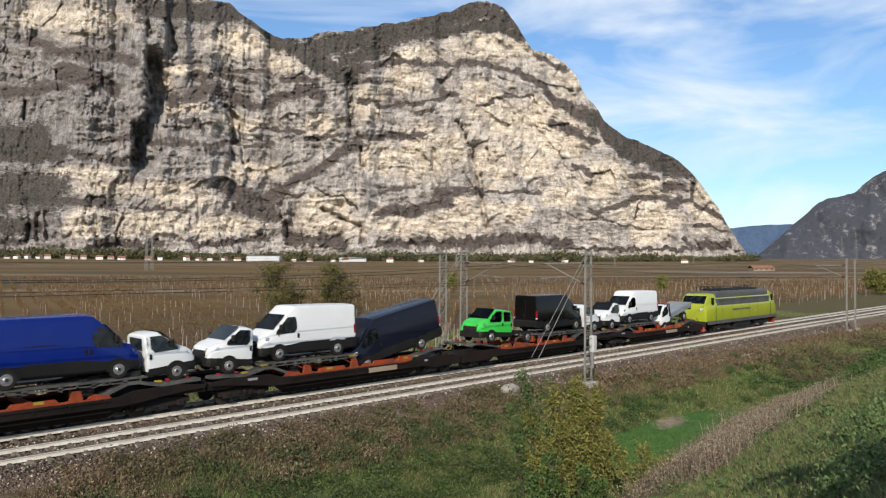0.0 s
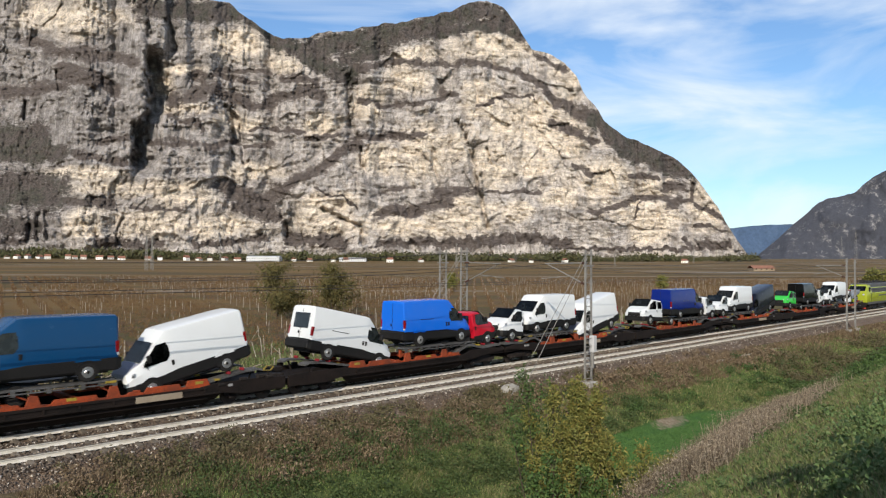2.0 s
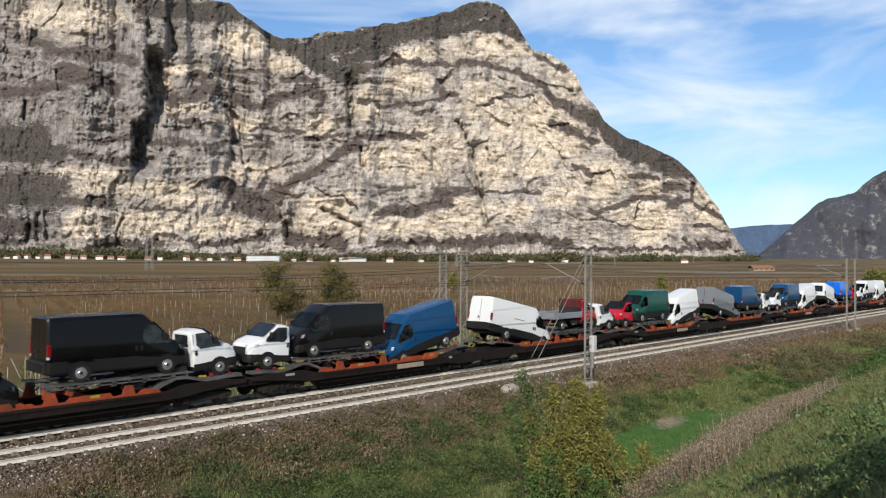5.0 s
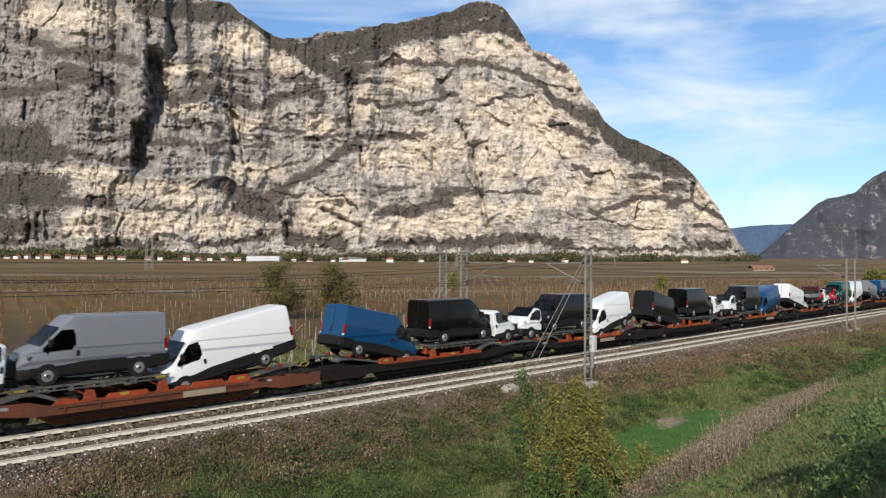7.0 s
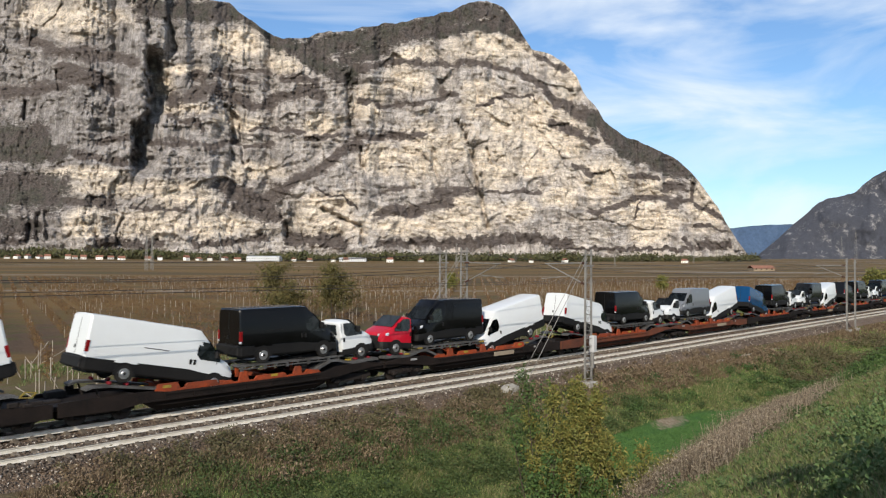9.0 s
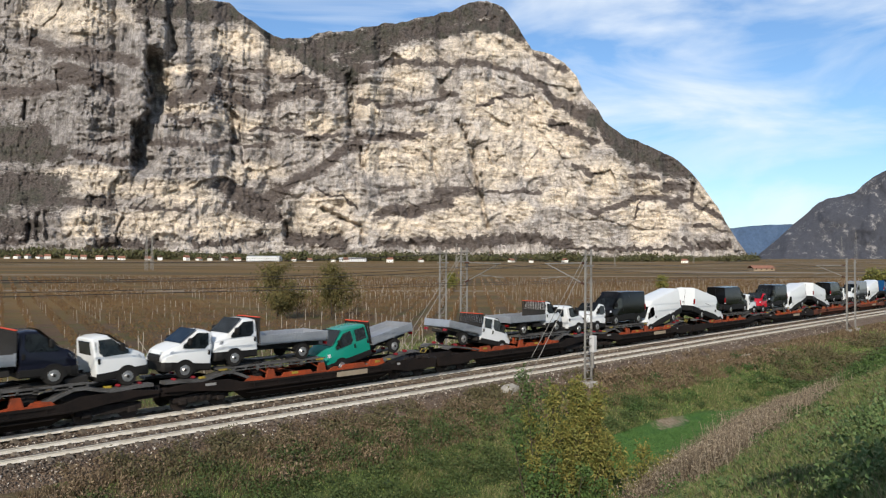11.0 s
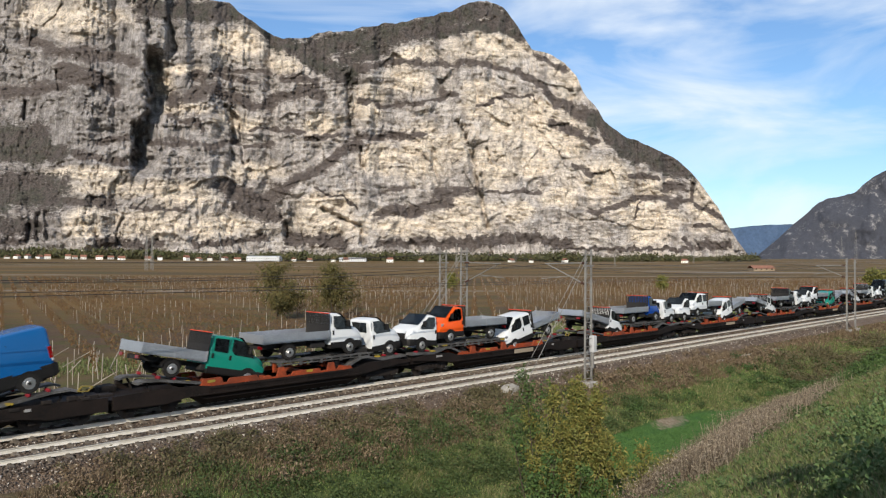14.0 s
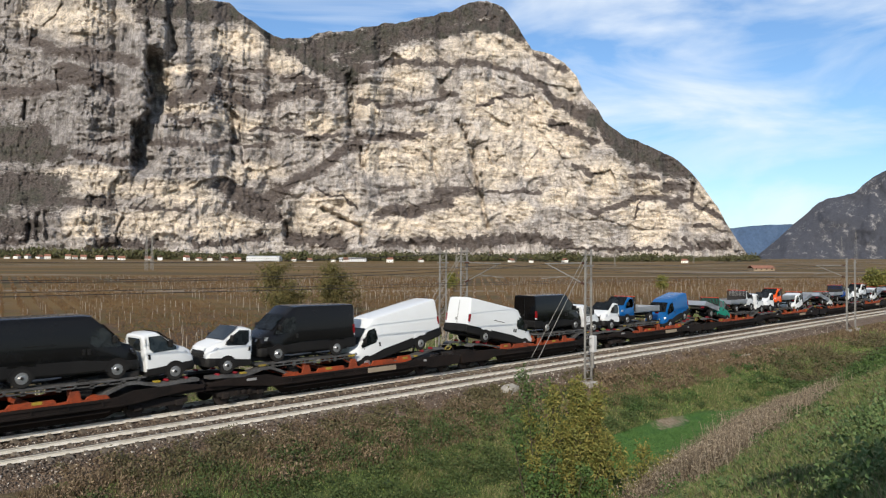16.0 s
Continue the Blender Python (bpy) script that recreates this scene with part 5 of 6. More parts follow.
house("tan farmhouse with a wide brown roof among the vines", 1347, 640, 19, 10, 2.2, 2.2, -40, surface("tan_plaster", (0.36, 0.28, 0.19), (0.24, 0.18, 0.12), 0.9, big=0.2, fine=2))
for k in range(16):
    house("small pale house of the far town", 1345 + 14.5 * k + hr.uniform(-5, 5), 2900 + hr.uniform(-200, 300), hr.uniform(12, 22), hr.uniform(9, 12), hr.uniform(4, 7), 3.0, hr.uniform(-60, 60))


def far_woods():
    r = np.random.default_rng(13)
    c, s = [], []
    for k in range(3000):
        across = r.uniform(-120, 1340)
        dp = r.uniform(1430, 1640) + 0.16 * max(0, across - 300)
        if r.random() < 0.2:
            dp = r.uniform(1415, 1440) + 0.16 * max(0, across - 300)
            if r.random() < 0.5:
                continue
        x, y, _ = far_point(across, 0, dp)
        h = r.uniform(5, 13) * (0.55 + 1.5 * float(fbm(across * 0.013, 0.0, 3, 15)))
        n_ = 22
        p = r.normal(size=(n_, 3)) * [h * 0.36, h * 0.36, h * 0.24] + [x, y, float(ground_z(x, y)) + h * 0.5]
        c.append(p)
        s.append(np.full(n_, h * 0.19))
    v, f = leaf_quads(np.concatenate(c), np.concatenate(s), rng=r)
    return tagged(mesh_from("valley_woods", v, f, WOODS), "belt of autumn trees along the mountain's foot", "woods", kind="stuff")


far_woods()


def pylon(across, depth, height, arms=True):
    x, y, _ = far_point(across, 0, depth)
    v = thing("power_pylon", "slender grey power-line pylon in the fields", "pylon", "power pylons")
    v.location = (x, y, float(ground_z(x, y)))
    bm = bmesh.new()
    w = height * 0.035
    for sx in (-1, 1):
        for sy in (-1, 1):
            bar(bm, (sx * w, sy * w, 0), (sx * w * 0.25, sy * w * 0.25, height), 0.14, 4)
    for q in np.linspace(0.05, 0.9, 9):
        ww = w * (1 - 0.75 * q)
        bar(bm, (-ww, -ww, height * q), (ww, -ww, height * (q + 0.08)), 0.08, 4)
        bar(bm, (ww, ww, height * q), (-ww, ww, height * (q + 0.08)), 0.08, 4)
    part("lattice", bm, GALV, v)
    if arms:
        bm = bmesh.new()
        for q in (0.72, 0.84, 0.95):
            bar(bm, (-height * 0.13, 0, height * q), (height * 0.13, 0, height * q), 0.12, 4)
        part("crossarm", bm, GALV, v)


pylon(259, 495, 23, False)
pylon(269, 497, 23, False)
for across, depth, height in ((390, 1250, 30), (912, 1300, 48), (1088, 900, 18), (1228, 1300, 34), (1515, 1500, 60), (1490, 1900, 60), (808, 700, 24)):
    pylon(across, depth, height)
# ---------------------------------------------------------------- road vehicles, as loaded on the train
def wheels(parent, xs, z=0.375, y=0.945, rim_shade=None):
    first = None
    for x in xs:
        for side in (-1, 1):
            m = pose(x, side * y, z, 0, 0, 0 if side < 0 else 180)
            if first is None:
                bm = bmesh.new()
                disc(bm, 0, 0, 0, 0.385, 0.17, 24)
                bmesh.ops.bevel(bm, geom=[e for e in bm.edges if abs(e.verts[0].co.y - e.verts[1].co.y) < 1e-4], offset=0.035, segments=2, affect="EDGES")
                first = part("wheel", bm, TYRE, parent, smooth=True)
                smooth_by_angle(first)
                bm = disc(bmesh.new(), 0, -0.082, 0, 0.235, 0.03, 20, 0.215)
                disc(bm, 0, -0.105, 0, 0.13, 0.03, 14, 0.10)
                rim = part("rim", bm, rim_shade or RIM, first, "steel wheel rim")
                bm = disc(bmesh.new(), 0, -0.125, 0, 0.062, 0.014, 12)
                part("hub", bm, CHASSIS, rim, "dark hub cap")
                first.matrix_basis = m
            else:
                w = again(first, m)
                rim = again(first.children[0], Matrix())
                rim.parent = w
                hub = again(first.children[0].children[0], Matrix())
                hub.parent = rim


def front_end(v, xf, colour, wide=0.99):
    """What cab and van share ahead of the doors: grille, lamps, bumper, mirrors."""
    bm = bmesh.new()
    loft(bm, [ring(xf - 0.34, 0.30, 0.70, wide + 0.012, wide - 0.01, 0.05), ring(xf - 0.08, 0.28, 0.70, 0.93, 0.91, 0.05), ring(xf + 0.03, 0.30, 0.66, 0.78, 0.76, 0.05)])
    smooth_by_angle(part("bumper", bm, SILL, v, "black plastic front bumper"))
    bm = bmesh.new()
    slab(bm, [(xf - 0.10, 0.68), (xf + 0.05, 0.70), (xf + 0.045, 0.86), (xf - 0.005, 0.985), (xf - 0.12, 0.985)], -0.56, 0.56)
    g = part("grille", bm, SILL, v, "black grille")
    bm = bmesh.new()
    for k in range(3):
        box(bm, xf - 0.03, xf + 0.062 - 0.006 * k, -0.50, 0.50, 0.735 + 0.06 * k, 0.752 + 0.06 * k)
    part("grille_bar", bm, CHASSIS, g)
    for side in (-1, 1):
        bm = bmesh.new()
        vs = [bm.verts.new((xf - dx, side * y, z)) for dx, y, z in ((-0.03, 0.52, 0.95), (0.02, 0.50, 1.09), (0.42, 0.965, 1.19), (0.34, 0.995, 1.03))]
        bm.faces.new(vs)
        bmesh.ops.solidify(bm, geom=bm.faces[:], thickness=0.05)
        part("headlight", bm, LAMP, v, "clear headlight")
        bm = bmesh.new()
        box(bm, xf - 1.14, xf - 0.98, side * 1.02 - 0.11, side * 1.02 + 0.11, 1.44, 1.76, 0.04)
        bar(bm, (xf - 1.06, side * 0.9, 1.42), (xf - 1.06, side * 1.02, 1.5), 0.025)
        part("mirror", bm, SILL, v, "black door mirror")


def side_pane(v, outline, name, side_y, side):
    bm = bmesh.new()
    bm.faces.new([bm.verts.new((x, side * (side_y(x, z) + 0.006), z)) for x, z in outline])
    bmesh.ops.solidify(bm, geom=bm.faces[:], thickness=0.012 * side)
    return part(name, bm, GLASS, v, "dark side window")


def arches(v, xs):
    for x in xs:
        for side in (-1, 1):
            bm = bmesh.new()
            pts = [(x + 0.475 * math.cos(a), 0.36 + 0.475 * math.sin(a)) for a in np.linspace(-0.12, math.pi + 0.12, 13)]
            slab(bm, pts, side * 0.985, side * 1.028)
            part("wheel_arch", bm, SILL, v, "black wheel arch")


def van(colour, wheelbase=3.52, rear_window=False, rail=True, film=False, low=0.0):
    """A high-roofed panel van; local x forward, the origin on the ground midway between its axles."""
    a = wheelbase / 2
    xf, xt = a + 0.96, -a - (1.0 if wheelbase < 3.4 else 1.22 if wheelbase < 4 else 1.72)
    word = colour.replace("_", " ")
    v = thing("panel_van", f"{word} {'high-roofed' if not low else 'short'} panel van on a car-carrier wagon", "van", "vehicles on the train")
    st = [(xt, 0.55, 2.49 - low, 0.95, 0.86, 0.07), (xt + 0.07, 0.52, 2.57 - low, 0.995, 0.90, 0.09), (xt + 0.6, 0.52, 2.59 - low, 1.0, 0.905, 0.10), (a - 1.3, 0.52, 2.61 - low, 1.0, 0.905, 0.11),
          (a - 0.98, 0.52, 2.58 - low, 1.0, 0.90, 0.13), (a - 0.52, 0.52, 2.20, 0.995, 0.85, 0.14), (a + 0.22, 0.52, 1.47, 0.985, 0.87, 0.10),
          (a + 0.60, 0.50, 1.32, 0.97, 0.84, 0.09), (a + 0.86, 0.50, 1.14, 0.90, 0.76, 0.09), (a + 0.96, 0.55, 0.92, 0.78, 0.66, 0.07)]
    body = smooth_by_angle(part("body", loft(bmesh.new(), [ring(*s) for s in st]), PAINT[colour], v), 24)

    def side_y(x, z):
        return 1.0 if z < 1.15 else 1.0 - 0.10 * (z - 1.15) / 1.3 - max(0.0, x - (a - 0.55)) * 0.02

    # black band along the foot of the body
    bm = loft(bmesh.new(), [ring(xt - 0.05, 0.40, 0.90, 0.965, 0.955, 0.03), ring(xt + 0.1, 0.36, 0.88, 1.008, 1.004, 0.02), ring(a - 1.3, 0.34, 0.86, 1.008, 1.004, 0.02), ring(a - 0.62, 0.34, 0.76, 1.008, 1.004, 0.02), ring(a + 0.62, 0.34, 0.70, 1.006, 1.0, 0.02)])
    part("sill_cladding", bm, SILL, v, "black plastic cladding")
    bm = bmesh.new()
    vs = [bm.verts.new(p) for p in ((a + 0.235, 0.80, 1.515), (a + 0.235, -0.80, 1.515), (a - 0.455, -0.755, 2.205), (a - 0.455, 0.755, 2.205))]
    bm.faces.new(vs)
    bmesh.ops.solidify(bm, geom=bm.faces[:], thickness=0.02)
    part("windscreen", bm, GLASS, v, "dark windscreen")
    for side in (-1, 1):
        side_pane(v, [(a + 0.17, 1.30), (a + 0.15, 1.44), (a - 0.50, 2.08), (a - 1.02, 2.10), (a - 1.04, 1.50), (a - 0.86, 1.32)], "door_window", side_y, side)
        for x in (a - 1.16, a - 1.36) if side < 0 else (a - 1.16,):
            part("door_handle", box(bmesh.new(), x, x + 0.12, side * 1.0 - 0.02, side * 1.0 + 0.022, 1.06, 1.28, 0.01), SILL, v, "black door handle")
        if rail and side < 0:
            bm = box(bmesh.new(), a - 3.45, a - 2.35, side * 0.965 - 0.02, side * 0.965 + 0.018, 1.50, 1.535)
            part("door_rail", bm, SILL, v, "black sliding door rail")
        bm = bmesh.new()
        for x in (a - 1.18, a - 0.02, a - 2.32):
            z1 = 2.1 - 0.5 * low if x < a - 0.5 else 1.36
            slab(bm, [(x, 0.80), (x + 0.018, 0.80), (x + 0.018, z1), (x, z1)], side * 0.93, side * (side_y(x, z1) + 0.003))
        part("door_seam", bm, SILL, v, "dark door seam")
        bm = box(bmesh.new(), xt - 0.014, xt + 0.13, side * 0.945 - 0.06, side * 0.945 + 0.052, 1.08, 1.54, 0.012)
        part("tail_light", bm, REDLAMP, v, "red tail light")
        part("reversing_light", box(bmesh.new(), xt - 0.012, xt + 0.11, side * 0.945 - 0.05, side * 0.945 + 0.05, 0.97, 1.075, 0.012), LAMP, v, "clear lower lamp")
        # painted flare over the rear wheel
        pts = [(-a + 0.60 * math.cos(q), 0.50 + 0.56 * math.sin(q)) for q in np.linspace(0.55, math.pi - 0.55, 9)]
        part("wheel_flare", slab(bmesh.new(), pts, side * 0.97, side * 1.022), PAINT[colour], v)
    bm = box(bmesh.new(), xt - 0.008, xt + 0.02, -0.012, 0.012, 0.62, 2.4 - low)
    box(bm, xt - 0.03, xt + 0.02, 0.06, 0.14, 1.15, 1.30)
    part("rear_door_seam", bm, SILL, v, "dark rear door seam and latch")
    bm = box(bmesh.new(), xt - 0.14, xt + 0.05, -0.97, 0.97, 0.42, 0.86, 0.04)
    part("rear_bumper", bm, SILL, v, "black rear bumper step")
    if rear_window:
        part("rear_window", box(bmesh.new(), xt - 0.022, xt + 0.03, -0.64, 0.64, 1.42, 2.22, 0.03), GLASS, v, "wide dark rear window")
    if film:
        bm = bmesh.new()
        rows = [[bm.verts.new((x, y, z)) for y in (-hw, -0.3, 0.3, hw)] for x, z, hw in ((a + 0.26, 1.485, 0.74), (a + 0.62, 1.345, 0.70), (a + 0.88, 1.165, 0.60), (a + 0.955, 1.03, 0.52))]
        for r0, r1 in zip(rows, rows[1:]):
            for i in range(3):
                bm.faces.new((r0[i], r0[i + 1], r1[i + 1], r1[i]))
        bmesh.ops.solidify(bm, geom=bm.faces[:], thickness=0.012)
        part("bonnet_film", bm, FILM, v, "lilac-grey protective film on the bonnet")
    arches(v, (a, -a))
    part("underbody", box(bmesh.new(), xt + 0.3, a + 0.5, -0.7, 0.7, 0.25, 0.5), CHASSIS, v)
    front_end(v, xf, colour)
    wheels(v, (a, -a))
    return v


def cab_vehicle(colour, crew=False, bed=False, wheelbase=3.75, tipper=False):
    """A chassis cab, with one or two rows of doors, bare or with a dropside bed."""
    a = wheelbase / 2
    xf = a + 0.96
    xb = a - (2.12 if crew else 1.22)
    word = colour.replace("_", " ")
    what = "flatbed pickup with aluminium dropsides" if bed else "bare chassis cab"
    v = thing("flatbed_truck" if bed else "chassis_cab", f"{word} {'crew-cab' if crew else 'single-cab'} {what} on a car-carrier wagon", "truck", "vehicles on the train")
    st = [(xb, 0.56, 2.00, 0.93, 0.80, 0.10), (xb + 0.06, 0.54, 2.07, 0.98, 0.84, 0.12), (a - 0.9, 0.52, 2.13, 0.995, 0.86, 0.13), (a - 0.55, 0.52, 2.11, 0.995, 0.85, 0.13),
          (a + 0.22, 0.52, 1.47, 0.985, 0.87, 0.10), (a + 0.60, 0.50, 1.32, 0.97, 0.84, 0.09), (a + 0.86, 0.50, 1.14, 0.90, 0.76, 0.09), (a + 0.96, 0.55, 0.92, 0.78, 0.66, 0.07)]
    smooth_by_angle(part("body", loft(bmesh.new(), [ring(*s) for s in st]), PAINT[colour], v), 24)

    def side_y(x, z):
        return 1.0 if z < 1.15 else 1.0 - 0.10 * (z - 1.15) / 0.9 - max(0.0, x - (a - 0.55)) * 0.02

    bm = loft(bmesh.new(), [ring(xb + 0.02, 0.36, 0.68, 1.006, 1.0, 0.02), ring(a + 0.62, 0.34, 0.70, 1.006, 1.0, 0.02)])
    part("sill_cladding", bm, SILL, v, "black plastic cladding")
    bm = bmesh.new()
    bm.faces.new([bm.verts.new(p) for p in ((a + 0.235, 0.80, 1.515), (a + 0.235, -0.80, 1.515), (a - 0.47, -0.755, 2.155), (a - 0.47, 0.755, 2.155))])
    bmesh.ops.solidify(bm, geom=bm.faces[:], thickness=0.02)
    part("windscreen", bm, GLASS, v, "dark windscreen")
    for side in (-1, 1):
        side_pane(v, [(a + 0.17, 1.30), (a + 0.15, 1.44), (a - 0.48, 1.99), (a - 1.00, 2.01), (a - 1.02, 1.50), (a - 0.86, 1.32)], "door_window", side_y, side)
        bm = box(bmesh.new(), a - 1.12, a - 1.02, side - 0.02, side + 0.022, 1.06, 1.28, 0.01)
        if crew:
            side_pane(v, [(a - 1.22, 1.36), (a - 1.22, 1.98), (a - 1.92, 1.96), (a - 1.92, 1.38)], "door_window", side_y, side)
            part("door_handle", box(bmesh.new(), a - 2.02, a - 1.92, side - 0.02, side + 0.022, 1.06, 1.28, 0.01), SILL, v, "black door handle")
        part("door_handle", bm, SILL, v, "black door handle")
        bm = bmesh.new()
        for x in (a - 1.14,) + ((a - 2.06,) if crew else ()):
            slab(bm, [(x, 0.78), (x + 0.018, 0.78), (x + 0.018, 1.98), (x, 1.98)], side * 0.92, side * (side_y(x, 1.98) + 0.002))
        part("door_seam", bm, SILL, v, "dark door seam")
    if not bed:
        part("rear_window", box(bmesh.new(), xb - 0.015, xb + 0.03, -0.6, 0.6, 1.40, 1.95, 0.02), GLASS, v, "dark rear window")
    xe = -a - (1.2 if tipper or not bed else 1.5)
    bm = box(bmesh.new(), xe + 0.1, a, -0.45, -0.35, 0.55, 0.75)
    box(bm, xe + 0.1, a, 0.35, 0.45, 0.55, 0.75)
    for x in (xe + 0.15, -a, -a + 0.9, 0.2):
        box(bm, x, x + 0.1, -0.36, 0.36, 0.57, 0.72)
    box(bm, -0.5, 0.4, -0.85, -0.46, 0.45, 0.72, 0.03)
    part("chassis_frame", bm, CHASSIS, v, "black ladder frame with tank")
    part("axle", disc(bmesh.new(), -a, 0, 0.36, 0.07, 1.7, 8), CHASSIS, v)
    if bed:
        x1 = xb - 0.12
        part("bed_floor", box(bmesh.new(), xe, x1, -1.02, 1.02, 0.86, 0.96), ALU, v)
        for y in (-1.05, 1.02):
            bm = box(bmesh.new(), xe, x1, y, y + 0.03, 0.90, 1.30)
            for k in range(3):
                box(bm, xe, x1, y - 0.012, y + 0.042, 0.93 + 0.13 * k, 0.965 + 0.13 * k)
            for x in np.linspace(xe, x1 - 0.06, 3):
                box(bm, x, x + 0.06, y - 0.02, y + 0.05, 0.86, 1.33)
            part("dropside", bm, ALU, v, "ribbed aluminium dropside")
        part("tailboard", box(bmesh.new(), xe - 0.03, xe, -1.05, 1.05, 0.88, 1.30), ALU, v, "aluminium tailboard")
        board = part("headboard", box(bmesh.new(), x1 + 0.02, x1 + 0.035, -0.98, 0.98, 1.0, 1.6), CHASSIS, v, "black slatted headboard")
        for y in np.linspace(-0.95, 0.95, 14):
            part("slat", box(bmesh.new(), x1 + 0.01, x1 + 0.045, y - 0.045, y + 0.045, 0.95, 2.15), CHASSIS, board)
        part("headboard_top", box(bmesh.new(), x1 - 0.02, x1 + 0.07, -0.96, 0.96, 2.15, 2.19, 0.008), REDBAR if not tipper else REDLAMP, v, "orange-red strip on the headboard")
        for side in (-1, 1):
            arc = [(-a + 0.47 * math.cos(q), 0.37 + 0.45 * math.sin(q)) for q in np.linspace(0.25, math.pi - 0.1, 9)]
            part("mudguard", slab(bmesh.new(), arc + [(-a + (x_ + a) * 0.93, 0.37 + (z_ - 0.37) * 0.93) for x_, z_ in arc[::-1]], side * 0.86 - 0.14, side * 0.86 + 0.14), SILL, v)
            part("tail_light", box(bmesh.new(), xe - 0.05, xe, side * 0.8 - 0.15, side * 0.8 + 0.15, 0.62, 0.76), REDLAMP, v, "red tail light")
    arches(v, (a,))
    front_end(v, xf, colour)
    if bed or crew:
        wheels(v, (a, -a))
    else:
        wheels(v, (a,))
        # rear rims coloured black in place of the shade below the platform
        wheels(v, (-a,), y=0.82, rim_shade=CHASSIS)
    return v


# ---------------------------------------------------------------- the car-carrier wagons
HALF = 16.533


def wagon(sill_paint, label, board):
    """One half of a twin car-carrier wagon, from the coupling at x = 0 to the inner joint at x = HALF."""
    w = thing("car_carrier_wagon", label, "wagon", "wagons of the train")
    upper = [(0.12, 0.98), (0.12, 1.12), (1.2, 1.24), (3.2, 1.22), (3.9, 1.02), (5.0, 0.98), (12.0, 0.98), (12.9, 1.10), (14.6, 1.12), (HALF - 0.1, 1.06), (HALF - 0.1, 0.52),
             (14.2, 0.50), (13.2, 0.66), (3.4, 0.66), (2.3, 0.80), (1.0, 0.94)]
    for y in (-1.42, 1.30):
        s = part("side_sill", slab(bmesh.new(), upper, y, y + 0.12), sill_paint, w)
        bm = bmesh.new()
        out, inward = (-0.05, 1) if y < 0 else (0.12, -1)
        box(bm, 4.2, 12.3, y + out, y + out + 0.05, 0.90, 0.97)
        box(bm, 3.6, 13.0, y + out, y + out + 0.05, 0.66, 0.72)
        for x in np.arange(4.4, 12.4, 1.3):
            box(bm, x, x + 0.07, y + out, y + out + 0.04, 0.72, 0.90)
        part("sill_rib", bm, sill_paint, s)
        # the belly plate slopes inwards below the sill
        bm = slab(bmesh.new(), [(3.4, 0.66), (13.2, 0.66), (12.4, 0.19), (4.2, 0.19)], y + 0.01, y + 0.11)
        for v_ in bm.verts:
            v_.co.y += inward * (0.66 - v_.co.z) * 0.85
        part("belly_plate", bm, sill_paint, s)
        if y < 0:
            if board:
                part("board", box(bmesh.new(), 9.2, 11.2, y - 0.075, y - 0.052, 0.68, 0.93), BOARD, s, "tan board on the sill")
            else:
                bm = bmesh.new()
                for k, (x, wd) in enumerate(((6.0, 0.9), (7.05, 0.5), (7.7, 0.7), (9.6, 1.1), (10.9, 0.4))):
                    box(bm, x, x + wd, y - 0.062, y - 0.052, 0.745, 0.87)
                part("marking", bm, MARK, s, "faded white lettering bars")
            for x, x1, z in ((13.4, 13.62, 0.90), (2.0, 2.5, 1.04)):
                part("marking_plate", box(bmesh.new(), x, x1, y - 0.016, y + 0.01, z, z + 0.11), MARK, s, "small white marking plate")
    part("floor", slab(bmesh.new(), [(0.05, 0.80), (3.4, 0.80), (4.2, 0.45), (12.4, 0.45), (13.2, 0.72), (HALF - 0.02, 0.78), (HALF - 0.02, 0.92), (13.0, 0.90), (12.2, 0.60), (4.3, 0.60), (3.5, 0.95), (0.05, 0.95)], -1.30, 1.30), WAGON, w)
    # orange inner frames beside the wheel wells, with brackets
    for y in (-1.27, 1.15):
        bm = slab(bmesh.new(), [(4.0, 0.98), (4.15, 1.05), (12.3, 1.05), (12.6, 0.98)], y, y + 0.10)
        for x0, x1, z1 in ((4.2, 4.95, 1.16), (5.25, 5.62, 1.42), (6.15, 7.75, 1.20), (8.22, 8.58, 1.46), (9.0, 9.35, 1.14), (9.75, 11.2, 1.24), (11.55, 12.5, 1.33)):
            slab(bm, [(x0 - 0.08, 1.05), (x0 + 0.04, z1), (x1 - 0.04, z1), (x1 + 0.08, 1.05)], y - 0.004, y + 0.104)
        for x in np.arange(4.5, 12.3, 0.95):
            box(bm, x, x + 0.36, y - 0.03, y + 0.13, 0.99, 1.07)
        part("inner_frame", bm, ORANGE, w, "orange inner frame")
        for x, z in ((6.6, 1.08), (11.9, 1.14)):
            part("chock", box(bmesh.new(), x, x + 0.36, y - 0.012, y + 0.112, z, z + 0.12), YELLOW, w, "worn yellow wheel chock")
    for x in (4.5, 6.9, 9.3, 11.8):
        part("cross_beam", box(bmesh.new(), x, x + 0.22, -1.15, 1.15, 0.98, 1.16), ORANGE, w, "orange cross beam")
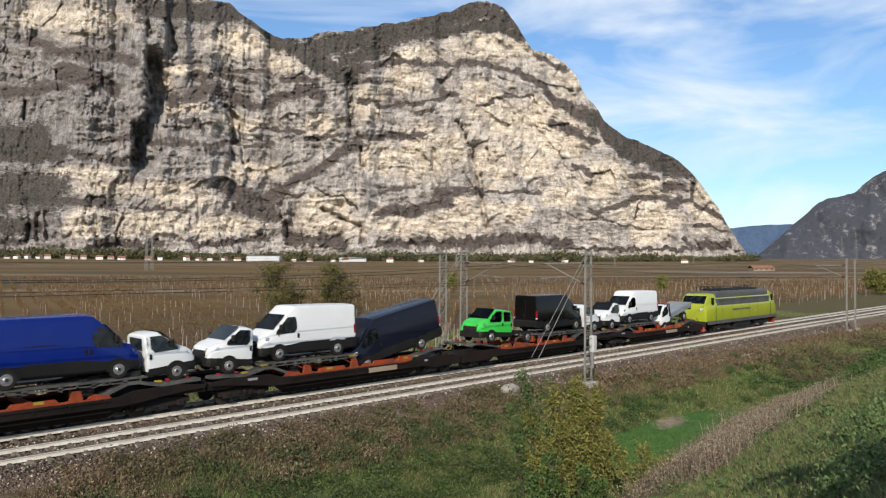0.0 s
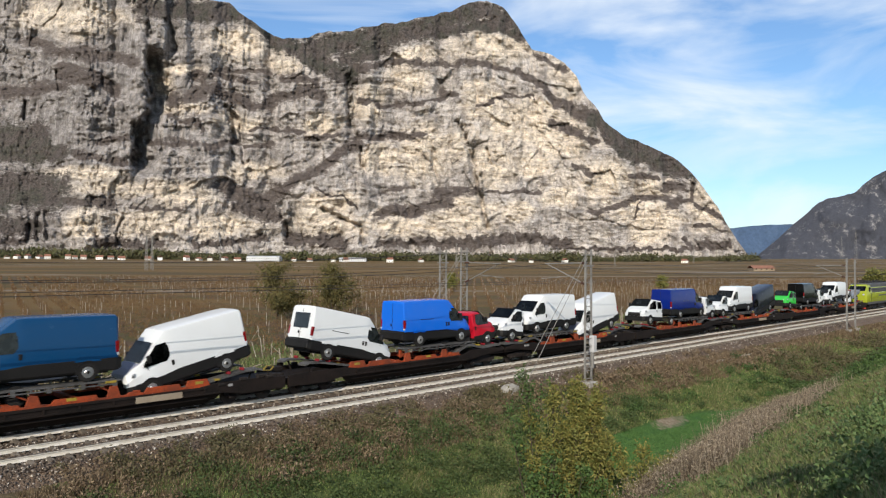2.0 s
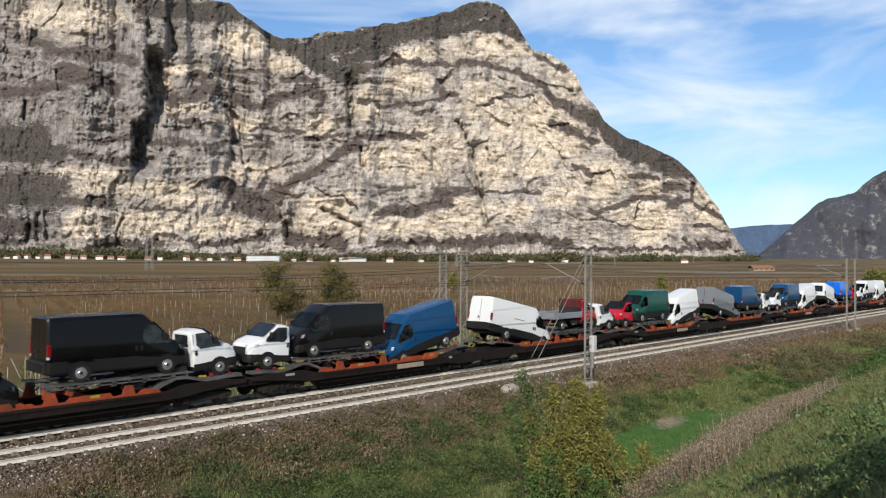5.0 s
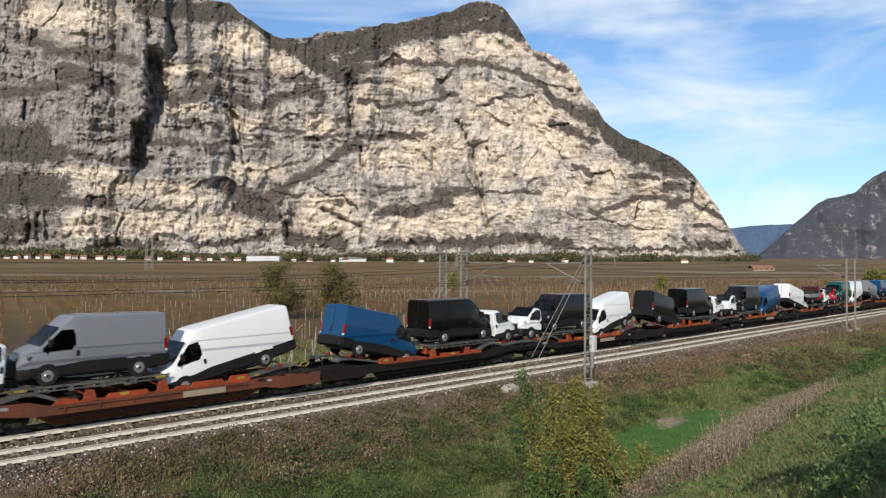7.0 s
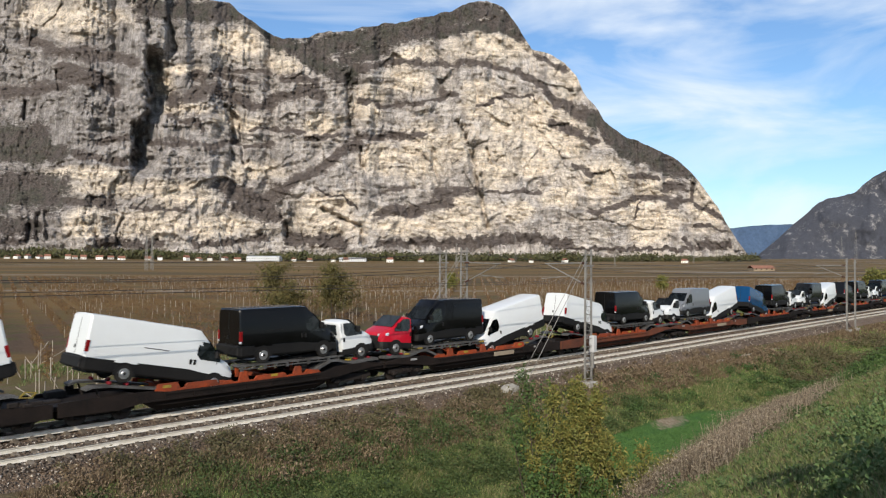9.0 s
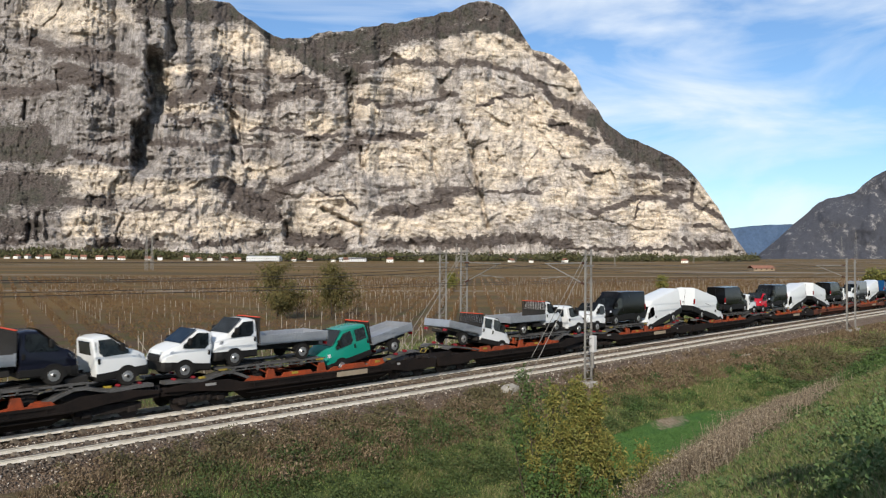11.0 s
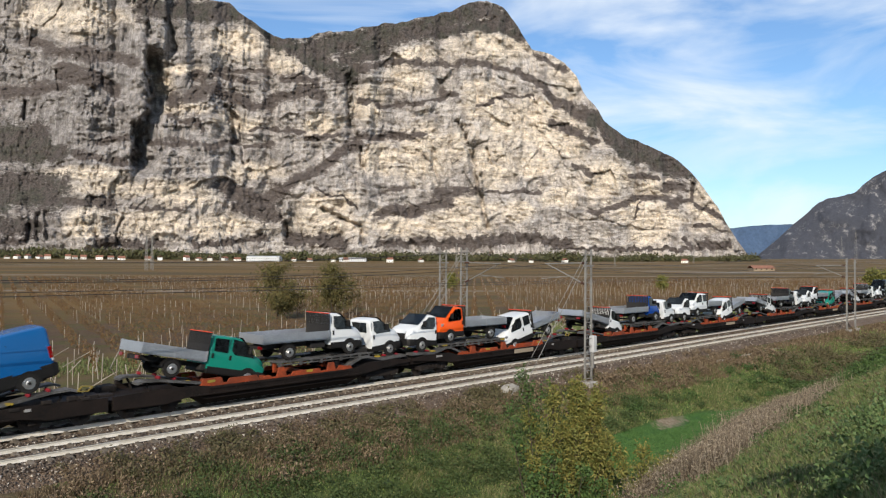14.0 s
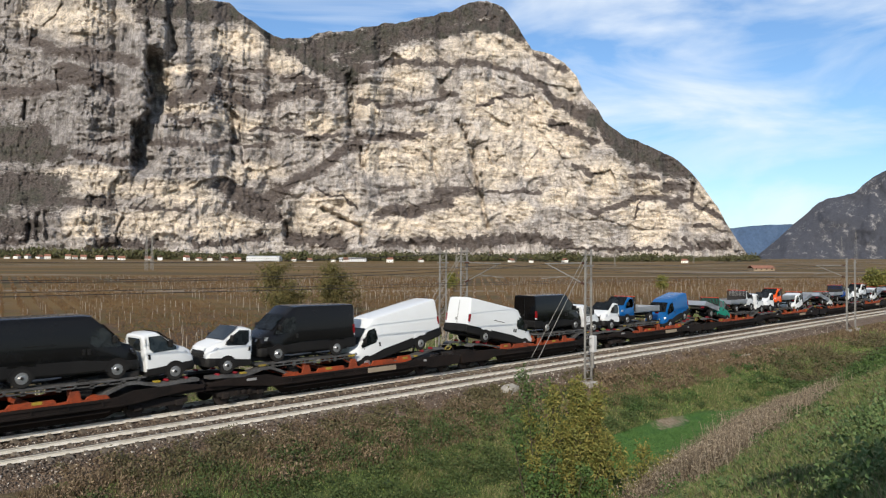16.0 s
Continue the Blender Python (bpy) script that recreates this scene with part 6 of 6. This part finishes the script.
    # raised platform for the middle vehicle
    for y in (-1.16, 0.52):
        bm = slab(bmesh.new(), [(2.75, 1.645), (2.75, 1.70), (8.6, 1.70), (8.6, 1.645)], y, y + 0.64)
        for yy in (y - 0.03, y + 0.64):
            slab(bm, [(2.6, 1.65), (2.6, 1.72), (5.2, 1.73), (5.5, 1.71), (8.7, 1.73), (8.7, 1.66), (5.5, 1.645)], yy, yy + 0.03)
            slab(bm, [(2.9, 1.52), (8.5, 1.52), (8.5, 1.57), (2.9, 1.57)], yy, yy + 0.03)
            for k, x in enumerate(np.arange(2.9, 8.6, 0.62)):
                wd = 0.16 if k % 2 else 0.08
                box(bm, x - wd / 2, x + wd / 2, yy, yy + 0.03, 1.52 - 0.06 * (k % 2), 1.66)
        d = part("platform", bm, DECK, w, "grey galvanised wheel track")
        for x in (5.35, 8.35):
            bm = box(bmesh.new(), x, x + 0.14, y + 0.05, y + 0.17, 1.16, 1.64)
            bar(bm, (x + 0.07, y + 0.1, 1.2), (x - 0.7, y + 0.1, 1.6), 0.035)
            part("post", bm, ORANGE, d, "orange platform post")
        for x in (2.75, 8.1):
            part("end_stop", box(bmesh.new(), x, x + 0.42, y - 0.045, y - 0.01, 1.60, 1.69), YELLOW, d, "yellow end stop")
    for x in (4.2, 7.4):
        part("platform_tie", box(bmesh.new(), x, x + 0.15, -0.55, 0.55, 1.60, 1.70), DECK, w)
    # hump-shaped wheel ramps at the coupling end
    for y in (-1.24, 0.72):
        top = [(0.25, 1.40), (0.9, 1.40), (1.55, 1.36), (1.95, 1.34), (2.5, 1.44), (3.0, 1.56), (3.4, 1.56), (3.9, 1.38), (4.4, 1.16), (4.6, 1.06)]
        part("wheel_ramp", slab(bmesh.new(), top + [(x, z - 0.13) for x, z in top[::-1]], y, y + 0.52), DECK, w, "humped grey wheel ramp")
        part("chock", box(bmesh.new(), 1.84, 2.10, y - 0.02, y + 0.2, 1.35, 1.43, 0.01), YELLOW, w, "worn yellow wheel chock")
        for x in (0.66, 1.54):
            part("strap", box(bmesh.new(), x, x + 0.13, y + 0.05, y + 0.36, 1.38, 1.48, 0.03), STRAP, w, "red wheel strap")
    # sloping ramp for the vehicle at the inner joint
    for y in (-1.20, 0.62):
        top = [(11.3, 0.98), (12.6, 1.20), (14.4, 1.50), (15.1, 1.54), (15.35, 1.46)]
        part("sloping_ramp", slab(bmesh.new(), top + [(x, z - 0.09) for x, z in top[::-1]], y, y + 0.58), DECK, w, "sloping grey wheel ramp")
        for x, z in ((13.0, 1.2), (14.7, 1.4)):
            bm = bmesh.new()
            bar(bm, (x, y + 0.3, 0.9), (x + 0.2, y + 0.3, z), 0.05)
            part("ramp_prop", bm, BOGIE, w)
        for x, z in ((13.58, 1.38), (14.28, 1.49)):
            part("strap", box(bmesh.new(), x, x + 0.12, y + 0.05, y + 0.36, z, z + 0.13, 0.03), STRAP, w, "red wheel strap")
        part("chock", box(bmesh.new(), 12.85, 13.1, y - 0.025, y + 0.15, 1.18, 1.27, 0.01), YELLOW, w, "worn yellow wheel chock")
    # bogies, buffers, hoses, a yellow handwheel
    for x0 in (2.0, 14.7):
        bg = part("bogie", box(bmesh.new(), x0 - 1.35, x0 + 1.35, -1.02, 1.02, 0.50, 0.66, 0.03), BOGIE, w, "black iron bogie")
        for y in (-1.12, 1.0):
            bm = slab(bmesh.new(), [(x0 - 1.3, 0.42), (x0 - 1.3, 0.62), (x0 - 0.5, 0.72), (x0 + 0.5, 0.72), (x0 + 1.3, 0.62), (x0 + 1.3, 0.42), (x0 + 0.4, 0.36), (x0 - 0.4, 0.36)], y, y + 0.12)
            for x in (x0 - 0.9, x0 + 0.9):
                box(bm, x - 0.17, x + 0.17, y - 0.05, y + 0.17, 0.30, 0.56, 0.03)
            for x in np.linspace(x0 - 0.3, x0 + 0.3, 3):
                disc(bm, x, y, 0.54, 0.09, 0.16, 8)
            part("bogie_frame", bm, BOGIE, bg)
        for x in (x0 - 0.9, x0 + 0.9):
            bm = bmesh.new()
            for y in (-0.75, 0.75):
                disc(bm, x, y, 0.42, 0.42, 0.12, 22)
            disc(bm, x, 0, 0.42, 0.08, 1.9, 8)
            part("wheelset", bm, WHEELSTEEL, bg, "worn steel wheelset")
    for y in (-0.87, 0.87):
        bm = bar(bmesh.new(), (0.45, y, 1.02), (0.10, y, 1.02), 0.09, 10)
        bar(bm, (0.10, y, 1.02), (0.03, y, 1.02), 0.22, 14)
        part("buffer", bm, BOGIE, w, "round black buffer")
    part("coupler", box(bmesh.new(), 0.02, 0.6, -0.08, 0.08, 0.96, 1.10), BOGIE, w)
    part("joint", box(bmesh.new(), HALF - 0.6, HALF + 0.05, -0.30, 0.30, 0.70, 1.0, 0.04), BOGIE, w)
    part("brake_box", box(bmesh.new(), HALF - 1.1, HALF - 0.35, -1.15, -0.6, 0.92, 1.20, 0.03), BOGIE, w)
    if board:
        bm = bmesh.new()
        pts = [(15.32, 1.44), (15.52, 1.62), (15.90, 1.57), (15.93, 1.52), (15.74, 1.36), (15.34, 1.40)]
        xm, zm = sum(p[0] for p in pts) / 6, sum(p[1] for p in pts) / 6
        loops = [[bm.verts.new((xm + (x - xm) * s, y, zm + (z - zm) * s)) for x, z in pts] for s, y in ((1.0, -1.23), (0.72, -1.23), (0.72, -1.17), (1.0, -1.17))]
        for la, lb in zip(loops, loops[1:] + loops[:1]):
            for i in range(6):
                bm.faces.new((la[i], la[(i + 1) % 6], lb[(i + 1) % 6], lb[i]))
        part("handwheel", bm, YELLOW, w, "yellow brake handwheel")
        part("handwheel_post", bar(bmesh.new(), (15.62, -1.17, 1.0), (15.62, -1.17, 1.40), 0.03), BOGIE, w)
    for x, z, r in ((14.0, 1.16, 0.07), (14.9, 1.2, 0.09), (15.4, 1.12, 0.06), (12.9, 1.02, 0.06)):
        part("fitting", box(bmesh.new(), x, x + 0.34, -1.46, -1.30, z - r, z + r, 0.02), BOGIE, w)
    return w


# ---------------------------------------------------------------- locomotive
def locomotive():
    """Electric locomotive, 18.9 m over buffers; local x forward, the origin at its rear buffers."""
    v = thing("locomotive", "lime-yellow electric locomotive with dark grey roof", "locomotive")
    st = [(0.55, 1.22, 2.2, 1.20, 1.20, 0.1), (0.75, 1.18, 2.75, 1.38, 1.26, 0.12), (1.55, 1.18, 3.66, 1.47, 1.22, 0.2), (2.3, 1.18, 3.80, 1.49, 1.24, 0.2)]
    rings = [ring(*s, belt=2.5) for s in st] + [ring(18.9 - s[0], *s[1:], belt=2.5) for s in st[::-1]]
    smooth_by_angle(part("body", loft(bmesh.new(), rings), LOCO, v), 30)
    bm = loft(bmesh.new(), [ring(x, 3.22, 3.96, w, w - 0.22, 0.14) for x, w in ((2.4, 1.25), (2.9, 1.46), (16.0, 1.46), (16.5, 1.25))])
    r = part("roof", bm, LOCOROOF, v, "dark grey roof")
    bm = bmesh.new()
    for x, wd, h_ in ((4.2, 1.3, 0.25), (6.3, 0.8, 0.3), (8.4, 1.6, 0.22), (11.2, 1.0, 0.3), (13.6, 1.2, 0.22)):
        box(bm, x, x + wd, -0.6, 0.6, 3.95, 3.95 + h_, 0.04)
    for x in np.arange(3.2, 15.8, 0.9):
        bar(bm, (x, 0.75, 3.95), (x, 0.75, 4.3), 0.05)
    bar(bm, (3.2, 0.75, 4.3), (15.6, 0.75, 4.3), 0.025)
    part("roof_equipment", bm, CHASSIS, r)
    for x0, up in ((3.6, 0.15), (13.2, 1.0)):
        bm = bmesh.new()
        for y in (-0.4, 0.4):
            bar(bm, (x0, y, 4.1), (x0 + 1.5, y * 0.6, 4.15 + 0.55 * up), 0.03)
            bar(bm, (x0 + 1.5, y * 0.6, 4.15 + 0.55 * up), (x0 + 0.2, y, 4.25 + 0.95 * up), 0.025)
        bar(bm, (x0 + 0.2, -0.85, 4.25 + 0.95 * up), (x0 + 0.2, 0.85, 4.25 + 0.95 * up), 0.03)
        part("pantograph", bm, CHASSIS, v, "grey single-arm pantograph")
    for end in (0, 1):
        fx = (lambda x: x) if not end else (lambda x: 18.9 - x)
        bm = bmesh.new()
        bm.faces.new([bm.verts.new(p) for p in ((fx(0.82), -1.1, 2.86), (fx(0.82), 1.1, 2.86), (fx(1.42), 1.08, 3.56), (fx(1.42), -1.08, 3.56))])
        bmesh.ops.solidify(bm, geom=bm.faces[:], thickness=0.04 if end else -0.04)
        part("windscreen", bm, GLASS, v, "dark windscreen")
        bm = bmesh.new()
        for y in (-0.95, 0.95):
            bar(bm, (fx(0.5), y, 2.35), (fx(0.75), y, 2.35), 0.13, 10)
        part("headlight", bm, LAMP, v, "round headlights")
        bm = bmesh.new()
        for y in (-0.87, 0.87):
            bar(bm, (fx(0.6), y, 1.05), (fx(0.1), y, 1.05), 0.1, 10)
            bar(bm, (fx(0.1), y, 1.05), (fx(0.02), y, 1.05), 0.25, 14)
        box(bm, min(fx(0.45), fx(0.8)), max(fx(0.45), fx(0.8)), -1.3, 1.3, 0.75, 1.2)
        part("buffer_beam", bm, CHASSIS, v, "dark buffer beam")
        part("snow_plough", box(bmesh.new(), min(fx(0.5), fx(0.75)), max(fx(0.5), fx(0.75)), -1.2, 1.2, 0.25, 0.75, 0.05), REDBAR, v, "orange-red plough plate")
        for side in (-1, 1):
            a_, c_ = sorted((fx(1.75), fx(2.25)))
            part("cab_window", box(bmesh.new(), a_, c_, side * 1.40 - 0.04, side * 1.40 + 0.045, 2.7, 3.4, 0.02), GLASS, v, "dark cab side window")
            a_, c_ = sorted((fx(2.5), fx(2.56)))
            part("handrail", bar(bmesh.new(), (a_, side * 1.53, 1.1), (a_, side * 1.53, 2.6), 0.02), CHASSIS, v)
    for side in (-1, 1):
        part("skirt", box(bmesh.new(), 0.8, 18.1, side * 1.46 - 0.03, side * 1.46 + 0.03, 0.92, 1.24), LOCOROOF, v, "dark grey lower skirt")
        bm = bmesh.new()
        for x in np.arange(4.0, 15.0, 2.2):
            box(bm, x, x + 0.025, side * 1.47 - 0.03, side * 1.492 + 0.004, 1.25, 3.1)
        part("panel_seam", bm, LOCOROOF, v)
        bm = bmesh.new()
        for x, wd in ((6.4, 1.9), (8.5, 0.8), (9.5, 1.3)):
            box(bm, x, x + wd, side * 1.486 - 0.02, side * 1.486 + 0.012, 2.05, 2.22)
        part("marking", bm, LOCOROOF, v, "dark lettering bars")
    part("underframe", box(bmesh.new(), 7.4, 11.5, -1.25, 1.25, 0.35, 1.0, 0.08), CHASSIS, v, "black equipment box")
    for x0 in (4.4, 14.5):
        bg = part("bogie", box(bmesh.new(), x0 - 2.0, x0 + 2.0, -1.05, 1.05, 0.55, 0.85, 0.05), BOGIE, v, "black bogie")
        for y in (-1.2, 1.06):
            bm = slab(bmesh.new(), [(x0 - 2.1, 0.6), (x0 - 1.9, 0.85), (x0 + 1.9, 0.85), (x0 + 2.1, 0.6), (x0 + 0.9, 0.42), (x0 - 0.9, 0.42)], y, y + 0.14)
            for x in (x0 - 1.3, x0 + 1.3):
                box(bm, x - 0.25, x + 0.25, y - 0.06, y + 0.2, 0.4, 0.8, 0.04)
                bar(bm, (x + 0.5, y, 0.5), (x + 0.5, y, 1.0), 0.1, 8)
            part("bogie_frame", bm, BOGIE, bg)
        for x in (x0 - 1.3, x0 + 1.3):
            bm = bmesh.new()
            for y in (-0.75, 0.75):
                disc(bm, x, y, 0.6, 0.6, 0.13, 24)
            disc(bm, x, 0, 0.6, 0.1, 1.8, 8)
            part("wheelset", bm, WHEELSTEEL, bg, "worn steel wheelset")
    return v


# ---------------------------------------------------------------- the load, coupling by coupling from the locomotive back
# ahead of each coupling: (vehicle on the slope, on the platform, at the coupling); then the same behind it
TRAIN = [
    (("flat", "white"), ("van", "white"), ("cab", "white"), ("cab", "white"), ("van", "black"), ("crew_away", "bright_green")),
    (("long", "navy"), ("van", "white"), ("cab", "white"), ("cab", "white"), ("long", "royal_blue"), ("crew_away", "white")),
    (("van_film", "white"), ("van", "white"), ("cab", "white"), ("cab", "red"), ("van", "bright_blue"), ("van_glazed", "white")),
    (("van_film", "white"), ("van", "steel_blue"), ("cab", "white"), ("cab", "white"), ("van", "steel_blue"), ("long", "silver")),
    (("van_film", "white"), ("van", "dark_green"), ("cab", "red"), ("cab", "white"), ("tipper", "red"), ("long", "white")),
    (("van", "steel_blue"), ("van", "dark_grey"), ("cab", "white"), ("cab", "white"), ("van", "black"), ("van", "dark_grey")),
    (("van_film", "white"), ("van", "dark_grey"), ("cab", "white"), ("cab", "white"), ("van", "black"), ("van", "steel_blue")),
    (("long", "white"), ("van", "silver"), ("cab", "white"), ("cab", "white"), ("van", "black"), ("long", "white")),
    (("long", "white"), ("van", "black"), ("cab", "red"), ("cab", "white"), ("van", "black"), ("long", "white")),
    (("long", "white"), ("van", "black"), ("cab", "white"), ("cab", "white"), ("flat", "white"), ("crew_flat", "white")),
    (("crew_flat", "teal"), ("flat", "white"), ("cab", "white"), ("cab", "white"), ("flat", "navy"), ("crew_flat", "white")),
    (("crew_flat", "white"), ("crew_flat", "white"), ("cab", "white"), ("cab", "white"), ("flat", "mid_blue"), ("flat", "white")),
    (("crew_flat", "white"), ("flat", "orange"), ("cab", "white"), ("cab", "white"), ("flat", "white"), ("crew_flat", "teal")),
    (("short", "azure"), ("flat", "azure"), ("cab", "white"), ("cab", "white"), ("van", "black"), ("long", "white")),
    (("long", "white"), ("van", "dark_grey"), ("cab", "white"), ("cab", "white"), ("van", "dark_grey"), ("long", "white")),
]
RUST_WAGONS = {7}
SPEED, COUPLING_0, PITCH_LENGTH = 26.862, 49.54, 33.066
BUILDERS = {
    "van": lambda c: van(c), "long": lambda c: van(c, 4.1), "short": lambda c: van(c, 2.8, low=0.28), "van_film": lambda c: van(c, film=True), "van_glazed": lambda c: van(c, rear_window=True), "cab": lambda c: cab_vehicle(c),
    "flat": lambda c: cab_vehicle(c, bed=True), "tipper": lambda c: cab_vehicle(c, bed=True, tipper=True), "crew_flat": lambda c: cab_vehicle(c, crew=True, bed=True),
    "crew_away": lambda c: cab_vehicle(c, crew=True)}
made = {}
moving = []       # things of the train, each with its pose at the clip's start


def load(kind, colour, m):
    key = (kind, colour)
    if key not in made:
        made[key] = BUILDERS[kind](colour)
        ob = made[key]
    else:
        ob = copy_thing(made[key], m)
    moving.append((ob, m))


def place_on(half, kind, spot, ahead):
    """Where a vehicle stands on a half wagon: spot 0 the slope, 1 the platform, 2 the coupling end."""
    back = pose(0, 0, 0, 0, 0, 180)
    if spot == 1:
        wb = {"long": 4.1, "van": 3.52, "van_glazed": 3.52, "van_film": 3.52}.get(kind, 3.75)
        return half @ pose((3.95 if ahead else 3.72) + ((-0.3 if ahead else 0.35) if kind == "flat" else 0.0) + wb / 2, 0, 1.715) @ back
    if spot == 2:
        return half @ pose(1.2 + 1.875, 0, 1.40 - 1.875 * math.sin(radians(5.5))) @ back @ pose(0, 0, 0, 0, -5.5)
    if kind == "crew_away":
        return half @ pose(13.3 - 1.875, 0, 1.33, 0, -4.0)
    a = {"long": 2.05, "short": 1.4, "van": 1.76, "van_glazed": 1.76, "van_film": 1.76}.get(kind, 1.875)
    tilt = {"long": 11.5}.get(kind, 12.0)
    s, c = math.sin(radians(tilt)), math.cos(radians(tilt))
    return half @ pose((13.76 if kind == "short" else 13.62 if ahead else 14.1 if kind == "flat" else 13.88) - a * c, 0, 1.52 - a * s) @ back @ pose(0, 0, 0, 0, tilt)


wagons = {}
for k, row in enumerate(TRAIN):
    c = COUPLING_0 - PITCH_LENGTH * k
    rusty = k in RUST_WAGONS
    for ahead in (True, False):
        half = pose(c, FAR_Y, 0, 0, 0, 0 if ahead else 180)
        # the half wagon behind a coupling is turned about
        key = (rusty, ahead)
        if key not in wagons:
            wagons[key] = wagon(WAGON_RUST if rusty else WAGON, "rust-brown car-carrier wagon with orange frames" if rusty else "black-brown car-carrier wagon with orange frames and grey ramps", ahead)
            ob = wagons[key]
        else:
            ob = copy_thing(wagons[key], half)
        moving.append((ob, half))
        three = row[:3] if ahead else row[:2:-1]
        for spot, (kind, colour) in enumerate(three):
            load(kind, colour, place_on(half, kind, spot, ahead))
loco = locomotive()
moving.append((loco, pose(COUPLING_0 + HALF + 0.1, FAR_Y, 0)))


def motions():
    """The whole train runs along the far track at an even speed."""
    for ob, m in moving:
        walk(ob, [(t, Matrix.Translation((SPEED * t, 0, 0)) @ m) for t in (0.0, 4.0, 8.0, 12.0, 16.0)])


motions()
